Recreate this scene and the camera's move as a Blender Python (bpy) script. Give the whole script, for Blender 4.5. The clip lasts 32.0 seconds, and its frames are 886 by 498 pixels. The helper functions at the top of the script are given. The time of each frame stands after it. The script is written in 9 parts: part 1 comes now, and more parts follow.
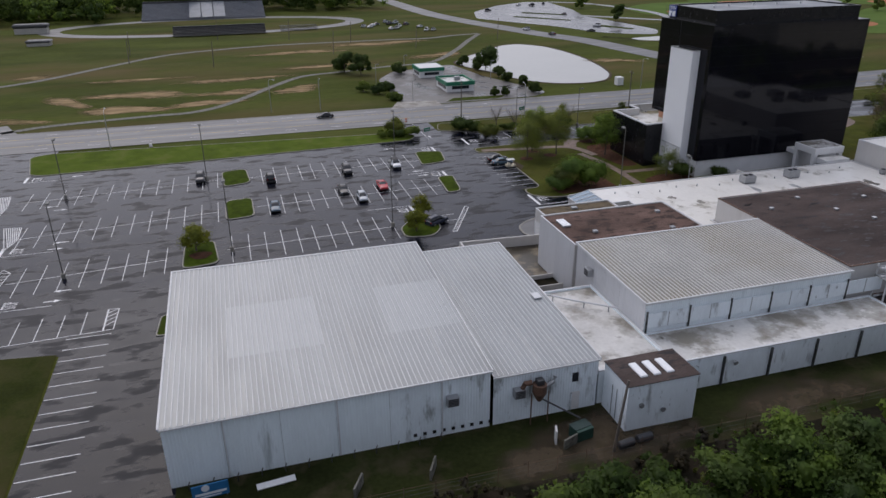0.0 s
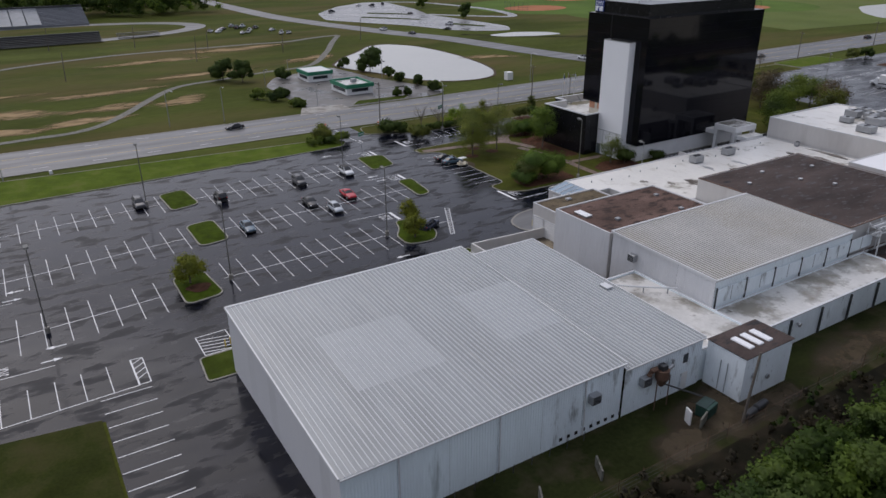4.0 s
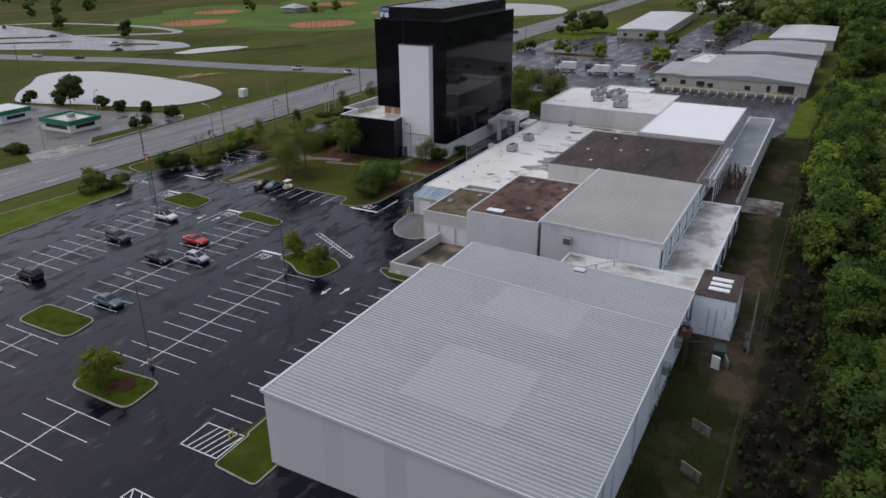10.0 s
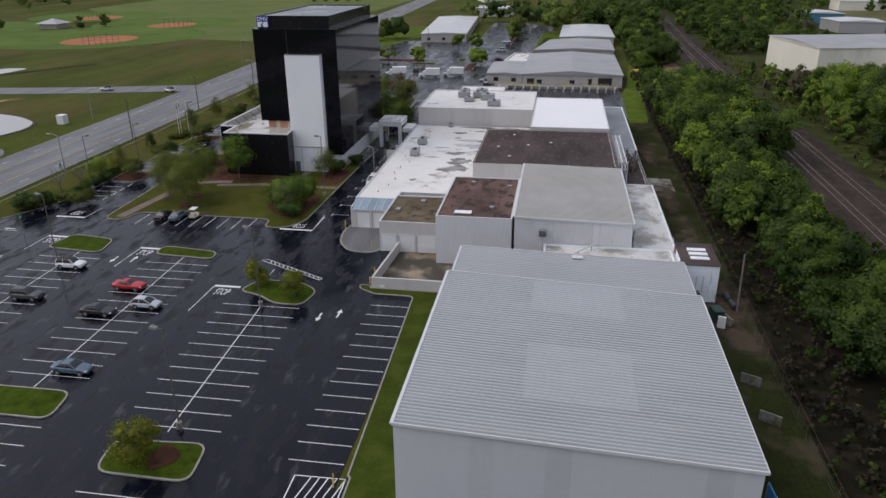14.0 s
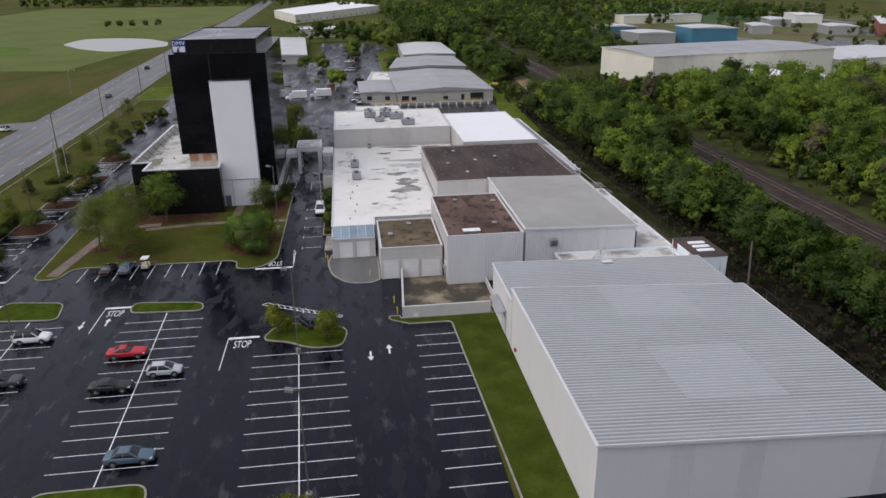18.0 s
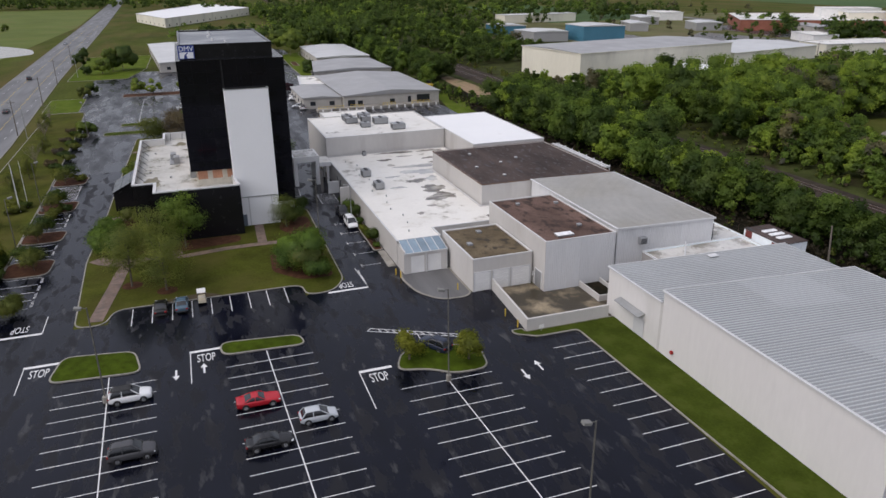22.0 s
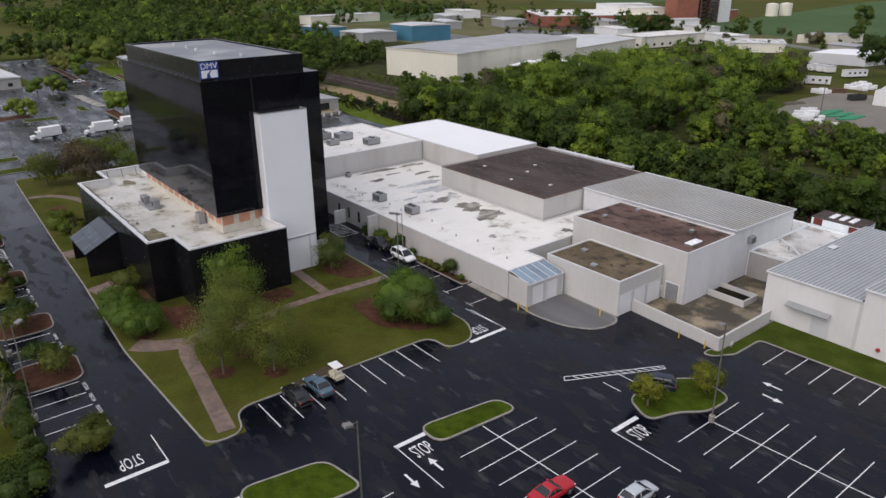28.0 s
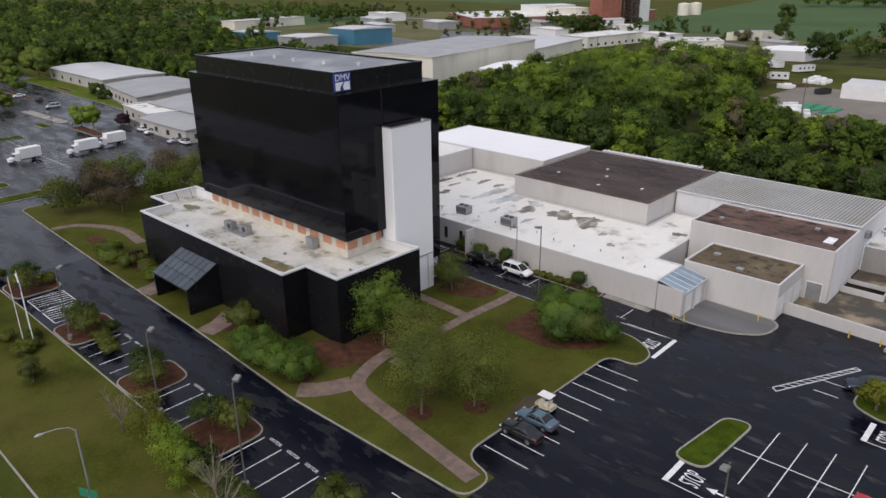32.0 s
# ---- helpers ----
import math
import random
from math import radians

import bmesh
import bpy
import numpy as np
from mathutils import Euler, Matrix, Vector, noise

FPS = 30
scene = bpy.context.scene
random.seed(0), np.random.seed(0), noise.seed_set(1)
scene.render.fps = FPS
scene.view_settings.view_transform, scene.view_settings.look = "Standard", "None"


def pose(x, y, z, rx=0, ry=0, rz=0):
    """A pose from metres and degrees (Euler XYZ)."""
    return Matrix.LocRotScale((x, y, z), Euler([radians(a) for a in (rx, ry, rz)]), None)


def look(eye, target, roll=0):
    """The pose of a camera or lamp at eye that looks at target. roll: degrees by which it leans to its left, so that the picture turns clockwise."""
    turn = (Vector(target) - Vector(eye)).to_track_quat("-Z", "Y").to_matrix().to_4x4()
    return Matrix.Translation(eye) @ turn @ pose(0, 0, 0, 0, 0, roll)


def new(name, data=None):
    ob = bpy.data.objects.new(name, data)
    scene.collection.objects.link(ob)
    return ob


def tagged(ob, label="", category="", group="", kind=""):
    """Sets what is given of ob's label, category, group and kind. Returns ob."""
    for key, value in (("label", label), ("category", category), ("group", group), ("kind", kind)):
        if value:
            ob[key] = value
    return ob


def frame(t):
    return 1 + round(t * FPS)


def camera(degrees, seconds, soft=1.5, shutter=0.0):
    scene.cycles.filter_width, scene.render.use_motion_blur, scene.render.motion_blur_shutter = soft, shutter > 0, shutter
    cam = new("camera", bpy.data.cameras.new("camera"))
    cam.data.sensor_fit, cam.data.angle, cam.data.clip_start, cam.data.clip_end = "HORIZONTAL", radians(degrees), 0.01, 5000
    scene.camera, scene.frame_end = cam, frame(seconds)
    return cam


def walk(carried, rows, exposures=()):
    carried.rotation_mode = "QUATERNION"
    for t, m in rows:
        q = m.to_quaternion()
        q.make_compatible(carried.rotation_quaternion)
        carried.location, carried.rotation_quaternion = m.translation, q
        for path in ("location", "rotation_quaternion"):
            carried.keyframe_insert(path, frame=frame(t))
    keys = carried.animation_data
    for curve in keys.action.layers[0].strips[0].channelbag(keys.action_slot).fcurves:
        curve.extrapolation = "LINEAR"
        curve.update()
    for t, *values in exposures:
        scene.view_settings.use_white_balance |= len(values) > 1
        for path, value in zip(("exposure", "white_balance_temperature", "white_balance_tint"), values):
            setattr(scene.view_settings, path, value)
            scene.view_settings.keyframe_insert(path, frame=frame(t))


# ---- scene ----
cam = camera(63.81, 32.0)
PATH = [
    (0.0, -0.32, 0.37, 46.78, 66.22, 0.48, -16.54),
    (0.5, -3.67, 1.89, 46.90, 66.24, 0.46, -16.86),
    (1.0, -7.05, 3.38, 46.94, 66.24, 0.45, -17.47),
    (1.5, -10.53, 4.95, 46.85, 66.23, 0.45, -18.40),
    (2.0, -13.96, 6.61, 46.74, 66.19, 0.47, -20.36),
    (2.5, -17.35, 8.42, 46.65, 66.17, 0.41, -22.84),
    (3.0, -20.56, 10.38, 46.54, 66.16, 0.40, -25.72),
    (3.5, -23.63, 12.46, 46.53, 66.15, 0.36, -28.77),
    (5.5, -33.87, 21.67, 46.25, 66.34, 0.39, -40.82),
    (6.0, -36.11, 24.17, 46.24, 66.40, 0.36, -43.71),
    (6.5, -38.20, 26.72, 46.21, 66.59, 0.39, -46.60),
    (7.0, -40.15, 29.37, 46.15, 66.66, 0.40, -49.21),
    (7.5, -41.87, 32.09, 46.04, 66.69, 0.41, -51.54),
    (8.0, -43.55, 34.83, 45.94, 66.71, 0.39, -53.81),
    (8.5, -45.18, 37.64, 45.83, 66.75, 0.43, -55.97),
    (9.0, -46.96, 40.56, 45.78, 66.77, 0.39, -57.82),
    (9.5, -48.74, 43.50, 45.73, 66.81, 0.43, -59.71),
    (10.0, -50.56, 46.62, 45.72, 66.83, 0.42, -61.70),
    (10.5, -52.28, 49.83, 45.70, 66.84, 0.43, -63.90),
    (11.0, -53.81, 53.17, 45.79, 66.81, 0.41, -66.30),
    (11.5, -55.07, 56.68, 45.80, 66.78, 0.43, -68.81),
    (12.0, -56.17, 60.24, 45.77, 66.78, 0.45, -71.24),
    (12.5, -57.13, 63.80, 45.73, 66.79, 0.45, -73.63),
    (13.0, -57.93, 67.46, 45.58, 66.83, 0.46, -76.07),
    (13.5, -58.58, 71.20, 45.42, 67.01, 0.41, -78.49),
    (14.0, -59.07, 74.94, 45.24, 67.33, 0.45, -80.90),
    (14.5, -59.36, 78.81, 45.03, 67.68, 0.43, -83.32),
    (15.0, -59.46, 82.62, 44.87, 68.04, 0.47, -85.71),
    (15.5, -59.42, 86.49, 44.83, 68.37, 0.49, -88.09),
    (17.5, -57.74, 102.27, 44.87, 68.67, 0.56, -96.41),
    (18.0, -56.91, 106.31, 44.88, 68.68, 0.54, -97.71),
    (18.5, -55.93, 110.32, 44.86, 68.66, 0.54, -99.54),
    (19.0, -54.68, 114.39, 44.77, 68.63, 0.55, -101.65),
    (19.5, -53.15, 118.51, 44.66, 68.68, 0.54, -103.01),
    (20.0, -51.54, 122.61, 44.57, 68.70, 0.54, -104.15),
    (20.5, -49.85, 126.74, 44.48, 68.73, 0.54, -105.21),
    (21.0, -48.00, 130.71, 44.44, 68.72, 0.56, -106.45),
    (21.5, -45.91, 134.65, 44.43, 68.69, 0.53, -108.00),
    (22.0, -43.65, 138.45, 44.47, 68.68, 0.50, -109.52),
    (22.5, -41.30, 142.02, 44.48, 68.66, 0.52, -111.10),
    (23.0, -38.77, 145.56, 44.44, 68.65, 0.51, -113.39),
    (23.5, -36.16, 148.99, 44.41, 68.61, 0.50, -115.68),
    (24.0, -33.42, 152.33, 44.37, 68.57, 0.51, -117.81),
    (24.5, -30.54, 155.52, 44.41, 68.55, 0.49, -119.65),
    (25.0, -27.57, 158.64, 44.37, 68.52, 0.47, -121.30),
    (25.5, -24.50, 161.54, 44.44, 68.50, 0.50, -122.87),
    (27.5, -11.52, 172.52, 44.53, 68.53, 0.49, -127.51),
    (28.0, -8.15, 175.26, 44.58, 68.52, 0.50, -128.47),
    (28.5, -4.72, 177.94, 44.65, 68.53, 0.51, -129.35),
    (29.0, -1.26, 180.58, 44.68, 68.54, 0.52, -130.21),
    (29.5, 2.15, 183.19, 44.72, 68.56, 0.54, -131.07),
    (30.0, 5.59, 185.85, 44.79, 68.56, 0.56, -131.86),
    (30.5, 8.96, 188.41, 44.80, 68.58, 0.59, -132.61),
    (31.0, 12.30, 190.97, 44.84, 68.58, 0.61, -133.90),
    (31.5, 15.66, 193.51, 44.85, 68.58, 0.63, -135.45),
    (32.0, 18.94, 196.05, 44.84, 68.60, 0.68, -136.85),
]
walk(cam, [(t, pose(*row)) for t, *row in PATH], [(0.0, -0.41, 6200, 13.5), (4.0, -0.40, 6220, 13.0), (10.0, -0.40, 6240, 12.5), (13.0, -0.32, 6300, 12.5), (19.0, -0.16, 6440, 12.5), (24.0, -0.09, 6470, 12.5), (32.0, -0.10, 6500, 12.5)])

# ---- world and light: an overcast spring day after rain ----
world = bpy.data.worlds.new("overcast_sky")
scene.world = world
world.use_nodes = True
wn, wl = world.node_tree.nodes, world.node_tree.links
sky = wn.new("ShaderNodeTexSky")
sky.sky_type, sky.sun_disc = "NISHITA", False
sky.sun_elevation, sky.sun_rotation = radians(50), radians(-10)
sky.air_density, sky.dust_density, sky.ozone_density = 1.0, 5.0, 1.0
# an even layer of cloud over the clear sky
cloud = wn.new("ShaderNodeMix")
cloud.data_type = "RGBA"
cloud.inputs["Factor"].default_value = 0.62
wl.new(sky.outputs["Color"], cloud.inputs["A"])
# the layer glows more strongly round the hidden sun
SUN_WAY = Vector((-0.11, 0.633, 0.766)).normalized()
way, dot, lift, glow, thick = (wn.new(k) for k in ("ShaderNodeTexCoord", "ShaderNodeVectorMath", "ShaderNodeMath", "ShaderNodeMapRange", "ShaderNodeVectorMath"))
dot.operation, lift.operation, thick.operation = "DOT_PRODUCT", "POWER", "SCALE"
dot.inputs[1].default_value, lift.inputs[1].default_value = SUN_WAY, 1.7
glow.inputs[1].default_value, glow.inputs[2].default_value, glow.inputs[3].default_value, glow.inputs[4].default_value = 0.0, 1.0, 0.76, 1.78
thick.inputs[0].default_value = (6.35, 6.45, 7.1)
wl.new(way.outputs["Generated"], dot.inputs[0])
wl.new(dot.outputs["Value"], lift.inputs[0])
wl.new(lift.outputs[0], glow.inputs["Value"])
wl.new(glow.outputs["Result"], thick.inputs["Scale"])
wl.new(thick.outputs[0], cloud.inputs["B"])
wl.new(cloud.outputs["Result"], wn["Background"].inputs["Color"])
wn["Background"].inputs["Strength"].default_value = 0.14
sun = new("sun", bpy.data.lights.new("sun", "SUN"))
sun.data.energy, sun.data.angle, sun.data.color = 0.72, radians(50), (1.0, 0.95, 0.88)
sun.matrix_world = look(SUN_WAY * 100, (0, 0, 0))


# ---- materials ----
def rgb(c, k=1.0):
    return (min(c[0] * k, 1), min(c[1] * k, 1), min(c[2] * k, 1), 1)


def mat(name, base, rough=0.6, var=0.15, scale=0.25, fine=6.0, bump=0.15, metal=0.0, spec=0.5, stain=None, stain_at=0.6,
        stain_scale=0.2, rnd=0.0, stretch=(1, 1, 1), stain_rough=None, rough_var=0.1, island=0.0, stain_soft=0.08, trans=0.0, streak=None):
    """A surface with a base colour varied at two scales, patches of a second colour, fine relief and uneven gloss."""
    m = bpy.data.materials.new(name)
    m.use_nodes = True
    n, l = m.node_tree.nodes, m.node_tree.links
    bsdf = n["Principled BSDF"]
    geo = n.new("ShaderNodeNewGeometry")
    mp = n.new("ShaderNodeMapping")
    mp.inputs["Scale"].default_value = stretch
    l.new(geo.outputs["Position"], mp.inputs["Vector"])

    def noise_tex(s, detail, rg=0.55):
        t = n.new("ShaderNodeTexNoise")
        t.inputs["Scale"].default_value, t.inputs["Detail"].default_value, t.inputs["Roughness"].default_value = s, detail, rg
        l.new(mp.outputs["Vector"], t.inputs["Vector"])
        return t.outputs["Fac"]

    def math_node(op, a, b):
        t = n.new("ShaderNodeMath")
        t.operation = op
        for i, v in enumerate((a, b)):
            if isinstance(v, (int, float)):
                t.inputs[i].default_value = v
            else:
                l.new(v, t.inputs[i])
        return t.outputs[0]

    def ranged(v, a, b, c, d):
        t = n.new("ShaderNodeMapRange")
        l.new(v, t.inputs["Value"])
        for i, k in enumerate((a, b, c, d)):
            t.inputs[i + 1].default_value = k
        return t.outputs["Result"]

    big, small = noise_tex(scale, 5), noise_tex(fine, 3)
    k = ranged(big, 0.3, 0.7, 1 - var, 1 + var)
    k = math_node("MULTIPLY", k, ranged(small, 0.25, 0.75, 1 - var * 0.6, 1 + var * 0.6))
    if rnd:
        oi = n.new("ShaderNodeObjectInfo")
        k = math_node("MULTIPLY", k, ranged(oi.outputs["Random"], 0, 1, 1 - rnd, 1 + rnd))
    if island:
        k = math_node("MULTIPLY", k, ranged(geo.outputs["Random Per Island"], 0, 1, 1 - island, 1 + island))
    col = n.new("ShaderNodeVectorMath")
    col.operation = "SCALE"
    col.inputs[0].default_value = base[:3]
    l.new(k, col.inputs["Scale"])
    out = col.outputs[0]
    r = ranged(noise_tex(scale * 2.3, 4), 0.3, 0.7, max(rough - rough_var, 0.02), min(rough + rough_var, 1))
    if stain:
        f = ranged(noise_tex(stain_scale, 6, 0.6), stain_at - stain_soft, stain_at + stain_soft, 0, 1)
        mx = n.new("ShaderNodeMix")
        mx.data_type = "RGBA"
        l.new(f, mx.inputs["Factor"])
        l.new(out, mx.inputs["A"])
        mx.inputs["B"].default_value = rgb(stain)
        out = mx.outputs["Result"]
        if stain_rough is not None:
            rm = n.new("ShaderNodeMix")
            l.new(f, rm.inputs["Factor"])
            l.new(r, rm.inputs["A"])
            rm.inputs["B"].default_value = stain_rough
            r = rm.outputs["Result"]
    if streak:  # colour, level, scale, softness, stretch
        mp2 = n.new("ShaderNodeMapping")
        mp2.inputs["Scale"].default_value = streak[4]
        l.new(geo.outputs["Position"], mp2.inputs["Vector"])
        nt = n.new("ShaderNodeTexNoise")
        nt.inputs["Scale"].default_value, nt.inputs["Detail"].default_value, nt.inputs["Roughness"].default_value = streak[2], 7, 0.62
        l.new(mp2.outputs["Vector"], nt.inputs["Vector"])
        f2 = ranged(nt.outputs["Fac"], streak[1] - streak[3], streak[1] + streak[3], 0, 0.8)
        mx2 = n.new("ShaderNodeMix")
        mx2.data_type = "RGBA"
        l.new(f2, mx2.inputs["Factor"])
        l.new(out, mx2.inputs["A"])
        mx2.inputs["B"].default_value = rgb(streak[0])
        out = mx2.outputs["Result"]
    l.new(out, bsdf.inputs["Base Color"])
    l.new(r, bsdf.inputs["Roughness"])
    bsdf.inputs["Metallic"].default_value = metal
    bsdf.inputs["Specular IOR Level"].default_value = spec
    if trans:
        bsdf.inputs["Transmission Weight"].default_value = trans
    if bump:
        b = n.new("ShaderNodeBump")
        b.inputs["Strength"].default_value, b.inputs["Distance"].default_value = bump, 0.05
        l.new(small, b.inputs["Height"])
        l.new(b.outputs["Normal"], bsdf.inputs["Normal"])
    return m


M_ASPHALT = mat("wet_asphalt", (0.0038, 0.0046, 0.0100), 0.16, 0.40, 0.15, 4.0, 0.035, spec=0.195, stain=(0.0120, 0.0122, 0.0155), stain_at=0.555,
                stain_scale=0.40, stain_rough=0.56, stretch=(0.45, 1.2, 1), rough_var=0.10, stain_soft=0.040, streak=((0.050, 0.050, 0.052), 0.635, 0.42, 0.05, (0.5, 1.5, 1)))
M_OLD_ASPHALT = mat("old_grey_asphalt", (0.026, 0.027, 0.031), 0.38, 0.25, 0.08, 3.0, 0.10, spec=0.34, stain=(0.011, 0.012, 0.017), stain_at=0.53,
                    stain_scale=0.16, stain_rough=0.12, rough_var=0.14, stretch=(0.5, 1.6, 1))
M_ROAD = mat("road_asphalt", (0.105, 0.105, 0.107), 0.5, 0.15, 0.05, 3.0, 0.1, stain=(0.15, 0.15, 0.15), stain_at=0.56, stain_scale=0.1,
             stretch=(0.25, 2.2, 1), rough_var=0.1)
M_LINE = mat("white_road_paint", (0.72, 0.72, 0.72), 0.5, 0.12, 1.5, 9.0, 0.05, stain=(0.35, 0.35, 0.36), stain_at=0.68, stain_scale=1.2)
M_KERB = mat("kerb_concrete", (0.29, 0.273, 0.24), 0.7, 0.2, 0.5, 6.0, 0.2, stain=(0.20, 0.19, 0.16), stain_at=0.58, stain_scale=0.5)
M_CONC = mat("concrete", (0.30, 0.285, 0.255), 0.65, 0.2, 0.4, 5.0, 0.2, stain=(0.15, 0.135, 0.11), stain_at=0.55, stain_scale=0.35)
M_OLDCONC = mat("mossy_old_concrete", (0.17, 0.165, 0.14), 0.8, 0.25, 0.8, 6.0, 0.3, stain=(0.07, 0.07, 0.05), stain_at=0.52, stain_scale=1.2)
M_BRICKPATH = mat("brown_brick_path", (0.18, 0.125, 0.10), 0.7, 0.25, 0.7, 7.0, 0.25, stain=(0.11, 0.085, 0.07), stain_at=0.56, stain_scale=0.8)
M_LAWN = mat("lawn", (0.056, 0.064, 0.0105), 0.9, 0.38, 0.16, 3.0, 0.4, stain=(0.086, 0.078, 0.022), stain_at=0.60, stain_scale=0.07, spec=0.04, stain_soft=0.14)
M_VERGE = mat("bright_verge_grass", (0.078, 0.112, 0.012), 0.9, 0.25, 0.2, 3.0, 0.4, spec=0.04, stain=(0.11, 0.12, 0.03), stain_at=0.62, stain_scale=0.2)
M_CORNER = mat("dark_olive_grass", (0.034, 0.042, 0.009), 0.9, 0.35, 0.12, 3.0, 0.4, spec=0.04, stain=(0.055, 0.046, 0.020), stain_at=0.55, stain_scale=0.12, stain_soft=0.12)
M_STRIP = mat("fresh_grass", (0.043, 0.060, 0.008), 0.9, 0.25, 0.3, 4.0, 0.4, spec=0.04, stain=(0.062, 0.076, 0.014), stain_at=0.62, stain_scale=0.3)
M_FIELD = mat("field_grass", (0.060, 0.073, 0.0142), 0.95, 0.32, 0.03, 0.6, 0.2, stain=(0.104, 0.083, 0.033), stain_at=0.565, stain_scale=0.016,
              spec=0.04, stretch=(0.5, 1.4, 1), stain_soft=0.10)
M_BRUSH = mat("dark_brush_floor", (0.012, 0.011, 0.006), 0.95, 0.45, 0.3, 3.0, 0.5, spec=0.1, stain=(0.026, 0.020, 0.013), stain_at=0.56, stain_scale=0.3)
M_SCRUB = mat("green_scrub_floor", (0.046, 0.056, 0.017), 0.95, 0.35, 0.15, 2.0, 0.5, spec=0.04, stain=(0.030, 0.028, 0.013), stain_at=0.55, stain_scale=0.12)
M_YARD = mat("pale_yard_dust", (0.185, 0.168, 0.142), 0.9, 0.15, 0.1, 2.0, 0.2, stain=(0.20, 0.18, 0.15), stain_at=0.56, stain_scale=0.1)
M_CROP = mat("green_crop_field", (0.062, 0.105, 0.040), 0.95, 0.12, 0.01, 0.4, 0.1, spec=0.1)
M_ISLAND = mat("dark_liriope_bed", (0.044, 0.066, 0.006), 0.95, 0.35, 0.8, 6.0, 0.6, spec=0.04)
M_BACKGRASS = mat("rough_back_grass", (0.024, 0.029, 0.009), 0.95, 0.45, 0.10, 2.0, 0.5, stain=(0.062, 0.052, 0.030), stain_at=0.58, stain_scale=0.16, spec=0.04)
M_MULCH = mat("red_brown_mulch", (0.072, 0.034, 0.020), 0.95, 0.35, 0.9, 9.0, 0.6, spec=0.1)
M_YARDFLOOR = mat("mossy_yard_concrete", (0.25, 0.205, 0.135), 0.6, 0.3, 0.3, 4.0, 0.3, stain=(0.045, 0.036, 0.021), stain_at=0.455, stain_scale=0.28, stain_soft=0.07, stain_rough=0.35)
# mildew on a white raised to make up for weak light on south faces
M_STAINED = mat("brightened_mildew_streaked_wall", (0.83, 0.895, 0.93), 0.55, 0.08, 0.3, 4.0, 0.1, stain=(0.16, 0.17, 0.16), stain_at=0.66, stain_scale=0.8, stretch=(1, 1, 0.28), stain_soft=0.09, streak=((0.045, 0.05, 0.045), 0.69, 1.6, 0.05, (1, 1, 0.35)))
M_DIRT = mat("dirt", (0.085, 0.066, 0.045), 0.95, 0.35, 0.3, 4.0, 0.4, stain=(0.06, 0.048, 0.03), stain_at=0.55, stain_scale=0.3, spec=0.1)
M_CLAY = mat("orange_clay", (0.36, 0.15, 0.075), 0.95, 0.15, 0.05, 1.0, 0.1, spec=0.1)
M_BALLAST = mat("rail_ballast", (0.040, 0.032, 0.026), 0.95, 0.35, 0.6, 6.0, 0.5, spec=0.08, stain=(0.062, 0.050, 0.040), stain_at=0.55, stain_scale=0.25)
# the pale base colour stands in for sky mirrored in the water
M_WATER = mat("sky_pale_pond_water", (0.34, 0.335, 0.30), 0.06, 0.04, 0.02, 0.5, 0.01, spec=0.6, rough_var=0.02)
M_SHEET = mat("galvanised_roof_sheet", (0.285, 0.300, 0.304), 0.36, 0.025, 0.05, 0.3, 0.0, metal=0.15, rnd=0.05, rough_var=0.04, stain=(0.235, 0.245, 0.245), stain_at=0.56, stain_scale=0.14, stain_soft=0.14, stretch=(1, 0.45, 1), streak=((0.34, 0.345, 0.335), 0.60, 0.5, 0.10, (2.2, 0.12, 1)))
M_SHEET_NEW = mat("newer_roof_sheet", (0.335, 0.350, 0.356), 0.36, 0.02, 0.05, 0.3, 0.0, metal=0.12, rnd=0.02, rough_var=0.0)
M_SHEET_OLD = mat("weathered_roof_sheet", (0.245, 0.24, 0.222), 0.42, 0.12, 0.10, 3.0, 0.05, metal=0.25, stain=(0.22, 0.20, 0.155), stain_at=0.55,
                  stain_scale=0.09, rnd=0.06)
# rib relief put into colour: ribs painted as if lit, paler than the pans
M_RIB = mat("lit_sheet_rib", (0.53, 0.545, 0.555), 0.34, 0.02, 0.05, 0.3, 0.0, metal=0.1, rough_var=0.0)
M_RIB_OLD = mat("lit_weathered_sheet_rib", (0.56, 0.55, 0.52), 0.4, 0.08, 0.2, 3.0, 0.0, metal=0.2)
M_WALLSHEET = mat("white_wall_sheet", (0.63, 0.635, 0.645), 0.5, 0.07, 0.15, 3.0, 0.05, stain=(0.47, 0.48, 0.49), stain_at=0.62, stain_scale=0.22,
                  stretch=(1, 1, 0.15), rnd=0.05)
# west and north whites differ to carry the light on each side
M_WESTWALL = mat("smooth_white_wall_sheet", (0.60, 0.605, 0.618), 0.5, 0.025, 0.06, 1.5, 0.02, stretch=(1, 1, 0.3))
M_NORTHWALL = mat("north_lit_white_wall", (0.67, 0.655, 0.64), 0.6, 0.04, 0.12, 2.0, 0.05, stain=(0.58, 0.565, 0.545), stain_at=0.66, stain_scale=0.15, stretch=(1, 1, 0.25))
M_GREYWALL = mat("dull_grey_wall_face", (0.34, 0.325, 0.315), 0.65, 0.1, 0.2, 3.0, 0.05, stain=(0.24, 0.225, 0.21), stain_at=0.58, stain_scale=0.4, stretch=(1, 1, 0.3), stain_soft=0.12)
M_WALLGREY = mat("grey_wall_sheet", (0.55, 0.555, 0.565), 0.5, 0.05, 0.15, 3.0, 0.05, rnd=0.03)
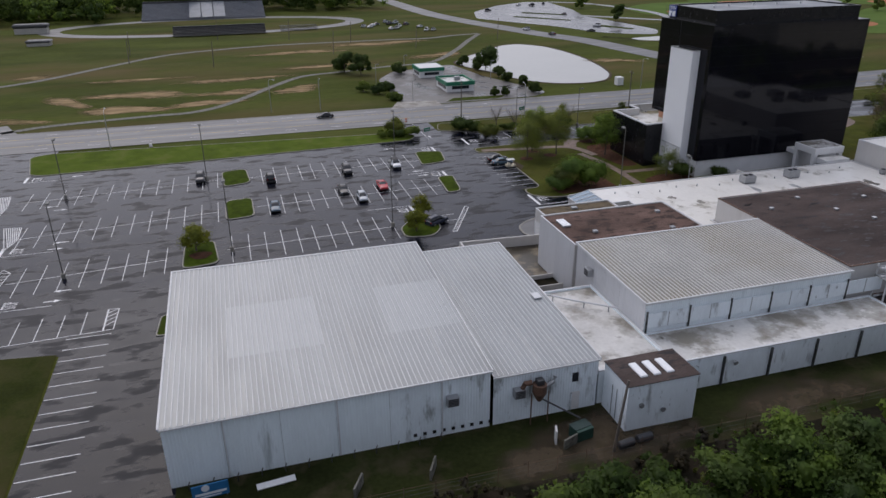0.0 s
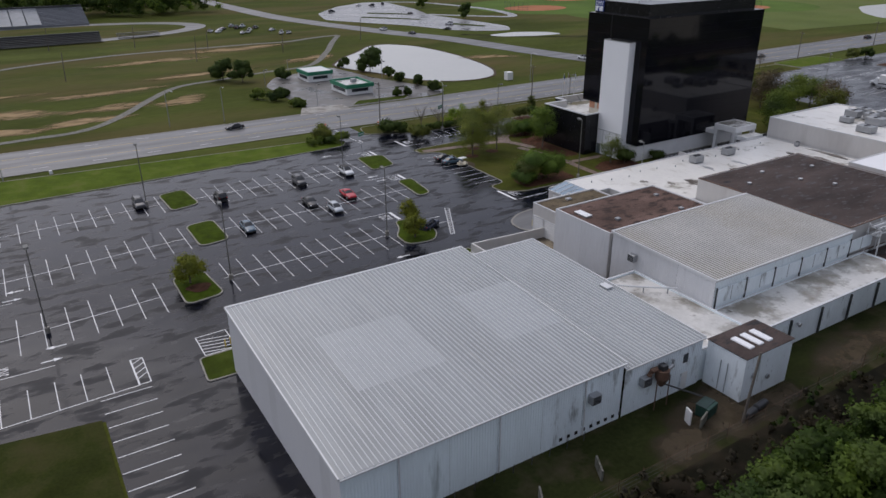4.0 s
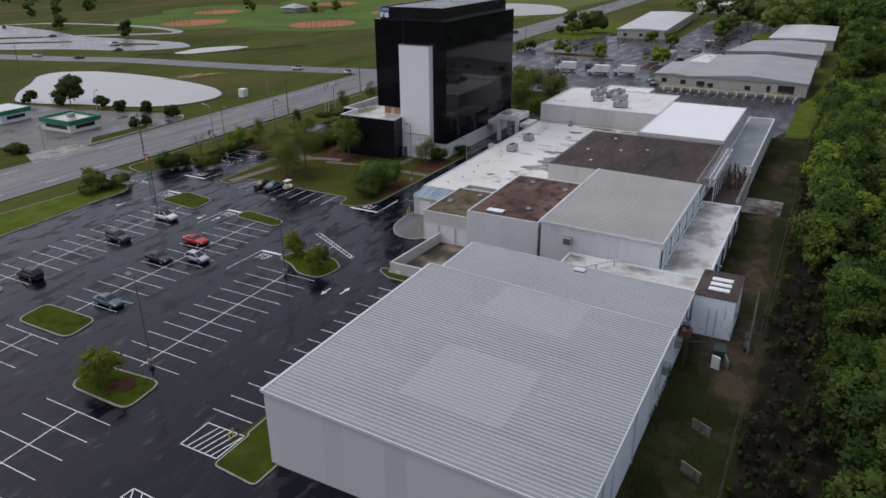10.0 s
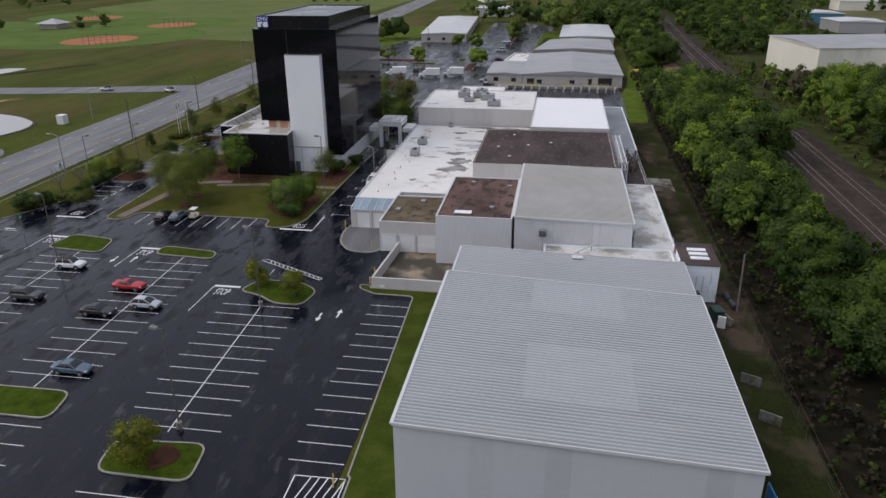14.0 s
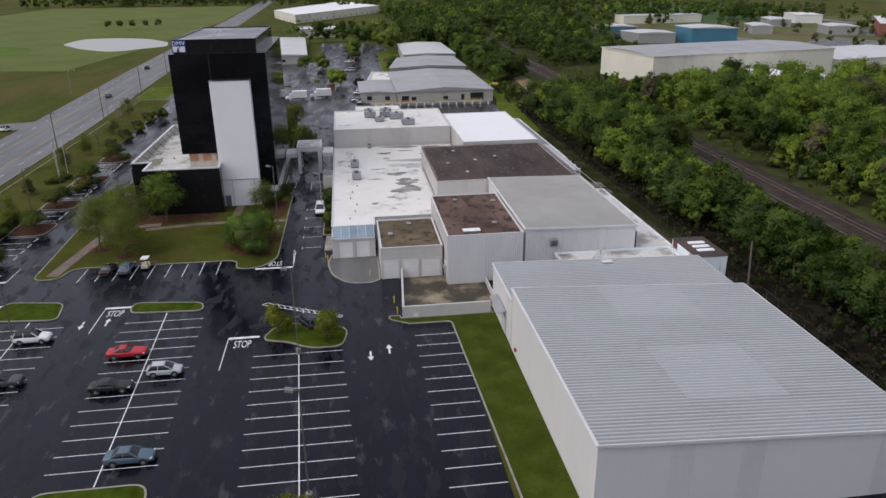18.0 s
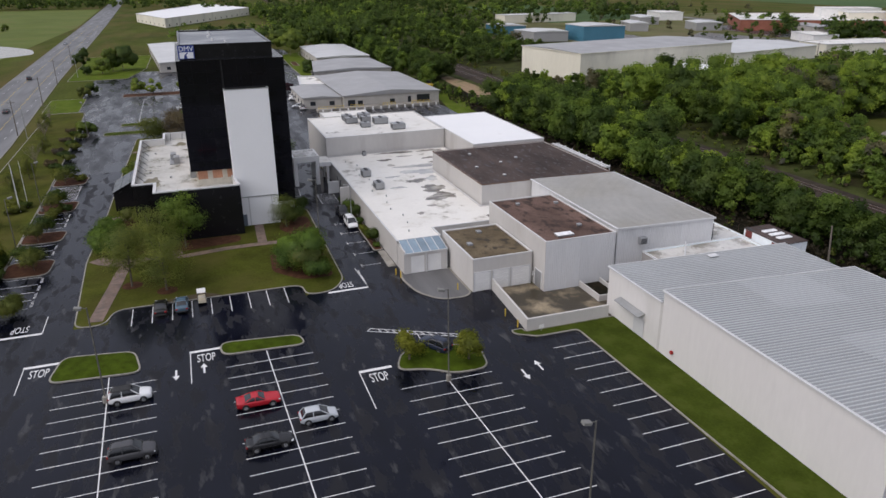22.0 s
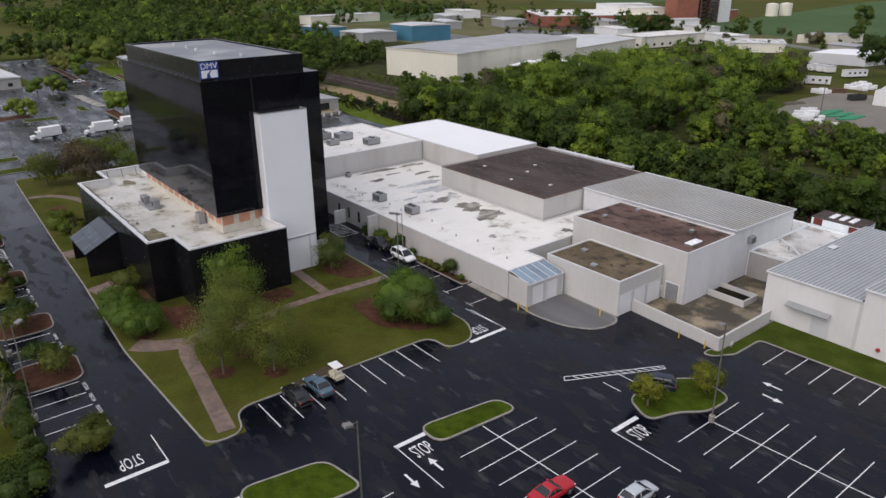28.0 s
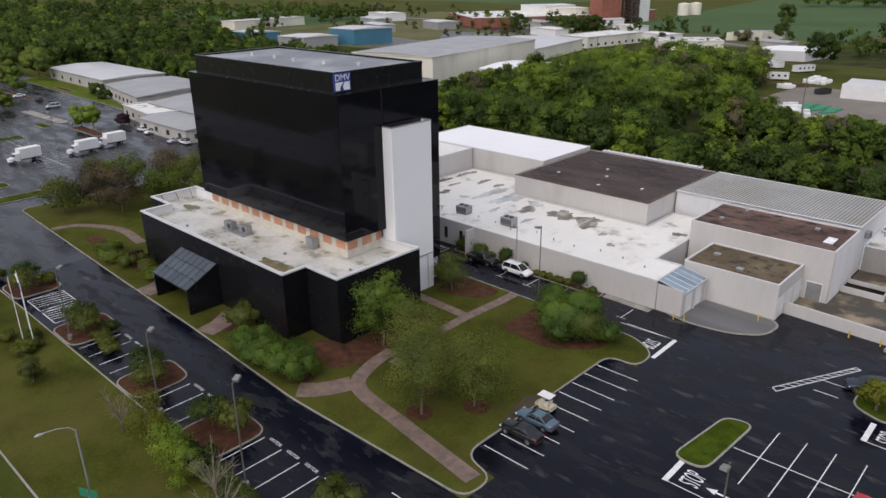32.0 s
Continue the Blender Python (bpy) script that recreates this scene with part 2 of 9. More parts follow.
# blue-white brightened in colour because south walls get little light; mildew on top
M_DIRTYWALL = mat("brightened_mildewed_white_wall", (0.84, 0.91, 0.94), 0.55, 0.06, 0.2, 3.0, 0.06, stain=(0.45, 0.50, 0.51), stain_at=0.70, stain_scale=0.55,
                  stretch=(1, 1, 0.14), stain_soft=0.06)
M_PAINTWALL = mat("light_grey_painted_wall", (0.54, 0.525, 0.505), 0.6, 0.06, 0.12, 2.0, 0.08, stain=(0.46, 0.44, 0.42), stain_at=0.64, stain_scale=0.18,
                  stretch=(1, 1, 0.25))
M_TPO = mat("white_roof_membrane", (0.76, 0.745, 0.70), 0.38, 0.07, 0.10, 2.0, 0.03, streak=((0.50, 0.47, 0.40), 0.64, 0.5, 0.07, (1, 0.5, 1)), stain=(0.42, 0.395, 0.34), stain_at=0.62, stain_scale=0.14,
            stain_soft=0.05, stain_rough=0.2)
M_TPO_NEW = mat("new_white_roof_membrane", (0.86, 0.865, 0.87), 0.4, 0.02, 0.10, 2.0, 0.02, stain=(0.70, 0.69, 0.66), stain_at=0.7, stain_scale=0.2)
M_WETROOF = mat("stained_wet_flat_roof", (0.62, 0.61, 0.58), 0.35, 0.14, 0.14, 2.0, 0.05, stain=(0.24, 0.22, 0.18), stain_at=0.55, stain_scale=0.22,
                streak=((0.10, 0.09, 0.07), 0.66, 0.5, 0.05, (0.8, 1, 1)),
                stain_rough=0.15, stain_soft=0.1)
M_GRAVEL = mat(name="brown_gravel_roof", spec=0.12, base=(0.135, 0.088, 0.072), rough=0.85, var=0.44, scale=0.16, fine=5.0, bump=0.4, stain=(0.050, 0.036, 0.031), stain_at=0.575, stain_scale=0.6, stain_soft=0.06, stretch=(0.7, 1.2, 1))
M_GRAVEL_TAN = mat(name="tan_gravel_roof", spec=0.12, base=(0.125, 0.098, 0.062), rough=0.8, var=0.35, scale=0.3, fine=5.0, bump=0.4, stain=(0.052, 0.044, 0.034), stain_at=0.56, stain_scale=0.55, stain_soft=0.05)
M_GRAVEL_DARK = mat(name="dark_wet_gravel_roof", spec=0.12, base=(0.066, 0.050, 0.045), rough=0.75, var=0.42, scale=0.16, fine=5.0, bump=0.4, stain=(0.022, 0.018, 0.017), stain_at=0.585, stain_scale=0.75, stain_soft=0.03, stain_rough=0.3, stretch=(0.55, 1.5, 1))
M_TRIM = mat("white_metal_trim", (0.63, 0.635, 0.64), 0.4, 0.06, 0.4, 4.0, 0.03)
M_GREYMETAL = mat("grey_metal", (0.34, 0.35, 0.36), 0.4, 0.12, 0.8, 5.0, 0.05, metal=0.5)
M_DARKMETAL = mat("dark_metal", (0.06, 0.062, 0.066), 0.45, 0.15, 0.8, 5.0, 0.05, metal=0.4)
M_POLE = mat("bronze_pole_paint", (0.12, 0.115, 0.10), 0.45, 0.12, 0.8, 5.0, 0.03)
M_GALV = mat("galvanised_pole", (0.40, 0.41, 0.41), 0.4, 0.1, 0.8, 5.0, 0.03, metal=0.6)
M_RUST = mat("rusty_metal", (0.13, 0.075, 0.05), 0.75, 0.3, 1.0, 6.0, 0.2, metal=0.2)
M_BLACKGLASS = mat("black_mirror_glass", (0.006, 0.006, 0.009), 0.06, 0.10, 0.3, 2.0, 0.0, spec=0.25, rnd=0.10, rough_var=0.03)
M_BLACKPANEL = mat("black_cladding", (0.009, 0.009, 0.011), 0.20, 0.12, 0.4, 3.0, 0.02, spec=0.3, rnd=0.15)
M_SEAM = mat("black_joint", (0.004, 0.004, 0.005), 0.6, 0.05, 1.0, 5.0, 0.0)
M_SHAFT = mat("white_smooth_panel", (0.88, 0.89, 0.905), 0.4, 0.02, 0.1, 3.0, 0.02)
M_ROOFGREY = mat("grey_gravel_roof", (0.20, 0.215, 0.23), 0.55, 0.12, 0.12, 4.0, 0.1, stain=(0.33, 0.34, 0.35), stain_at=0.58, stain_scale=0.12)
M_TERRACOTTA = mat("terracotta_panel", (0.55, 0.27, 0.16), 0.6, 0.15, 0.8, 5.0, 0.05, rnd=0.1)
M_CREAMPANEL = mat("cream_panel", (0.62, 0.58, 0.49), 0.6, 0.1, 0.8, 5.0, 0.05)
M_PODROOF = mat("stained_podium_roof", (0.60, 0.59, 0.55), 0.4, 0.12, 0.25, 2.0, 0.05, stain=(0.26, 0.24, 0.17), stain_at=0.57, stain_scale=0.24, stain_soft=0.1, stain_rough=0.2)
M_CANOPYGLASS = mat("smoked_canopy_glass", (0.045, 0.058, 0.072), 0.15, 0.15, 0.5, 3.0, 0.0, spec=0.5, rnd=0.2)
M_GLASSROOF = mat("blue_grey_glass_roof", (0.20, 0.27, 0.33), 0.12, 0.15, 0.5, 3.0, 0.0, spec=0.6, rnd=0.15)
M_ACRYL = mat("white_skylight_dome", (0.82, 0.83, 0.84), 0.25, 0.05, 0.5, 4.0, 0.0)
M_YELLOW = mat("yellow_paint", (0.62, 0.44, 0.05), 0.5, 0.12, 1.0, 6.0, 0.05)
M_BARK = mat("bark", (0.115, 0.095, 0.075), 0.9, 0.25, 1.5, 9.0, 0.5)
M_RAIL = mat("rail_steel", (0.26, 0.24, 0.23), 0.35, 0.15, 0.5, 4.0, 0.0, metal=0.7)
M_SLEEPER = mat("timber_sleeper", (0.085, 0.065, 0.05), 0.9, 0.25, 0.9, 6.0, 0.3, rnd=0.2)
M_WOOD = mat("weathered_wood", (0.14, 0.12, 0.10), 0.85, 0.25, 0.9, 6.0, 0.3)
M_GREENTRIM = mat("green_fascia", (0.02, 0.19, 0.10), 0.5, 0.08, 0.5, 4.0, 0.0)
M_WHITEPAINT = mat("white_paint", (0.76, 0.76, 0.75), 0.5, 0.06, 0.4, 4.0, 0.02)
M_CREAMWALL = mat("cream_metal_wall", (0.74, 0.71, 0.60), 0.55, 0.06, 0.05, 1.0, 0.03, stain=(0.53, 0.51, 0.44), stain_at=0.6, stain_scale=0.06, stretch=(1, 1, 0.3))
M_GREYROOF = mat("grey_metal_roof", (0.36, 0.36, 0.36), 0.45, 0.08, 0.06, 2.0, 0.03, metal=0.2)
M_LIGHTROOF = mat("light_metal_roof", (0.60, 0.605, 0.60), 0.4, 0.07, 0.06, 2.0, 0.03, metal=0.2)
M_BRICK = mat("red_brick_wall", (0.27, 0.10, 0.065), 0.85, 0.15, 0.3, 4.0, 0.1)
M_BEIGEBRICK = mat("beige_brick_wall", (0.44, 0.42, 0.385), 0.8, 0.1, 0.3, 4.0, 0.1)
M_WINDOW = mat("dark_window_glass", (0.02, 0.024, 0.03), 0.08, 0.15, 0.5, 3.0, 0.0, spec=0.6, rnd=0.2)
M_BLUEWALL = mat("blue_metal_wall", (0.05, 0.17, 0.25), 0.5, 0.1, 0.1, 2.0, 0.03)


# ---- shapes ----
def cubes(spec):
    """Corners and faces of boxes, each given as (x0, y0, z0, x1, y1, z1)."""
    v, f = [], []
    for x0, y0, z0, x1, y1, z1 in spec:
        b = len(v)
        v += [(x0, y0, z0), (x1, y0, z0), (x1, y1, z0), (x0, y1, z0), (x0, y0, z1), (x1, y0, z1), (x1, y1, z1), (x0, y1, z1)]
        f += [(b, b + 3, b + 2, b + 1), (b + 4, b + 5, b + 6, b + 7), (b, b + 1, b + 5, b + 4), (b + 1, b + 2, b + 6, b + 5),
              (b + 2, b + 3, b + 7, b + 6), (b + 3, b, b + 4, b + 7)]
    return v, f


def prism(points, z0, z1, top=None):
    """An upright prism over a plan outline (counter-clockwise)."""
    k = len(points)
    v = [(x, y, z0) for x, y in points] + [(x, y, (top(x, y) if top else z1)) for x, y in points]
    f = [tuple(range(k - 1, -1, -1)), tuple(range(k, 2 * k))] + [(i, (i + 1) % k, k + (i + 1) % k, k + i) for i in range(k)]
    return v, f


def tube(points, radii, sides=8):
    """A round bar through points with a radius at each."""
    v, f = [], []
    pts = [Vector(p) for p in points]
    for i, p in enumerate(pts):
        d = (pts[min(i + 1, len(pts) - 1)] - pts[max(i - 1, 0)]).normalized()
        a = d.orthogonal().normalized()
        c = d.cross(a)
        r = radii[i] if isinstance(radii, (list, tuple)) else radii
        v += [tuple(p + a * (r * math.cos(2 * math.pi * s / sides)) + c * (r * math.sin(2 * math.pi * s / sides))) for s in range(sides)]
    for i in range(len(pts) - 1):
        for s in range(sides):
            f.append((i * sides + s, i * sides + (s + 1) % sides, (i + 1) * sides + (s + 1) % sides, (i + 1) * sides + s))
    e = (len(pts) - 1) * sides
    f += [tuple(range(sides - 1, -1, -1)), tuple(range(e, e + sides))]
    return v, f


def joined(*shapes):
    v, f = [], []
    for a, b in shapes:
        o = len(v)
        v += list(a)
        f += [tuple(i + o for i in q) for q in b]
    return v, f


def moved(shape, m):
    return [tuple(m @ Vector(p)) for p in shape[0]], shape[1]


def mesh_of(name, shape, material, bevel=0.0):
    me = bpy.data.meshes.new(name)
    if isinstance(shape, bmesh.types.BMesh):
        shape.to_mesh(me)
        shape.free()
    elif bevel:
        me.from_pydata(shape[0], [], shape[1])
        bm = bmesh.new()
        bm.from_mesh(me)
        bmesh.ops.bevel(bm, geom=bm.edges, offset=bevel, segments=1, affect="EDGES", clamp_overlap=True)
        bm.to_mesh(me)
        bm.free()
    else:
        me.from_pydata(shape[0], [], shape[1])
    me.materials.append(material)
    me.update()
    return me


def part(name, shape, material, parent=None, label="", bevel=0.0, world_space=False, at=None, turn=0.0):
    """One mesh object under a thing or part. world_space: the shape is given in world places."""
    if isinstance(shape, bpy.types.Mesh):
        me = shape
    else:
        if world_space and parent is not None:
            o = parent.location
            shape = ([(p[0] - o.x, p[1] - o.y, p[2] - o.z) for p in shape[0]], shape[1])
        me = mesh_of(name, shape, material, bevel)
    ob = new(name, me)
    ob.parent = parent
    if at is not None:
        ob.location = at
    if turn:
        ob.rotation_euler = (0, 0, radians(turn))
    if label:
        tagged(ob, label)
    return ob


def thing(name, label, category, at=(0, 0, 0), turn=0.0, group="", kind=""):
    ob = new(name)
    ob.empty_display_size = 0.3
    ob.location = at
    ob.rotation_euler = (0, 0, radians(turn))
    return tagged(ob, label, category, group, kind)


def structure(name, shape, material, label, category, bevel=0.0):
    return tagged(part(name, shape, material, bevel=bevel), label, category, kind="structure")


def rounded(points, r=1.0, n=4):
    """A plan outline with its corners rounded."""
    out, k = [], len(points)
    for i in range(k):
        p, a, b = Vector(points[i]), Vector(points[i - 1]), Vector(points[(i + 1) % k])
        ra = min(r, (a - p).length * 0.45, (b - p).length * 0.45)
        s, e = p + (a - p).normalized() * ra, p + (b - p).normalized() * ra
        out += [tuple(s.lerp(p, t).lerp(p.lerp(e, t), t)) for t in [j / n for j in range(n + 1)]]
    return out


def offset(points, d):
    """A plan outline (counter-clockwise) moved inwards by d."""
    out, k = [], len(points)
    for i in range(k):
        p, a, b = Vector(points[i]), Vector(points[i - 1]), Vector(points[(i + 1) % k])
        u, w = (p - a).normalized(), (b - p).normalized()
        nrm = Vector((-u.y - w.y, u.x + w.x))
        nrm = nrm.normalized() if nrm.length > 1e-6 else Vector((-u.y, u.x))
        c = max(nrm.dot(Vector((-u.y, u.x))), 0.5)
        out.append(tuple(p + nrm * (d / c)))
    return out


def ring(outer, inner, z0, z1):
    """A band between two outlines of the same count."""
    k = len(outer)
    v = [(x, y, z0) for x, y in outer] + [(x, y, z1) for x, y in outer] + [(x, y, z1) for x, y in inner] + [(x, y, z0) for x, y in inner]
    f = []
    for i in range(k):
        j = (i + 1) % k
        f += [(i, j, k + j, k + i), (k + i, k + j, 2 * k + j, 2 * k + i), (2 * k + i, 2 * k + j, 3 * k + j, 3 * k + i)]
    return v, f


def corrugated(length, height, pitch=0.3, depth=0.035):
    """An upright ribbed sheet along x from 0 to length, its ribs towards -y."""
    v, f, x = [], [], 0.0
    prof = []
    while x < length - 1e-6:
        for dx, dy in ((0, 0), (pitch * 0.55, 0), (pitch * 0.65, -depth), (pitch * 0.9, -depth)):
            if x + dx <= length:
                prof.append((x + dx, dy))
        x += pitch
    prof.append((length, 0))
    for px, py in prof:
        v += [(px, py, 0), (px, py, height)]
    for i in range(len(prof) - 1):
        f.append((2 * i, 2 * i + 2, 2 * i + 3, 2 * i + 1))
    return v, f


def roof_sheet(width, run, drop, ribs=1, rib=0.07):
    """A ribbed roof sheet: x across, y up the slope from 0 to run, rising by drop."""
    prof = []
    w = width / ribs
    for i in range(ribs):
        prof += [(i * w, 0.0), (i * w + 0.03, rib), (i * w + 0.10, rib), (i * w + 0.13, 0.0)]
    prof.append((width, 0.0))
    v = []
    for px, pz in prof:
        v += [(px, 0, pz), (px, run, pz + drop)]
    f = [(2 * i, 2 * i + 2, 2 * i + 3, 2 * i + 1) for i in range(len(prof) - 1)]
    return v, f


# ---- ground, roads and the car park ----
def sheet(points, z):
    return [(x, y, z) for x, y in points], [tuple(range(len(points)))]


structure("ground", sheet([(-4000, -4000), (4500, -4000), (4500, 4500), (-4000, 4500)], -0.06), M_FIELD,
          "broad green grass field with worn tan patches", "ground")


def strip_along(points, w0, w1, z):
    """A flat band along a centre line: w0 to its right, w1 to its left."""
    v, f = [], []
    for i, p in enumerate(points):
        a, b = Vector(points[max(i - 1, 0)]), Vector(points[min(i + 1, len(points) - 1)])
        d = (b - a).normalized()
        nrm = Vector((-d.y, d.x))
        p = Vector(p)
        q, r = p - nrm * w0, p + nrm * w1
        v += [(q.x, q.y, z), (r.x, r.y, z)]
    for i in range(len(points) - 1):
        f.append((2 * i, 2 * i + 2, 2 * i + 3, 2 * i + 1))
    return v, f


def smooth(points, n=6):
    """A soft curve through points."""
    out = []
    p = [Vector(q) for q in points]
    p = [p[0] * 2 - p[1]] + p + [p[-1] * 2 - p[-2]]
    for i in range(1, len(p) - 2):
        for j in range(n):
            t = j / n
            a, b, c, d = p[i - 1], p[i], p[i + 1], p[i + 2]
            out.append(tuple(0.5 * (2 * b + (c - a) * t + (2 * a - 5 * b + 4 * c - d) * t * t + (3 * b - a - 3 * c + d) * t ** 3)))
    out.append(tuple(p[-2]))
    return out


# main highway, five lanes
HIGHWAY = [(-900, 198), (-60, 197), (60, 196), (180, 197.5), (320, 203), (700, 213), (1300, 232), (2600, 280)]
structure("road_1", strip_along(HIGHWAY, 10.5, 10.5, 0.02), M_ROAD, "wide grey five-lane highway, damp and worn in wheel tracks", "road")
for k, off in enumerate((-10.3, 10.3)):
    structure("kerb_%d" % (k + 1), strip_along([(x, y + off) for x, y in HIGHWAY[1:6]], 0.15, 0.15, 0.10), M_KERB, "pale concrete highway kerb", "kerb")
# side road that bends round the pond, cross road, park road
BEHIND_POND = smooth([(186, 207), (180, 232), (174.5, 259), (170, 290), (165, 322), (155, 352), (147, 384), (139, 416), (131, 460), (128, 500), (127, 540), (126, 600), (130, 690), (190, 800)])
structure("road_2", strip_along(BEHIND_POND, 6.4, 6.4, 0.025), M_ROAD, "grey side road curving behind the pond", "road")
structure("road_3", strip_along([(-52, 187), (-62, 207), (-66, 216)], 6, 6, 0.03), M_ROAD, "grey cross road at the junction", "road")
structure("path_1", strip_along(smooth([(-60, 209.5), (-50, 214), (-36, 216.6), (-21.5, 218.5), (-13.8, 219), (-5.8, 223.6), (3.2, 235.6), (13.8, 253), (25.4, 268), (41, 273), (60, 279), (79, 284), (98, 312), (112, 338), (126, 362)]), 1.3, 1.3, 0.03),
          M_OLDCONC, "pale footpath winding through the field", "path")
structure("path_2", strip_along(smooth([(-110, 262), (-78, 281), (-63, 294), (-46, 316), (-25.6, 339), (-1.7, 349.5), (24, 355), (56, 355.3), (79, 355.3), (96, 354), (110, 359.5), (126, 363)]), 1.6, 1.6, 0.03), M_OLDCONC, "pale gravel path across the field", "path")
# road markings
for k, off in enumerate((-7.1, -3.6, 3.6, 7.1)):
    marks = []
    for i in range(70):
        x = -120 + i * 12.0
        yy = float(np.interp(x, [p[0] for p in HIGHWAY], [p[1] for p in HIGHWAY])) + off
        marks.append((x, yy - 0.07, 0.03, x + (3.0 if abs(off) > 5 else 11.0), yy + 0.07, 0.036))
    structure("lane_marking_%d" % (k + 1), cubes(marks), M_LINE if abs(off) > 5 else M_YELLOW, "worn painted lane line on the highway", "marking")

# fresh lawns of the site
structure("site_lawn", sheet([(-61, 172), (60, 180), (330, 178), (330, 100), (62, 100), (62, 60), (-60, 60)], -0.03), M_LAWN, "green mown site lawn", "lawn")
structure("back_grass", sheet([(-400, 40), (230, 40), (230, 62), (60, 92), (60, 92.5), (-14, 92.5), (-14, 58), (-400, 58)], -0.02), M_BACKGRASS,
          "rough dark grass with bare earth behind the warehouses", "grass")
structure("woodland_floor", sheet([(-700, -260), (800, -260), (800, 30), (500, 40), (230, 47), (-700, 49)], -0.015), M_SCRUB, "green scrubby woodland floor", "ground")
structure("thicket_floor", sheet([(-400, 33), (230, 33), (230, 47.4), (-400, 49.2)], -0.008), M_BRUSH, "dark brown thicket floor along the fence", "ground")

# the car park and drives
LOT = [(-24.6, 40), (-9.8, 40), (-9.8, 93.2), (29.6, 93.3), (29.8, 100), (33, 99.6), (45.7, 98.8), (45.7, 102.6), (61, 104), (61, 110), (170, 110.4), (170, 121.6), (97.4, 121.6), (94.6, 118.9), (62, 119.2), (57, 119.3), (53.2, 126), (57.4, 126),
       (57.8, 152.3), (53.3, 153), (53.4, 157.3), (76, 157.2), (107, 153.4), (180, 153.2), (180, 171), (128, 170.5), (107, 170), (74, 170), (62, 171), (50, 176), (50, 188), (41, 188), (41, 169.5),
       (-7, 166.5), (-42, 165.5), (-42, 188), (-66, 188), (-63, 165), (-57, 150), (-52, 128), (-48, 100), (-47, 88.6), (-36.6, 86.6), (-24.6, 85.2)]
structure("car_park", sheet(LOT, 0.0), M_ASPHALT, "dark wet asphalt car park with drying patches", "car park")
structure("rear_car_park", sheet([(140, 176), (340, 178), (340, 120), (450, 121), (450, 98), (420, 80), (320, 80), (300, 60), (162, 52), (145, 57), (145, 112), (170, 112), (170, 150), (140, 152)], 0.004), M_OLD_ASPHALT, "old grey wet asphalt car park behind the black tower", "car park")


def island(name, outline, label, top=M_ISLAND, kerb=True, z=0.15):
    outline = rounded(outline, 1.6)
    t = thing(name, label, "traffic island", at=(sum(p[0] for p in outline) / len(outline), sum(p[1] for p in outline) / len(outline), 0), kind="structure")
    part("kerb", ring(outline, offset(outline, 0.2), -0.02, z), M_KERB, t, "pale concrete kerb", world_space=True)
    inner = offset(outline, 0.2)
    cx, cy = t.location.x, t.location.y
    k = len(inner)
    v = [(x, y, z - 0.02) for x, y in inner] + [(cx + (x - cx) * 0.6, cy + (y - cy) * 0.6, z + 0.16) for x, y in inner] + [(cx, cy, z + 0.2)]
    f = [(i, (i + 1) % k, k + (i + 1) % k, k + i) for i in range(k)] + [(k + i, k + (i + 1) % k, 2 * k) for i in range(k)]
    part("grass_top", (v, f), top, t, "mown grass", world_space=True)
    return t


island("island_1", [(-11.1, 106.8), (-5.4, 107.6), (-6.2, 117.4), (-11, 116.6)], "kerbed grass island with a small tree in the car park")
island("island_2", [(-4.2, 126.2), (1.0, 127), (0.9, 137.5), (-4.2, 136.8)], "kerbed grass island in the car park")
island("island_3", [(-4.3, 145.8), (1.2, 147.2), (0.5, 157.3), (-4.7, 156.4)], "kerbed grass island in the car park")
island("island_4", [(38.3, 128.3), (41.3, 128.8), (42.6, 138.9), (39, 138.9)], "narrow kerbed island with a low clipped hedge")
island("island_5", [(38.2, 148), (44.1, 149), (45.4, 157.5), (39.2, 158.6)], "broad kerbed grass island beside the drive")
island("island_6", [(24.8, 108.6), (29.6, 107.8), (32, 111), (32.2, 117.6), (28, 119.4), (27, 115.6), (24.9, 113)], "kerbed island with two small trees and mulch")
for k, (o, m, l) in enumerate((([(259.5, 135), (267.5, 135), (267.5, 163), (259.5, 163)], M_MULCH, "long mulch island with three small trees in the rear car park"),
                               ([(237, 110.8), (257, 110.8), (257, 114.6), (237, 114.6)], M_MULCH, "narrow mulch island with two small trees beside the office drive"),
                               ([(267, 110.6), (300, 111.6), (300, 115), (267, 114)], M_CONC, "long pale planter strip along the office drive"),
                               ([(262, 117.4), (272, 117.4), (272, 120.4), (262, 120.4)], M_STRIP, "short grass island in the rear car park"),
                               ([(252, 129), (257, 129), (257, 139.4), (252, 139.4)], M_STRIP, "grass island at the end of a bay row"),
                               ([(185, 146), (190, 146), (190, 164), (185, 164)], M_STRIP, "grass island at the mouth of the rear car park"),
                               ([(198, 149.6), (203, 149.6), (203, 160), (198, 160)], M_STRIP, "kerbed grass island at the head of a bay row"))):
    island("island_%d" % (k + 7), o, l, top=m)
# lawns with a kerb


def kerbed(name, outline, material, label, r=2.0, z=0.12):
    outline = rounded(outline, r)
    t = thing(name, label, "lawn", at=(outline[0][0], outline[0][1], 0), kind="structure")
    part("kerb", ring(outline, offset(outline, 0.18), -0.02, z), M_KERB, t, "pale concrete kerb", world_space=True)
    part("grass_top", sheet(offset(outline, 0.17), z - 0.03), material, t, world_space=True)
    return t


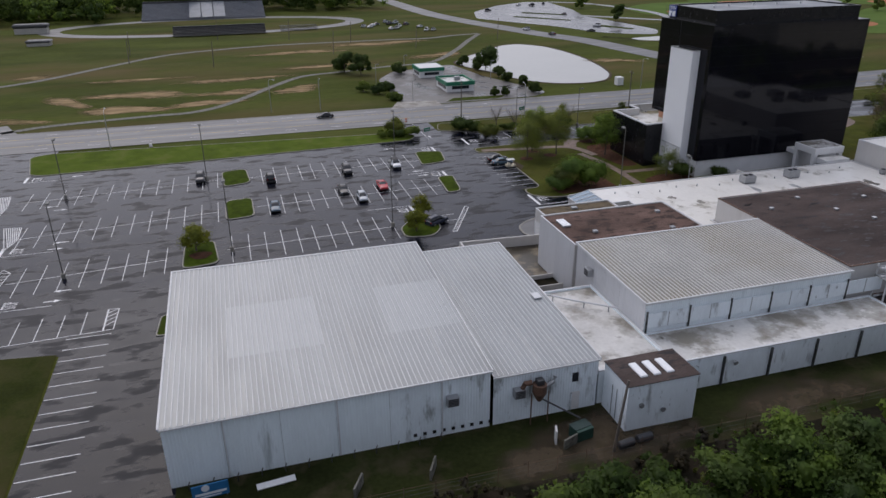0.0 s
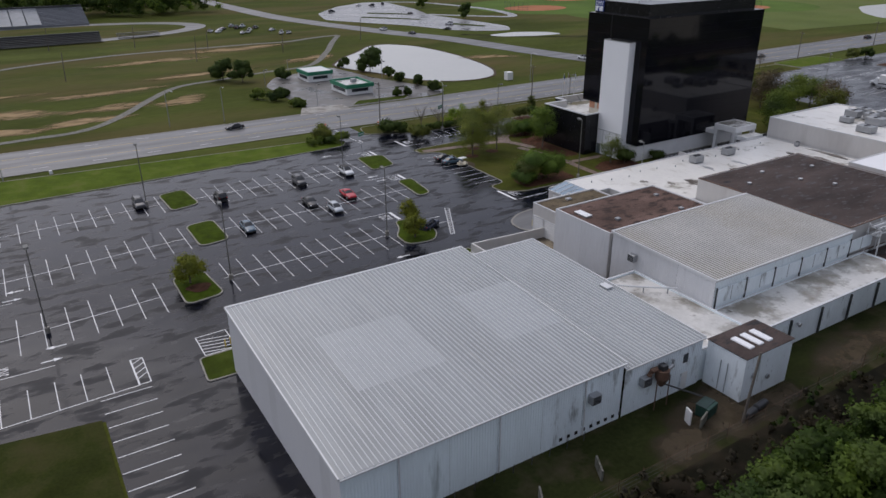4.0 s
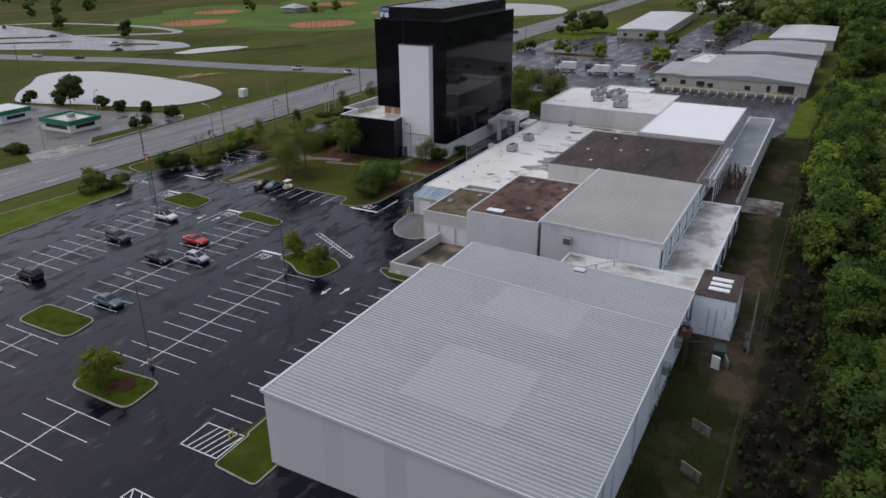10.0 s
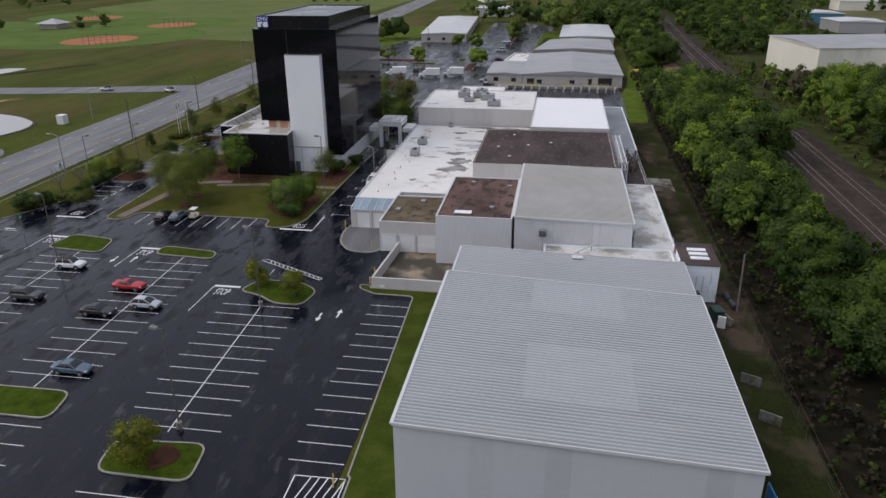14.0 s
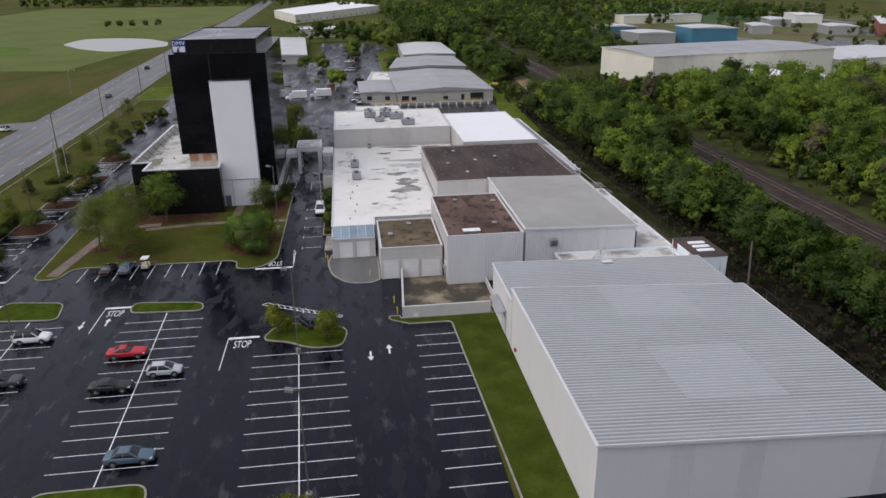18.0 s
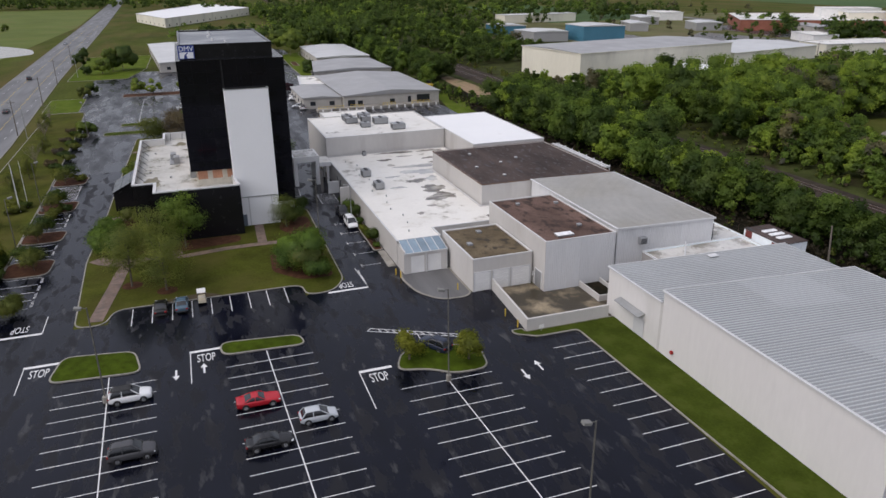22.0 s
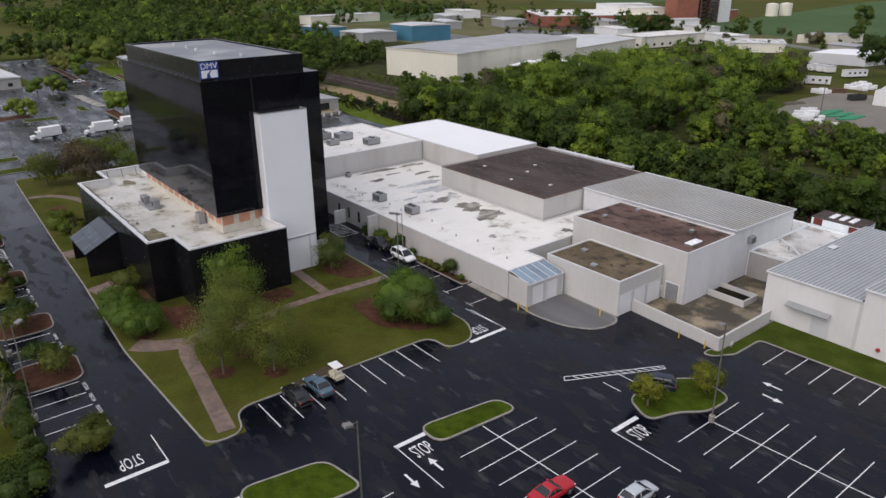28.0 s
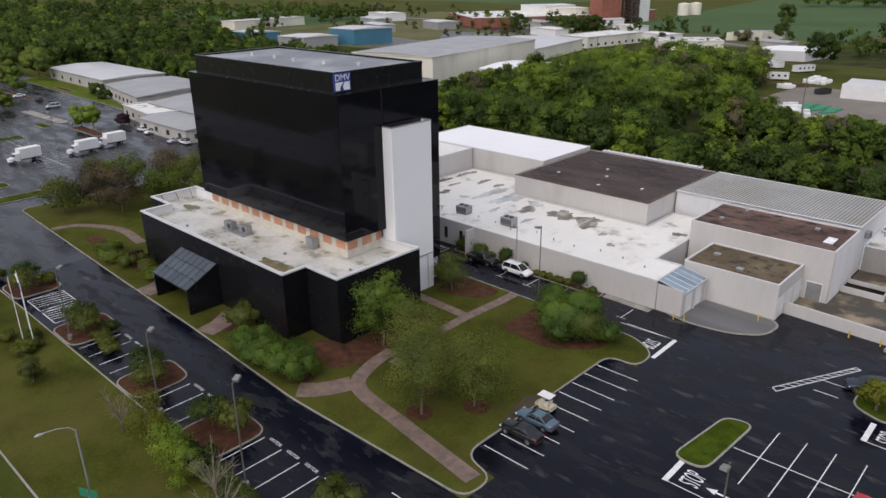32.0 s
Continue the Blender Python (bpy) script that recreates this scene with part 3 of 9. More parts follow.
kerbed("lawn_1", [(53.2, 153.2), (57.6, 152.3), (57.2, 126), (53.3, 126), (53.2, 122), (57, 119.4), (94.4, 119.0), (97.0, 121.66), (150, 121.66), (176, 122), (178, 154.4), (126, 156.3), (104, 156.9), (78.5, 158.1), (53.4, 157.2)], M_LAWN,
       "green lawn with a pale kerb in front of the black tower")
kerbed("lawn_strip", [(-13.6, 86.6), (31.6, 86.6), (31.65, 100.6), (32.6, 100.6), (32.6, 102.4), (31.4, 102.2), (29.8, 99.6), (29.75, 93.9), (-8.0, 92.6), (-8.2, 92.3), (-13.2, 92.2)], M_STRIP, "bright green grass strip with a kerb beside the warehouse", r=0.7)
kerbed("lawn_2", [(-42, 165.8), (-7, 166.9), (41, 169.2), (43.5, 173), (41, 177), (-43, 184), (-47.5, 182), (-44.5, 167)], M_VERGE, "grass verge between highway and car park")
kerbed("lawn_3", [(50, 176.2), (60, 171.4), (66, 170.2), (128, 170.3), (180, 171.2), (230, 173), (230, 184.5), (52, 183.5)], M_LAWN, "grass verge with shrubs beside the highway")
structure("lawn_4", sheet([(-60, 40), (-24.8, 40), (-24.9, 85.6), (-38, 87.4), (-60, 90)], 0.03), M_CORNER, "dark olive grass corner beside the angled bays", "lawn")

# painted lines: each row of bays is a centre line with bars across
LINE_Z = 0.006


def bay_row(name, x0, y0, x1, y1, up, down, first=0.0, pitch=2.74, centre=True, label="white painted parking bay lines on wet asphalt"):
    t = thing(name, label, "parking bay lines", at=(x0, y0, 0), kind="structure")
    if centre:
        part("centre_line", strip_along([(x0, y0), (x1, y1)], 0.06, 0.06, LINE_Z + 0.002), M_LINE, t, world_space=True)
    n = int((abs(x1 - x0) - first) / pitch) + 1
    me = None
    for i in range(n):
        x = x0 + math.copysign(first + i * pitch, x1 - x0)
        y = y0 + (y1 - y0) * (x - x0) / (x1 - x0)
        if me is None:
            me = mesh_of("bay_line", cubes([(-0.048, -down, 0, 0.048, up, LINE_Z)]), M_LINE)
        part("bay_line", me, M_LINE, t, at=(x - x0, y - y0, 0.0))
    return t


bay_row("bays_1", 29.2 - 2.74, 93.6, -6.5, 93.3, 5.6, 0.0, centre=False)
bay_row("bays_2", 24.0, 114.2, -4.2, 112.7, 5.7, 5.5)
bay_row("bays_3", 38.5, 133.4, 1.2, 132.0, 5.2, 5.4, first=2.5, pitch=2.69)
bay_row("bays_4", 38.4, 151.7, 1.3, 150.7, 5.8, 5.2, first=2.4, pitch=2.7)
bay_row("bays_5", -13.6, 111.4, -36.0, 109.3, 5.2, 5.2, pitch=2.95)
bay_row("bays_6", -5.5, 131.3, -39.0, 127.9, 5.4, 5.2, pitch=2.95)
bay_row("bays_7", -5.5, 150.9, -43.0, 147.8, 5.2, 5.0, pitch=2.95)
bay_row("bays_8", -20.2, 90.3, -36.6, 89.6, 6.2, 0.0, pitch=2.75)


def bay_column(name, x, y0, n, length, pitch, slant=0.0, label="white painted parking bay lines on wet asphalt"):
    t = thing(name, label, "parking bay lines", at=(x, y0, 0), kind="structure")
    me = mesh_of("bay_line", ([(0, -0.055, 0), (length, slant - 0.055, 0), (length, slant + 0.055, 0), (0, 0.055, 0), (0, -0.055, LINE_Z), (length, slant - 0.055, LINE_Z), (length, slant + 0.055, LINE_Z), (0, 0.055, LINE_Z)],
                              [(4, 5, 6, 7), (0, 1, 5, 4), (2, 3, 7, 6)]), M_LINE)
    for i in range(n):
        part("bay_line", me, M_LINE, t, at=(0, i * pitch, 0))
    return t


bay_column("bays_9", -24.5, 48.5, 16, 5.4, 2.72)
bay_column("bays_10", 51.7, 128.7, 9, 5.5, 2.65)
bay_column("bays_12", 33.5, 114.2, 2, 2.6, 2.8)


def bars(name, spec, label, category="road marking", kind="structure"):
    """Straight painted bars (x0, y0, x1, y1, width)."""
    t = thing(name, label, category, at=(spec[0][0], spec[0][1], 0), kind=kind)
    for x0, y0, x1, y1, w in spec:
        part("painted_bar", strip_along([(x0, y0), (x1, y1)], w / 2, w / 2, LINE_Z), M_LINE, t, world_space=True)
    return t


def hatch(name, a, b, c, d, n, label):
    """A hatched box with corners a b c d and n slanted bars."""
    s = [(*a, *b, 0.12), (*b, *c, 0.12), (*c, *d, 0.12), (*d, *a, 0.12)]
    A, B, C, D = (Vector(p) for p in (a, b, c, d))
    for i in range(1, n):
        p, q = A.lerp(B, i / n), D.lerp(C, min(1.0, (i + 1) / n))
        s.append((*p, *q, 0.12))
    return bars(name, s, label)


hatch("hatching_1", (-12.3, 97.4), (-12.3, 92.6), (-8.4, 92.6), (-8.5, 97.5), 6, "white hatched no-parking box beside the bays")
hatch("hatching_2", (-20.3, 90.4), (-20.3, 96.4), (-18.9, 96.3), (-19, 90.4), 5, "white hatched no-parking box beside the bays")
hatch("hatching_3", (-41.4, 104), (-37.5, 115.0), (-36.2, 113.4), (-37.2, 103.6), 9, "white hatched end island painted on asphalt")
hatch("hatching_4", (-41.9, 134.2), (-39.0, 133.9), (-38.3, 127.8), (-39.4, 123.3), 8, "white hatched end island painted on asphalt")
hatch("hatching_5", (-47.3, 152.6), (-44.9, 152.8), (-44.0, 146), (-44.6, 139), 8, "white hatched end island painted on asphalt")
hatch("hatching_6", (39.7, 119.6), (33.9, 108.6), (33.3, 108.9), (39.1, 120.2), 13, "white ladder-shaped crossing marking on the drive")

# bays of the rear car park
bay_row("bays_21", 204, 154.8, 254, 154.8, 5.4, 5.4, pitch=2.8, label="faded white bay lines in the rear car park")
bay_row("bays_22", 204, 134.0, 251, 134.0, 5.4, 5.4, pitch=2.8, label="faded white bay lines in the rear car park")
bay_row("bays_23", 196, 172.2, 256, 173.6, 0.0, 5.4, pitch=2.8, centre=False, label="faded white bay lines in the rear car park")
bay_row("bays_24", 280, 89.2, 332, 88.4, 5.2, 0.0, pitch=2.8, centre=False, label="white bay lines in front of the low office")
kerbed("mulch_median", [(326, 101.2), (402, 100.0), (402, 102.6), (326, 103.6)], M_MULCH, "long red-brown mulch median with young trees in the rear car park")
kerbed("mulch_bed_rear", [(332, 83.2), (352, 82.4), (352, 85.6), (334, 86.2)], M_MULCH, "mulch bed before the low pale-roofed office", z=0.16)
bay_row("bays_25", 272, 140.0, 312, 140.0, 5.4, 5.4, pitch=2.8, label="faded white bay lines in the rear car park")
kerbed("lawn_5", [(231, 175.2), (262, 175.6), (262, 188), (231, 187)], M_VERGE, "grass verge between the highway and the rear car park")
kerbed("lawn_6", [(316, 164), (352, 157), (420, 156), (420, 190), (316, 189)], M_VERGE, "green lawn in front of the far brick office")
kerbed("lawn_7", [(266, 87.6), (312, 81), (312, 76.6), (389, 75.4), (402, 72), (386, 86.4), (324, 88.2), (279, 88.6), (266, 92.4)], M_VERGE, "grass strip in front of the low offices")

structure("island_mulch", sheet([(-8.3 + 1.7 * math.cos(a) * (1 + 0.2 * math.sin(3 * a)), 110.8 + 1.5 * math.sin(a)) for a in [2 * math.pi * i / 18 for i in range(18)]], 0.362), M_MULCH, "bare mulch under the island tree", "mulch bed")
structure("worn_edge", sheet([(57.7, 137.6), (58.3, 138.4), (59.4, 140.2), (59.0, 142.8), (58.6, 145.0), (57.7, 146.0)], 0.13), M_DIRT, "worn bare earth at the lawn's edge", "ground patch")


# ---- the long industrial building and the two ribbed-metal warehouses ----
def sheet_roof(parent, x0, x1, y0, y1, z0, z1, pitch, joints, material, patches=(), new_material=None):
    """Ribbed sheets laid side by side on a single slope from y0 (z0) up to y1 (z1), overlapping at the joints."""
    n = max(1, round((x1 - x0) / pitch))
    w = (x1 - x0) / n
    ys = [y0] + list(joints) + [y1]
    for k in range(len(ys) - 1):
        a, b = ys[k], ys[k + 1]
        za, zb = (z0 + (z1 - z0) * (q - y0) / (y1 - y0) for q in (a, b))
        shape = roof_sheet(w, b - a, zb - za, ribs=max(1, round(w / 0.61)))
        me, me2 = mesh_of("roof_sheet", shape, material), mesh_of("roof_sheet", shape, new_material or material)
        # lit tone on the rib faces, darker tone on the flat pans
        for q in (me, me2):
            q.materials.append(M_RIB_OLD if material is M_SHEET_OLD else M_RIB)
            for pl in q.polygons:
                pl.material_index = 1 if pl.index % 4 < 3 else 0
        for i in range(n):
            x = x0 + i * w
            fresh = any(p0 <= x + w / 2 <= p1 and pk == k for p0, p1, pk in patches)
            o = parent.location
            part("roof_sheet", me2 if fresh else me, material, parent, at=(x - o.x, a - o.y, za - o.z + 0.01 + 0.008 * (len(ys) - k)))


def wall_bays(parent, a, b, height_a, height_b, bay, material, pitch=0.3, depth=0.035, name="wall_sheet", odd=None, odd_material=None, z0=0.0, gap=0.02):
    """Ribbed wall sheets in bays from plan point a to b, the outside to the right of that way."""
    A, B = Vector(a), Vector(b)
    L = (B - A).length
    n = max(1, round(L / bay))
    ang = math.atan2(B.y - A.y, B.x - A.x)
    w = L / n
    for i in range(n):
        ha = height_a + (height_b - height_a) * i / n
        hb = height_a + (height_b - height_a) * (i + 1) / n
        v, f = corrugated(w - gap, 1.0, pitch, depth)
        v = [(p[0], p[1], z0 + (p[2] * ((ha + (hb - ha) * p[0] / w) - z0))) for p in v]
        m = odd_material if odd and i in odd else material
        s = A + (B - A) * (i / n)
        o = parent.location
        q = part(name, (v, f), m, parent, at=(s.x - o.x, s.y - o.y, 0))
        q.rotation_euler = (0, 0, ang)


def bar_between(parent, name, a, b, w, h, material, label=""):
    """A straight square bar between two world points."""
    A, B = Vector(a), Vector(b)
    L = (B - A).length
    m = (B - A).to_track_quat("X", "Z").to_matrix().to_4x4()
    shape = moved(cubes([(0, -w / 2, -h / 2, L, w / 2, h / 2)]), Matrix.Translation(A) @ m)
    return part(name, shape, material, parent, label, world_space=True)


def shell(parent, outline, z0, z1, t=0.25, material=M_PAINTWALL, name="wall"):
    """Walls of a block as separate slabs along a plan outline (counter-clockwise), butted at the corners."""
    inner = offset(outline, t)
    k = len(outline)
    for i in range(k):
        j = (i + 1) % k
        part(name, prism([outline[i], outline[j], inner[j], inner[i]], z0, z1), material, parent, world_space=True)


def flat_block(name, label, outline, z, material_wall, material_roof, parapet=0.35, cap=M_TRIM, category="building"):
    t = thing(name, label, category, at=(outline[0][0], outline[0][1], 0))
    shell(t, outline, 0, z, 0.25, material_wall)
    inner = offset(outline, 0.25)
    part("roof", prism(inner, z - parapet - 0.2, z - parapet), material_roof, t, world_space=True)
    if cap:
        part("coping", ring(offset(outline, -0.03), offset(outline, 0.17), z - 0.09, z + 0.04), cap, t, "pale metal coping", world_space=True)
    return t


M_MILDEWED = mat("black_streaked_wall", (0.66, 0.68, 0.68), 0.55, 0.15, 0.3, 4.0, 0.1, stain=(0.05, 0.055, 0.05), stain_at=0.54, stain_scale=0.8, stretch=(1, 1, 0.2), stain_soft=0.06)
# warehouse A: single slope down to the south
A = thing("warehouse", "large white ribbed-metal warehouse with grey sloping sheet roof", "warehouse", at=(-10.2, 57.0, 0))
# wall tone changes with the side, standing in for how light falls
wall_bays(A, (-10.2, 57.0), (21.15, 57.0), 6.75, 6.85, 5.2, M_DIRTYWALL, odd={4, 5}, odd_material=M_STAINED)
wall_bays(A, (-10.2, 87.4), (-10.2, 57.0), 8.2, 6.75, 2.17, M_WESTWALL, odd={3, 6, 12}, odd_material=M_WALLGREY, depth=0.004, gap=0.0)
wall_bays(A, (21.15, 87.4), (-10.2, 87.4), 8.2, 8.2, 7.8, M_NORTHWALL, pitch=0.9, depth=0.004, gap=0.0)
wall_bays(A, (21.15, 57.0), (21.15, 87.4), 6.85, 8.2, 7.6, M_WALLSHEET)
sheet_roof(A, -10.35, 21.3, 56.8, 87.5, 6.8, 8.3, 0.52, (66.3, 76.7), M_SHEET, ((-4.2, 5.9, 1), (12.9, 21.4, 1)), M_SHEET_NEW)
bar_between(A, "gutter", (-10.3, 56.75, 6.72), (21.3, 56.75, 6.8), 0.16, 0.16, M_TRIM, "white eaves gutter")
bar_between(A, "ridge_flashing", (-10.4, 87.5, 8.32), (21.3, 87.5, 8.32), 0.3, 0.14, M_TRIM, "white metal flashing")
bar_between(A, "rake_trim", (-10.38, 56.8, 6.82), (-10.38, 87.5, 8.3), 0.12, 0.3, M_TRIM, "white rake trim")
bar_between(A, "rake_trim", (21.3, 56.8, 6.85), (21.3, 87.5, 8.33), 0.12, 0.25, M_TRIM, "white rake trim")
for x in (-4.9, 5.6, 16.0):
    bar_between(A, "downpipe", (x, 56.86, 0.1), (x, 56.86, 6.7), 0.12, 0.12, M_TRIM, "white downpipe")

# warehouse A2: the narrower, lower one beside it
A2 = thing("warehouse", "narrow lower white metal warehouse with grey ribbed roof", "warehouse", at=(21.5, 57.0, 0))
wall_bays(A2, (21.5, 57.05), (33.3, 57.05), 5.85, 5.85, 5.9, M_STAINED)
wall_bays(A2, (33.3, 57.05), (33.3, 87.35), 5.85, 6.6, 7.6, M_WALLSHEET)
wall_bays(A2, (33.3, 87.35), (21.5, 87.35), 6.6, 6.6, 5.9, M_NORTHWALL, pitch=0.9, depth=0.004, gap=0.0)
part("corner_cover", cubes([(21.1, 87.2, 0.0, 21.55, 87.42, 6.6)]), M_PAINTWALL, A2, "cover strip between the two warehouses", world_space=True)
sheet_roof(A2, 21.45, 33.45, 56.9, 87.45, 5.9, 6.68, 0.52, (66.3, 76.7), M_SHEET)
bar_between(A2, "gutter", (21.4, 56.85, 5.84), (33.4, 56.85, 5.84), 0.16, 0.16, M_TRIM, "white eaves gutter")
bar_between(A2, "rake_trim", (33.45, 56.9, 5.92), (33.45, 87.45, 6.7), 0.14, 0.3, M_TRIM, "white rake trim")
bar_between(A2, "ridge_flashing", (21.4, 87.45, 6.7), (33.5, 87.45, 6.7), 0.25, 0.14, M_TRIM, "white metal flashing")

# low stained link between the warehouse and the main plant
flat_block("link_building", "low white link building with a wet stained flat roof", [(33.55, 57.2), (42.2, 57.2), (42.2, 75.9), (33.55, 75.9)], 4.2, M_DIRTYWALL, M_WETROOF, 0.25)
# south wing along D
# thin panel that makes the white block's north side darker grey
link_wall = thing("link_wall", "plain darker grey face of the link building towards the yard", "wall", at=(33.6, 75.9, 0), kind="structure")
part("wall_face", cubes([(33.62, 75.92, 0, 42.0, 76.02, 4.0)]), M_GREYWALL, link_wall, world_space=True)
S = flat_block("south_wing", "long low white wing with mildew-streaked buttresses and wet roof", [(42.3, 56.4), (75, 56.4), (75, 62.9), (42.3, 62.9)], 4.0, M_STAINED, M_WETROOF, 0.12)
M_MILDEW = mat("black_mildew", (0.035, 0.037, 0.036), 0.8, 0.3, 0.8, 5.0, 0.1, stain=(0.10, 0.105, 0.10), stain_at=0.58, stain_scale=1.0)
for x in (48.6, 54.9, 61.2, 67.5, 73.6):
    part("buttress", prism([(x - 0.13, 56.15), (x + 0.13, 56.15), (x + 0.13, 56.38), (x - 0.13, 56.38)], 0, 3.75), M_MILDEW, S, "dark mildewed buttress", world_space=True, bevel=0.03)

# block D, weathered ribbed roof
D = thing("factory_hall", "white metal-clad hall with weathered ribbed roof", "building", at=(42.3, 63.0, 0))
wall_bays(D, (42.3, 80.5), (42.3, 63.0), 8.1, 7.85, 5.8, M_WALLSHEET, pitch=0.3)
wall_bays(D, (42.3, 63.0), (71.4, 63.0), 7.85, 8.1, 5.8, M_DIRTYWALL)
wall_bays(D, (71.4, 63.0), (71.4, 80.5), 8.1, 8.4, 5.8, M_WALLSHEET)
wall_bays(D, (71.4, 80.5), (42.3, 80.5), 8.25, 8.1, 5.8, M_WALLSHEET)
sheet_roof(D, 42.15, 71.5, 62.85, 80.6, 7.95, 8.3, 0.52, (72.0,), M_SHEET_OLD)
bar_between(D, "eaves_trim", (42.1, 62.85, 7.92), (71.5, 62.85, 7.92), 0.2, 0.25, M_TRIM, "white eaves trim")
bar_between(D, "rake_trim", (42.12, 62.85, 7.95), (42.12, 80.6, 8.3), 0.15, 0.3, M_TRIM, "white rake trim")
bar_between(D, "ridge_flashing", (42.1, 80.65, 8.36), (71.5, 80.65, 8.36), 0.3, 0.12, M_TRIM, "white flashing")
for i in range(6):
    x = 42.6 + i * 5.7
    part("band_panel", cubes([(x, 62.78, 4.7, x + 5.45, 62.86, 6.6)]), M_STAINED, D, "streaked pale panel of the high wall band", world_space=True)
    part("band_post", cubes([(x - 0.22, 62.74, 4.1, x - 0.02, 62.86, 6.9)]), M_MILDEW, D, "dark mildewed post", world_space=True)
    part("band_mullion", cubes([(x + 2.7, 62.75, 4.7, x + 2.78, 62.775, 6.6)]), M_GREYMETAL, D, "grey mullion", world_space=True)

# block B with the brown roof, block C behind, low white-roofed building W
B = flat_block("factory_block", "tall light-grey block with brown gravel roof and ribbed west wall", [(42.1, 80.9), (63, 80.9), (63, 92.6), (42.1, 92.6)], 7.9, M_PAINTWALL, M_GRAVEL, 0.12)
wall_bays(B, (42.04, 92.6), (42.04, 80.9), 7.8, 7.8, 5.8, M_WALLSHEET, pitch=0.3, name="cladding_sheet")
C = flat_block("factory_block", "large light-grey block with dark brown gravel roof", [(71.7, 63.6), (99.6, 63.6), (99.6, 90.4), (71.7, 90.4)], 8.2, M_PAINTWALL, M_GRAVEL_DARK, 0.10, cap=M_RUST)
W = flat_block("factory_building", "long low light-grey building with white membrane roof", [(59.3, 102.7), (63.3, 102.7), (63.3, 81.2), (71.4, 81.2), (71.4, 90.7), (99.9, 90.7), (99.9, 81.2), (118.3, 81.2), (118.3, 110.2), (59.3, 110.2)],
               4.4, M_PAINTWALL, M_TPO, 0.10)
flat_block("factory_building", "tall grey-walled building with white roof and air handlers", [(118.6, 81.0), (144, 81.0), (144, 110), (118.6, 110)], 8.8, M_PAINTWALL, M_TPO, 0.15)
flat_block("factory_building", "wide building with bright new white roof", [(99.9, 63.5), (135, 63.5), (135, 80.8), (99.9, 80.8)], 8.85, M_PAINTWALL, M_TPO_NEW, 0.06)
flat_block("factory_annex", "small grey-walled annex with white roof", [(144.2, 91), (160, 91), (160, 104), (144.2, 104)], 7.2, M_PAINTWALL, M_TPO, 0.15)
flat_block("factory_annex", "low grey-roofed lean-to along the back", [(97, 57.4), (144, 57.4), (144, 63.3), (97, 63.3)], 5.0, M_DIRTYWALL, M_ROOFGREY, 0.05)
flat_block("factory_annex", "low dark-roofed plant annex with white wall", [(75.3, 57.2), (96.7, 57.2), (96.7, 63.4), (75.3, 63.4)], 3.7, M_MILDEWED, M_GRAVEL_DARK, 0.3, cap=M_RUST)
G = flat_block("garage_block", "light-grey garage block with tan gravel roof", [(45.7, 92.9), (59.1, 92.9), (59.1, 102.5), (45.7, 102.5)], 5.2, M_PAINTWALL, M_GRAVEL_TAN, 0.15)
# tool shed with skylights
SH = flat_block("shed", "tall white mildewed shed with dark roof and three skylights", [(34.0, 52.0), (42.0, 52.0), (42.0, 56.9), (34.0, 56.9)], 5.5, M_STAINED, M_GRAVEL_DARK, 0.03, cap=None)
part("red_panel", cubes([(40.2, 56.91, 4.3, 41.6, 56.96, 5.4)]), mat("dark_red_panel", (0.16, 0.03, 0.025), 0.5, 0.1, 1.0, 5.0, 0.0), SH, "dark red metal panel", world_space=True)
part("roof_deck", prism([(33.88, 51.88), (42.12, 51.88), (42.12, 57.0), (33.88, 57.0)], 5.46, 5.54), M_GRAVEL_DARK, SH, "dark brown felt roof", world_space=True)
for i in range(3):
    y = 53.2 + 1.15 * i
    x = 35.9 + 1.55 * i
    part("skylight", cubes([(x, 53.0, 5.44, x + 0.85, 55.6, 5.72)]), M_ACRYL, SH, "white raised skylight", world_space=True, bevel=0.08)


# ---- the black office tower ----
TW = thing("office_tower", "black mirror-glass office tower with white stair shaft and podium", "office building", at=(90, 121, 0))
X0, X1, Y0, Y1, ZA, ZB = 89.9, 126.9, 121.7, 139.9, 10.9, 30.35


def pane_face(parent, a, b, z0, z1, w, h, material, out=0.05, skip=None):
    """Glass panes with open joints on an upright face from plan point a to b (outside to the right), set proud of it."""
    A, B = Vector(a), Vector(b)
    L = (B - A).length
    n, m = max(1, round(L / w)), max(1, round((z1 - z0) / h))
    dw, dh = L / n, (z1 - z0) / m
    me = mesh_of("glass_pane", cubes([(0.012, -out, 0.012, dw - 0.012, -0.004, dh - 0.012)]), material)
    ang = math.degrees(math.atan2(B.y - A.y, B.x - A.x))
    o = parent.location
    for i in range(n):
        for j in range(m):
            s = A + (B - A) * (i / n)
            if skip and skip((s + (B - A) / n / 2), z0 + (j + 0.5) * dh):
                continue
            part("glass_pane", me, material, parent, at=(s.x - o.x, s.y - o.y, z0 + j * dh - o.z), turn=ang)


part("core", cubes([(X0, 132.5, ZA, X1, Y1, ZB), (X0, Y0, 3.6, X1, 132.45, ZB)]), M_SEAM, TW, world_space=True)
pane_face(TW, (X0, Y1), (X0, 132.7), ZA, ZB, 2.8, 1.96, M_BLACKGLASS)
pane_face(TW, (X0, 125.0), (X0, Y0), 3.6, ZB, 4.0, 1.92, M_BLACKGLASS)
pane_face(TW, (X0, 132.4), (X0, 125.0), 25.6, ZB, 2.5, 2.4, M_BLACKGLASS)
pane_face(TW, (X1, Y1), (X0, Y1), ZA, ZB, 3.4, 1.96, M_BLACKGLASS)
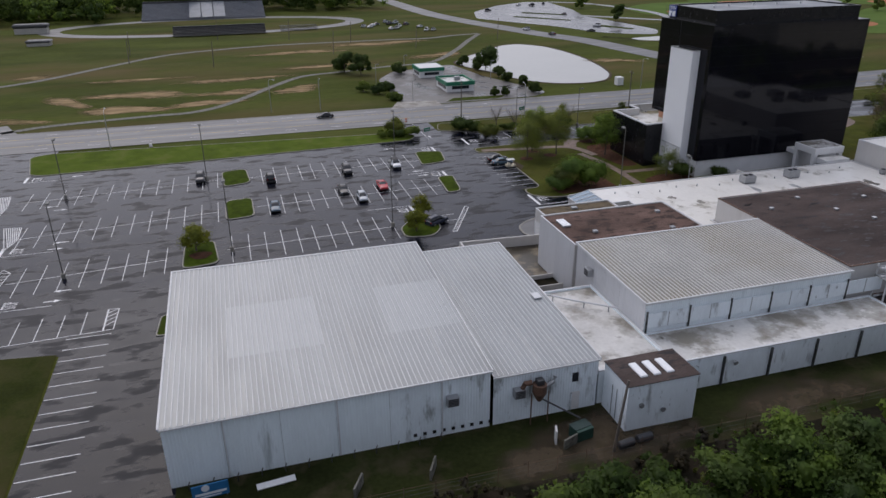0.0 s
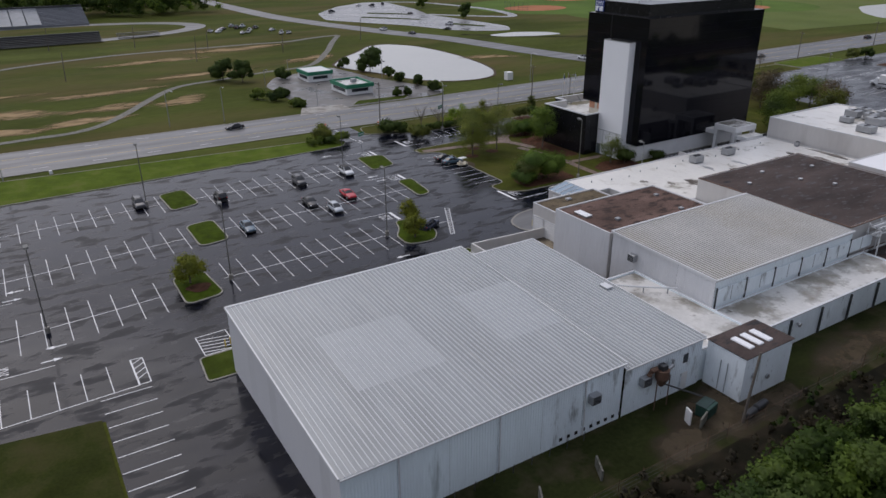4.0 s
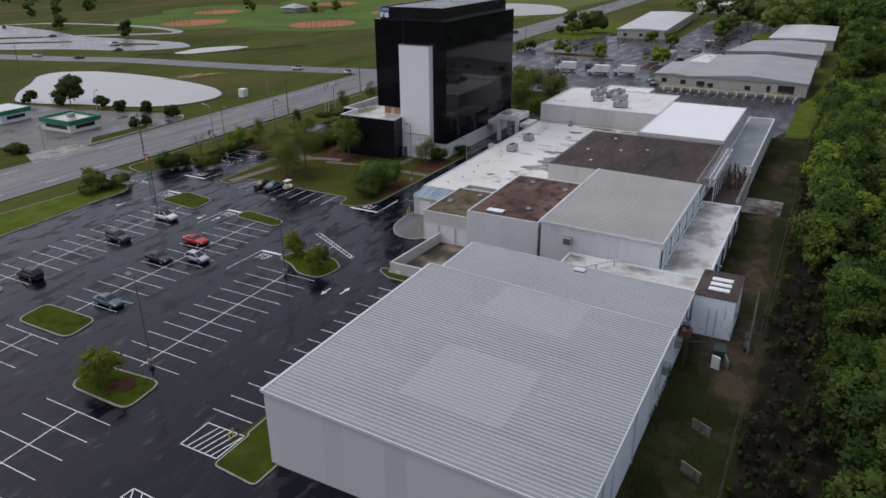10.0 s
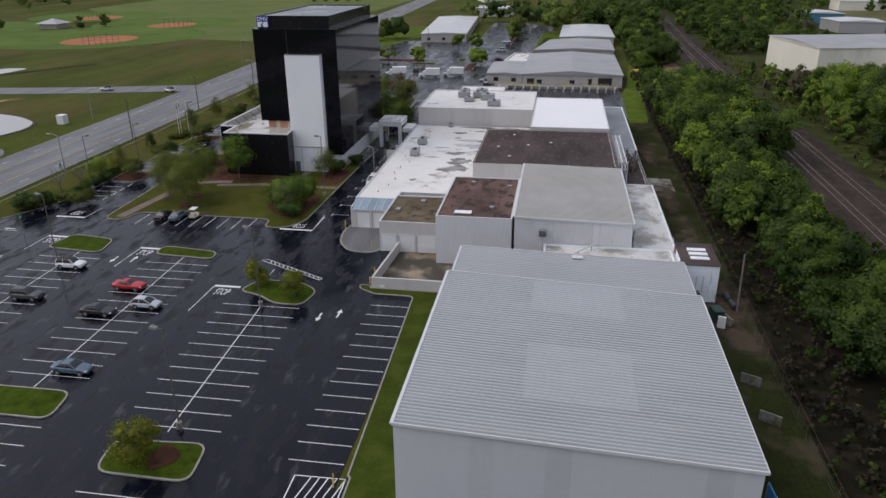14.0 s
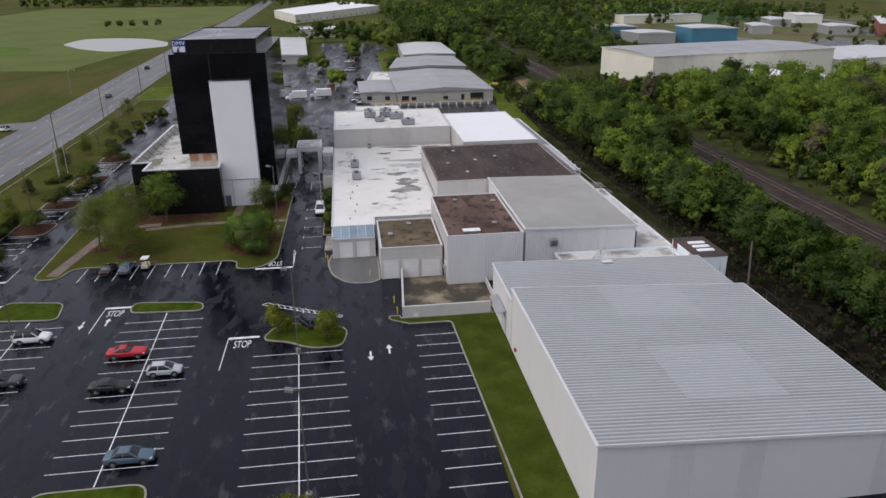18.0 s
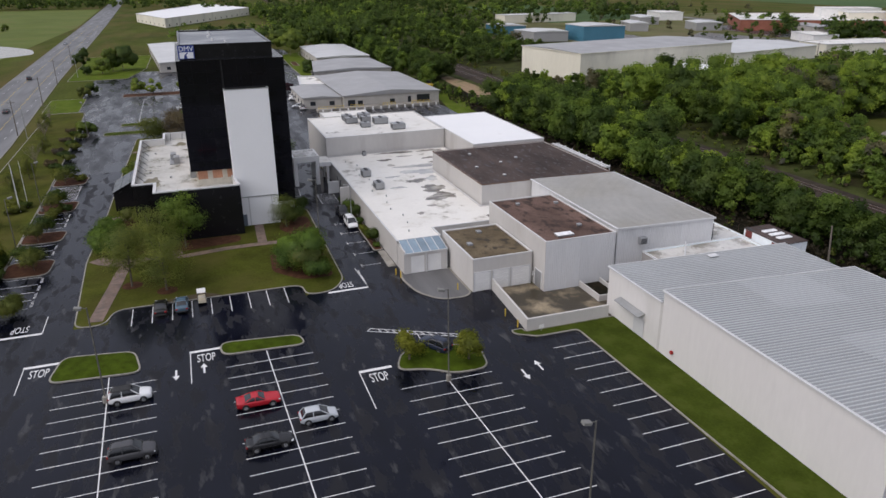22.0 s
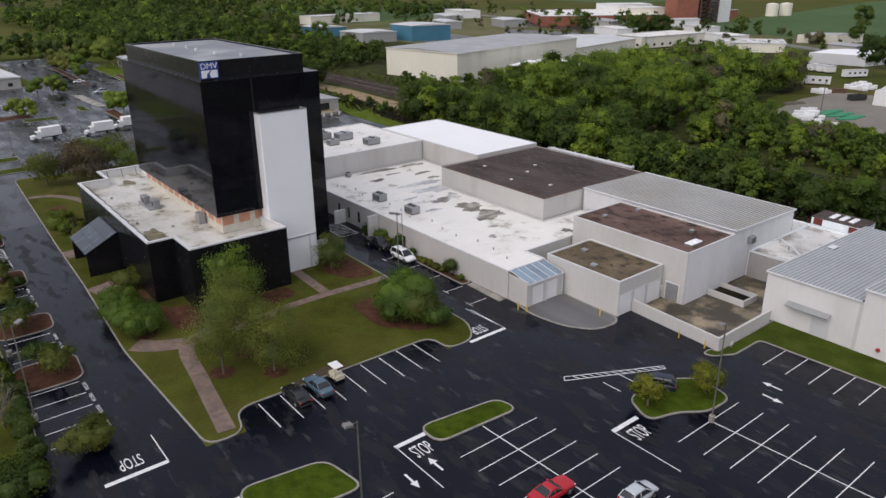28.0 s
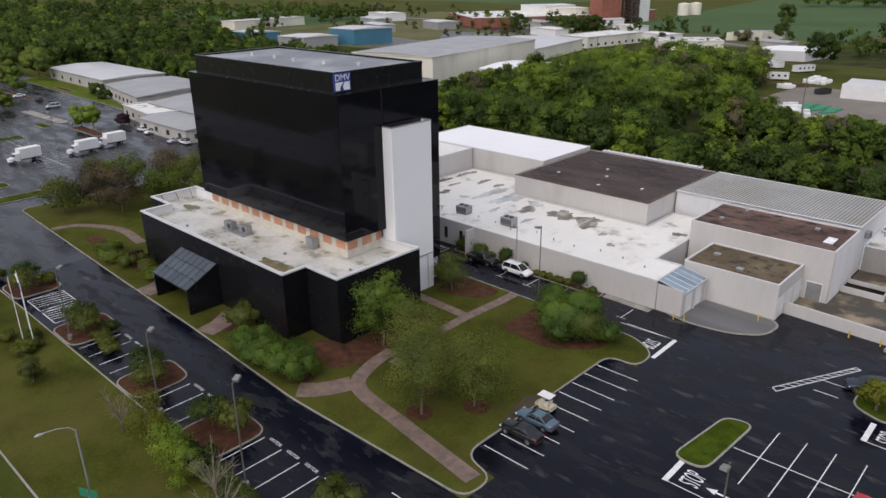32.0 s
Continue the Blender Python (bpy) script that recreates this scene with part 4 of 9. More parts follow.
pane_face(TW, (X0, Y0), (X1, Y0), 3.6, ZB, 3.4, 1.92, M_BLACKGLASS)
pane_face(TW, (X1, Y0), (X1, Y1), ZA, ZB, 3.3, 3.9, M_BLACKGLASS)
part("base_storey", cubes([(X0 + 0.3, Y0 + 0.3, 0, X1 - 0.3, 132.4, 3.6)]), M_WHITEPAINT, TW, "white ground storey", world_space=True)
part("main_roof_edge", cubes([(X0 - 0.08, Y0 - 0.08, ZB, X1 + 0.08, Y1 + 0.08, ZB + 0.1)]), M_BLACKPANEL, TW, world_space=True)
PX0, PX1, PY0, PY1 = 91.3, 125.6, 123.4, 139.2
part("penthouse", cubes([(PX0, PY0, ZB + 0.1, PX1, PY1, 32.7)]), M_BLACKPANEL, TW, "black penthouse storey", world_space=True)
part("penthouse_parapet", ring([(PX0 - 0.05, PY0 - 0.05), (PX1 + 0.05, PY0 - 0.05), (PX1 + 0.05, PY1 + 0.05), (PX0 - 0.05, PY1 + 0.05)],
                               [(PX0 + 0.3, PY0 + 0.3), (PX1 - 0.3, PY0 + 0.3), (PX1 - 0.3, PY1 - 0.3), (PX0 + 0.3, PY1 - 0.3)], 32.6, 33.05), M_BLACKPANEL, TW, world_space=True)
part("penthouse_roof", cubes([(PX0 + 0.31, PY0 + 0.31, 32.7, PX1 - 0.31, PY1 - 0.31, 32.8)]), M_ROOFGREY, TW, "grey gravel flat roof with pale streaks", world_space=True)
SHAFT = [(90.6, 125.0), (90.6, 132.7), (88.2, 132.7), (88.1, 132.6), (88.1, 125.1), (88.2, 125.0)]
part("stair_shaft", ring(SHAFT, offset(SHAFT, 0.25), 0, 25.4), M_SHAFT, TW, "smooth white stair shaft", world_space=True)
part("shaft_roof", prism(offset(SHAFT, 0.25), 24.6, 24.8), M_ROOFGREY, TW, world_space=True)
part("shaft_coping", ring(offset(SHAFT, -0.05), offset(SHAFT, 0.3), 25.36, 25.46), M_GALV, TW, "thin metal coping", world_space=True)
# recessed storey under the overhang
part("recessed_storey", cubes([(X0 + 1.2, 132.6, 7.8, X1 - 1.0, Y1 - 1.0, ZA)]), M_CREAMPANEL, TW, "cream recessed storey", world_space=True)
for i in range(12):
    x = X0 + 1.6 + i * 3.0
    part("infill_panel", cubes([(x, Y1 - 1.0, 9.1, x + 1.9, Y1 - 0.94, ZA - 0.1)]), M_TERRACOTTA, TW, "terracotta infill panel", world_space=True)
for i in range(3):
    y = Y1 - 2.8 - i * 2.6
    part("infill_panel", cubes([(X0 + 1.14, y, 9.1, X0 + 1.2, y + 1.7, ZA - 0.1)]), M_TERRACOTTA, TW, "terracotta infill panel", world_space=True)
POD = [(84, 132.0), (90, 132.55), (127, 132.55), (127, 137), (135.5, 137), (135.5, 145.4), (129.2, 145.4), (129.2, 150.2), (90.3, 150.2), (90.3, 146.5), (84, 146.5)]
shell(TW, POD, 0, 9.3, 0.3, M_BLACKPANEL, name="podium_wall")
part("podium_roof", prism(offset(POD, 0.3), 7.7, 7.9), M_PODROOF, TW, "rain-stained cream flat roof", world_space=True)
part("parapet_lining", ring(offset(POD, 0.3), offset(POD, 0.34), 7.9, 9.2), M_WHITEPAINT, TW, "white inner face of the parapet", world_space=True)
part("condenser_base", cubes([(109.4, 142.0, 7.9, 115.4, 144.0, 8.05)]), M_GREYMETAL, TW, "low steel base of the condensers", world_space=True)
part("podium_coping", ring(offset(POD, -0.08), offset(POD, 0.42), 9.2, 9.42), M_TRIM, TW, "broad white coping", world_space=True)

# black glass lean-to over the entrance
part("entrance_roof", ([(106.4, 150.25, 6.3), (116.6, 150.25, 6.3), (116.6, 155.3, 3.7), (106.4, 155.3, 3.7), (106.4, 150.25, 6.45), (116.6, 150.25, 6.45), (116.6, 155.4, 3.85), (106.4, 155.4, 3.85)],
                       [(0, 1, 2, 3), (7, 6, 5, 4), (3, 2, 6, 7), (0, 3, 7, 4), (2, 1, 5, 6)]), M_BLACKPANEL, TW, world_space=True)
for i in range(7):
    for j in range(3):
        xa, xb = 106.55 + i * 1.44, 106.55 + i * 1.44 + 1.34
        ya, yb = 150.4 + j * 1.66, 150.4 + j * 1.66 + 1.58
        za, zb = (6.47 - (y - 150.25) * 0.505 for y in (ya, yb))
        part("roof_pane", ([(xa, ya, za), (xb, ya, za), (xb, yb, zb), (xa, yb, zb), (xa, ya, za + 0.03), (xb, ya, za + 0.03), (xb, yb, zb + 0.03), (xa, yb, zb + 0.03)],
                           [(7, 6, 5, 4), (0, 1, 5, 4), (1, 2, 6, 5), (2, 3, 7, 6), (3, 0, 4, 7)]), M_CANOPYGLASS, TW, "smoked blue-grey roof glass", world_space=True)
for x in (106.5, 116.2):
    part("entrance_side", ([(x, 150.3, 0), (x + 0.3, 150.3, 0), (x + 0.3, 155.2, 0), (x, 155.2, 0), (x, 150.3, 6.25), (x + 0.3, 150.3, 6.25), (x + 0.3, 155.2, 3.68), (x, 155.2, 3.68)],
                           [(0, 1, 5, 4), (1, 2, 6, 5), (2, 3, 7, 6), (3, 0, 4, 7)]), M_BLACKPANEL, TW, "black entrance side wall", world_space=True)
# condensers and clutter on the podium roof
for x, y in ((114.0, 143.2), (110.8, 142.6)):
    part("condenser", cubes([(x - 1.0, y - 0.55, 8.05, x + 1.0, y + 0.55, 9.3)]), M_GREYMETAL, TW, "grey outdoor condenser unit", world_space=True, bevel=0.05)
    part("fan_grille", tube([(x - 0.4, y + 0.55, 8.7), (x - 0.4, y + 0.6, 8.7)], 0.45, 14), M_DARKMETAL, TW, "dark round fan grille", world_space=True)
for i in range(9):
    x = 92.5 + i * 4.4
    part("parapet_brace", tube([(x, 149.7, 9.3), (x + 0.25, 148.3, 7.9)], 0.05, 6), M_DARKMETAL, TW, "dark parapet brace", world_space=True)
for i in range(3):
    part("parapet_brace", tube([(135.0, 138.6 + i * 2.6, 9.3), (133.6, 138.8 + i * 2.6, 7.9)], 0.05, 6), M_DARKMETAL, TW, "dark parapet brace", world_space=True)
M_MOSS = mat("wet_roof_moss", (0.15, 0.125, 0.055), 0.45, 0.35, 0.6, 5.0, 0.2, stain=(0.30, 0.28, 0.22), stain_at=0.56, stain_scale=0.5)
rng = np.random.default_rng(44)
for k, (x, y, a, b) in enumerate(((96.2, 147.2, 4.6, 1.7), (129.0, 141.6, 2.2, 1.2))):
    pts = [(x + a * (0.65 + 0.5 * rng.random()) * math.cos(q), y + b * (0.65 + 0.5 * rng.random()) * math.sin(q)) for q in [2 * math.pi * i / 20 for i in range(20)]]
    part("moss_patch", ([(p, q, 7.906 + 0.0005 * k) for p, q in pts], [tuple(range(20))]), M_MOSS, TW, "mossy wet patch", world_space=True)
part("louvre_box", cubes([(97.3, 139.2, 7.9, 98.9, 140.2, 9.6)]), M_GREYMETAL, TW, "grey duct box", world_space=True, bevel=0.04)
for x, y in ((120.5, 147.0), (104.0, 147.6), (99.0, 143.8), (87.6, 141.4), (93.6, 148.0)):
    part("roof_vent", tube([(x, y, 7.9), (x, y, 8.15), (x, y, 8.2)], [0.22, 0.22, 0.1], 10), M_GREYMETAL, TW, "small roof vent", world_space=True)
for x in (96.0, 101.0, 107.5, 113.0, 119.0):
    part("penthouse_vent", tube([(x, 131.0 + (x % 3), 32.8), (x, 131.0 + (x % 3), 33.2), (x, 131.0 + (x % 3), 33.25)], [0.25, 0.25, 0.3], 10), M_TRIM, TW, "white roof vent", world_space=True)
# door frame on the shaft foot
part("shaft_door", cubes([(88.02, 131.1, 0.05, 88.09, 132.2, 2.35)]), mat("blue_grey_door", (0.14, 0.17, 0.21), 0.5, 0.06, 1.0, 5.0, 0.0), TW, "blue-grey steel door", world_space=True)
part("shaft_ledge", cubes([(88.0, 125.1, 5.6, 88.09, 132.6, 5.72)]), M_GALV, TW, "thin ledge across the shaft", world_space=True)
part("shaft_door_frame", cubes([(88.0, 126.2, 0.0, 88.09, 126.4, 5.6), (88.0, 130.4, 0.0, 88.09, 130.6, 5.6), (88.0, 126.2, 5.6, 88.09, 130.6, 5.8)]), M_TRIM, TW, "raised white frame", world_space=True)
# sign on the penthouse corner, north-west end
M_BLUE = mat("blue_sign", (0.020, 0.045, 0.24), 0.4, 0.05, 1.0, 5.0, 0.0)
M_SIGNWHITE = mat("white_sign", (0.85, 0.87, 0.9), 0.4, 0.03, 1.0, 5.0, 0.0)
SG = thing("roof_sign", "square blue sign with white letters on the penthouse", "sign", at=(91.13, 138.0, 31.75))
part("sign_board", cubes([(-0.1, -1.35, -1.1, 0.1, 1.35, 1.15)]), M_BLUE, SG, bevel=0.03)


def lettering(parent, text, size, m, material, name="lettering", stretch=(1, 1, 1)):
    c = bpy.data.curves.new(name, "FONT")
    c.body, c.size, c.extrude, c.align_x, c.align_y = text, size, 0.004, "CENTER", "CENTER"
    c.materials.append(material)
    ob = new(name, c)
    ob.parent = parent
    ob.matrix_basis = m @ Matrix.Diagonal((*stretch, 1))
    return ob


lettering(SG, "DMV", 1.15, pose(-0.12, 0, 0.58, 90, 0, -90), M_SIGNWHITE)
part("sign_field", cubes([(-0.13, -1.15, -0.98, -0.1, 1.15, 0.05)]), M_SIGNWHITE, SG, "white lower field")
part("sign_curve", ([(-0.135, 0.45, -0.98), (-0.135, -0.15, -0.98), (-0.135, 0.02, -0.45), (-0.135, -0.35, 0.0), (-0.135, -0.15, 0.0), (-0.135, 0.35, -0.45)], [(0, 1, 2, 5), (5, 2, 3, 4)]), M_BLUE, SG, "blue curved stripe")


# ---- distance: across the highway, the railway, the town ----
POND = rounded([(86, 278), (97, 293), (110, 305), (121, 318), (131, 320), (139, 308), (141, 290), (140.5, 271), (137, 250), (133, 236), (126, 226), (118, 223), (108, 225), (101, 231), (96, 241), (94, 253), (91, 260), (88, 268)][::-1], 5.0, 4)
structure("pond", sheet(POND, 0.02), M_WATER, "calm pond with the grey sky's pale reflection in its colour", "pond")
structure("pond_bank", ring(offset(POND, -1.0), POND, -0.05, 0.05), M_DIRT, "muddy bank round the pond", "bank")
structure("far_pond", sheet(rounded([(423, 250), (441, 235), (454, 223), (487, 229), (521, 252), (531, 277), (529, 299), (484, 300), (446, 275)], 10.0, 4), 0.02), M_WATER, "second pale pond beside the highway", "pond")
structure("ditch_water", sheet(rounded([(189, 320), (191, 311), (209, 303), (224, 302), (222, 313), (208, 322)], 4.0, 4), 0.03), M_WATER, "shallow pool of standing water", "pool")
M_KIOSKLOT = mat("dry_worn_asphalt", (0.125, 0.118, 0.110), 0.6, 0.25, 0.1, 3.0, 0.2, stain=(0.055, 0.053, 0.05), stain_at=0.54, stain_scale=0.14, stain_rough=0.25)
structure("kiosk_yard", sheet(rounded([(49, 217), (51.5, 207.5), (92, 208.5), (98, 214), (88, 246), (84, 275), (58, 266), (50, 252)], 3.0), 0.02), M_KIOSKLOT, "old grey asphalt yard round two kiosks", "yard")
kerbed("kiosk_verge", [(62, 209), (80, 209), (84, 213), (66, 214)], M_STRIP, "small kerbed grass verge with bushes", r=1.0)
structure("kiosk_apron", sheet([(44, 205), (60, 205), (60, 212), (48, 214)], 0.03), M_CONC, "pale concrete driveway apron", "driveway")


def kiosk(label, x0, y0, x1, y1, h, flat):
    t = thing("kiosk", label, "kiosk", at=(x0, y0, 0))
    part("wall_block", cubes([(x0 + 0.3, y0 + 0.3, 0, x1 - 0.3, y1 - 0.3, h)]), M_WHITEPAINT, t, "white walls", world_space=True)
    part("fascia", ring([(x0, y0), (x1, y0), (x1, y1), (x0, y1)], [(x0 + 0.35, y0 + 0.35), (x1 - 0.35, y0 + 0.35), (x1 - 0.35, y1 - 0.35), (x0 + 0.35, y1 - 0.35)], h - 0.4, h + 0.8), M_GREENTRIM, t, "green fascia band", world_space=True)
    part("roof", cubes([(x0 + 0.35, y0 + 0.35, h, x1 - 0.35, y1 - 0.35, h + (0.2 if flat else 0.75))]), M_WETROOF if flat else M_LIGHTROOF, t, "flat roof", world_space=True)
    part("window_band", cubes([(x0 + 2.0, y0 + 0.22, 0.9, x1 - 2.0, y0 + 0.28, 1.9)]), M_WINDOW, t, "dark window band", world_space=True)
    part("window_band", cubes([(x0 + 0.22, y0 + 1.5, 0.9, x0 + 0.28, y1 - 2.0, 1.9)]), M_WINDOW, t, "dark window band", world_space=True)
    if flat:
        part("roof_unit", cubes([((x0 + x1) / 2, (y0 + y1) / 2, h + 0.2, (x0 + x1) / 2 + 1.8, (y0 + y1) / 2 + 1.4, h + 1.3)]), M_GREYMETAL, t, "grey roof unit", world_space=True, bevel=0.05)
    return t


kiosk("white flat kiosk with green fascia and drive-up windows", 66.4, 222.6, 76.2, 235.2, 2.5, True)
kiosk("white car-wash building with green fascia and pale roof", 64.6, 250, 74, 260.5, 2.7, False)

# stadium and fields
t = thing("grandstand", "large grey concrete grandstand with a press box", "grandstand", at=(-48, 488, 0))
M_SEATS = mat("dark_metal_benches", (0.15, 0.16, 0.18), 0.5, 0.12, 0.3, 4.0, 0.1)
M_PALESEATS = mat("pale_seat_block", (0.17, 0.19, 0.215), 0.55, 0.12, 0.3, 4.0, 0.1)
for i in range(14):
    part("tier", cubes([(-48, 488 + i * 1.7, 0, 26, 489.7 + i * 1.7, 1.2 + i * 0.55)]), M_SEATS, t, "grey seating tier", world_space=True)
for x in (-20, -12.6, -5.2):
    part("aisle", ([(x, 487.8, 1.6), (x + 6.8, 487.8, 1.6), (x + 6.8, 511.8, 8.7), (x, 511.8, 8.7)], [(0, 1, 2, 3)]), M_PALESEATS, t, "paler seating block", world_space=True)
part("back_wall", cubes([(-48, 512, 0, 26, 513, 9.6)]), M_DARKMETAL, t, "dark rear wall", world_space=True)
t = thing("bleachers", "low dark bleachers beside the running track", "bleachers", at=(-26, 400, 0))
for i in range(6):
    part("bench", cubes([(-26, 401 + i * 1.6, 0.5 + i * 0.55, 21, 402.1 + i * 1.6, 0.75 + i * 0.55)]), M_DARKMETAL, t, "metal bench row", world_space=True)
part("under_frame", cubes([(-26, 410.5, 0, 21, 411.2, 4.4)]), M_DARKMETAL, t, "dark under-frame", world_space=True)
t = thing("bleachers", "small dark bleachers beside the running track", "bleachers", at=(29, 408, 0))
for i in range(4):
    part("bench", cubes([(29, 409 + i * 1.6, 0.5 + i * 0.55, 49, 410.2 + i * 1.6, 0.75 + i * 0.55)]), M_DARKMETAL, t, "metal bench row", world_space=True)
structure("running_track", ring([(-8 + 90 * math.cos(a), 450 + 46 * math.sin(a)) for a in [2 * math.pi * i / 40 for i in range(40)]],
                                [(-8 + 79 * math.cos(a), 450 + 36 * math.sin(a)) for a in [2 * math.pi * i / 40 for i in range(40)]], -0.05, 0.03), M_ROAD, "grey oval running track", "running track")
for x, y, h, w in ((-100, 447, 5, 16), (-86, 393, 2.6, 10)):
    t = thing("field_hut", "dark low field building beside the stadium", "hut", at=(x, y, 0))
    part("wall_block", cubes([(x - w / 2, y - 3, 0, x + w / 2, y + 3, h * 0.6)]), M_BEIGEBRICK, t, "dark walls", world_space=True)
    part("roof", prism([(x - w / 2 - 0.6, y - 3.6), (x + w / 2 + 0.6, y - 3.6), (x + w / 2 + 0.6, y + 3.6), (x - w / 2 - 0.6, y + 3.6)], h * 0.6, h), M_DARKMETAL, t, "dark roof", world_space=True, bevel=0.6)
M_PALEROAD = mat("pale_wet_asphalt", (0.20, 0.20, 0.205), 0.35, 0.2, 0.05, 2.0, 0.05, stain=(0.11, 0.11, 0.115), stain_at=0.55, stain_scale=0.07, stain_rough=0.15)
M_TURF = mat("infield_turf", (0.090, 0.140, 0.030), 0.95, 0.16, 0.03, 0.6, 0.1, spec=0.05)
# ball fields: a clay infield in a fan of turf, with a backstop fence
for k, (x, y, r, a) in enumerate(((299, 419, 23, 200), (328, 337, 24, 215), (366, 464, 20, 190), (418, 341, 19, 220), (470, 430, 20, 210))):
    fan = [(x + 2.6 * r * math.cos(q) - 0.9 * r * math.cos(radians(a)), y + 2.6 * r * math.sin(q) - 0.9 * r * math.sin(radians(a))) for q in [2 * math.pi * i / 30 for i in range(30)]]
    structure("ball_turf_%d" % (k + 1), sheet(fan, 0.008 + 0.004 * k), M_TURF, "fresh green outfield turf", "sports field")
    pts = [(x + r * math.cos(q), y + r * 0.8 * math.sin(q)) for q in [2 * math.pi * i / 24 for i in range(24)]]
    structure("ball_field_%d" % (k + 1), sheet(pts, 0.05 + 0.004 * k), M_CLAY, "orange clay ball-field infield", "sports field")
    t = thing("backstop_fence", "tall dark backstop fence behind the infield", "fence", at=(x + 1.15 * r * math.cos(radians(a)), y + 1.15 * r * math.sin(radians(a)), 0), turn=a + 90, group="backstops")
    for i in range(7):
        part("post", tube([(-9 + 3 * i, 0.25 * (i - 3) ** 2, 0), (-9 + 3 * i, 0.25 * (i - 3) ** 2, 5.5)], 0.09, 6), M_DARKMETAL, t)
    for z in (1.2, 2.6, 4.0, 5.4):
        part("rail", tube([(-9 + 3 * i, 0.25 * (i - 3) ** 2, z) for i in range(7)], 0.05, 5), M_DARKMETAL, t)
PARK_LOT = rounded([(149, 432), (163, 404), (177, 378), (186, 346), (196, 336), (210, 328), (221, 345), (220, 375), (216, 422), (228, 462), (236, 522), (222, 530), (189, 507), (160, 470)], 6.0)
structure("park_lot", sheet(PARK_LOT, 0.035), M_PALEROAD, "pale wet asphalt park car park", "car park")
for k, o in enumerate(([(172, 432), (196, 400), (199, 403), (176, 436)], [(186, 452), (206, 430), (209, 434), (190, 457)], [(197, 372), (208, 350), (212, 353), (203, 374)])):
    island("park_island_%d" % (k + 1), o, "long grass island in the park car park", top=M_STRIP)
structure("road_5", strip_along(smooth([(216, 425), (240, 395), (252, 385), (262, 400), (268, 440), (258, 500), (236, 524)]), 3, 3, 0.045), M_PALEROAD, "pale park drive round the ball field", "road")
t = thing("park_pavilion", "grey-roofed park pavilion among the ball fields", "pavilion", at=(392, 412, 0))
part("roof", ([(384, 404, 3.2), (400, 404, 3.2), (400, 420, 3.2), (384, 420, 3.2), (392, 412, 6.2)], [(0, 1, 4), (1, 2, 4), (2, 3, 4), (3, 0, 4), (3, 2, 1, 0)]), M_GREYROOF, t, "grey hipped roof", world_space=True)
part("wall_block", cubes([(386, 406, 0, 398, 418, 3.2)]), M_BEIGEBRICK, t, "beige walls", world_space=True)
structure("drain_bank", strip_along(smooth([(180, 330), (200, 306), (222, 292), (240, 280)]), 3.0, 2.0, 0.012), M_CORNER, "dark rushes along the ditch", "ground patch")
M_STRAW = mat("bare_straw_earth", (0.30, 0.215, 0.12), 0.95, 0.30, 0.3, 2.0, 0.2, spec=0.05, stain=(0.16, 0.125, 0.055), stain_at=0.56, stain_scale=0.22, stretch=(0.35, 1, 1))
M_BAREDIRT = mat("trodden_earth", (0.082, 0.064, 0.043), 0.95, 0.35, 0.5, 4.0, 0.4, spec=0.05, stain=(0.06, 0.048, 0.03), stain_at=0.54, stain_scale=0.5)


def thinned(m):
    """Let a ground cover thin out, grain by grain, by the wear stored on its mesh."""
    sn, sl = m.node_tree.nodes, m.node_tree.links
    wear, grain, thin, cut = sn.new("ShaderNodeAttribute"), sn.new("ShaderNodeTexNoise"), sn.new("ShaderNodeMath"), sn.new("ShaderNodeMapRange")
    wear.attribute_name = "wear"
    grain.inputs["Scale"].default_value, grain.inputs["Detail"].default_value, grain.inputs["Roughness"].default_value = 0.35, 7, 0.68
    thin.operation = "MULTIPLY"
    cut.inputs[1].default_value, cut.inputs[2].default_value = 0.20, 0.42
    sl.new(sn["Mapping"].outputs["Vector"], grain.inputs["Vector"])
    sl.new(wear.outputs["Fac"], thin.inputs[0])
    sl.new(grain.outputs["Fac"], thin.inputs[1])
    sl.new(thin.outputs[0], cut.inputs["Value"])
    sl.new(cut.outputs["Result"], sn["Principled BSDF"].inputs["Alpha"])


thinned(M_STRAW)
thinned(M_BAREDIRT)


def bare_patch(k, cx, cy, rx, ry, turn, n, material=M_STRAW, label="worn streaks of bare straw-coloured earth in the grass"):
    """A worn patch of bare earth that thins out into the grass round it."""
    c, s = math.cos(math.radians(turn)), math.sin(math.radians(turn))
    rings, v, f, wear_at = (0.02, 0.4, 0.7, 1.0, 1.35), [], [], []
    for g in rings:
        for j in range(24):
            q = 2 * math.pi * j / 24
            x, y = rx * g * math.cos(q), (ry + 1.5) * g * math.sin(q) * (1 + 0.3 * math.sin(3 * q + k))
            v.append((cx + c * x - s * y, cy + s * x + c * y, 0.010 + 0.0012 * k))
            wear_at.append(max(0.0, 1.0 - (g / 1.35) ** 1.6) * (0.72 + 0.03 * n))
    for i in range(len(rings) - 1):
        f += [(24 * i + j, 24 * i + (j + 1) % 24, 24 * (i + 1) + (j + 1) % 24, 24 * (i + 1) + j) for j in range(24)]
    ob = structure("bare_patch_%d" % k, (v, [q[::-1] for q in f]), material, label, "ground patch")
    layer = ob.data.attributes.new("wear", "FLOAT", "POINT")
    layer.data.foreach_set("value", wear_at)


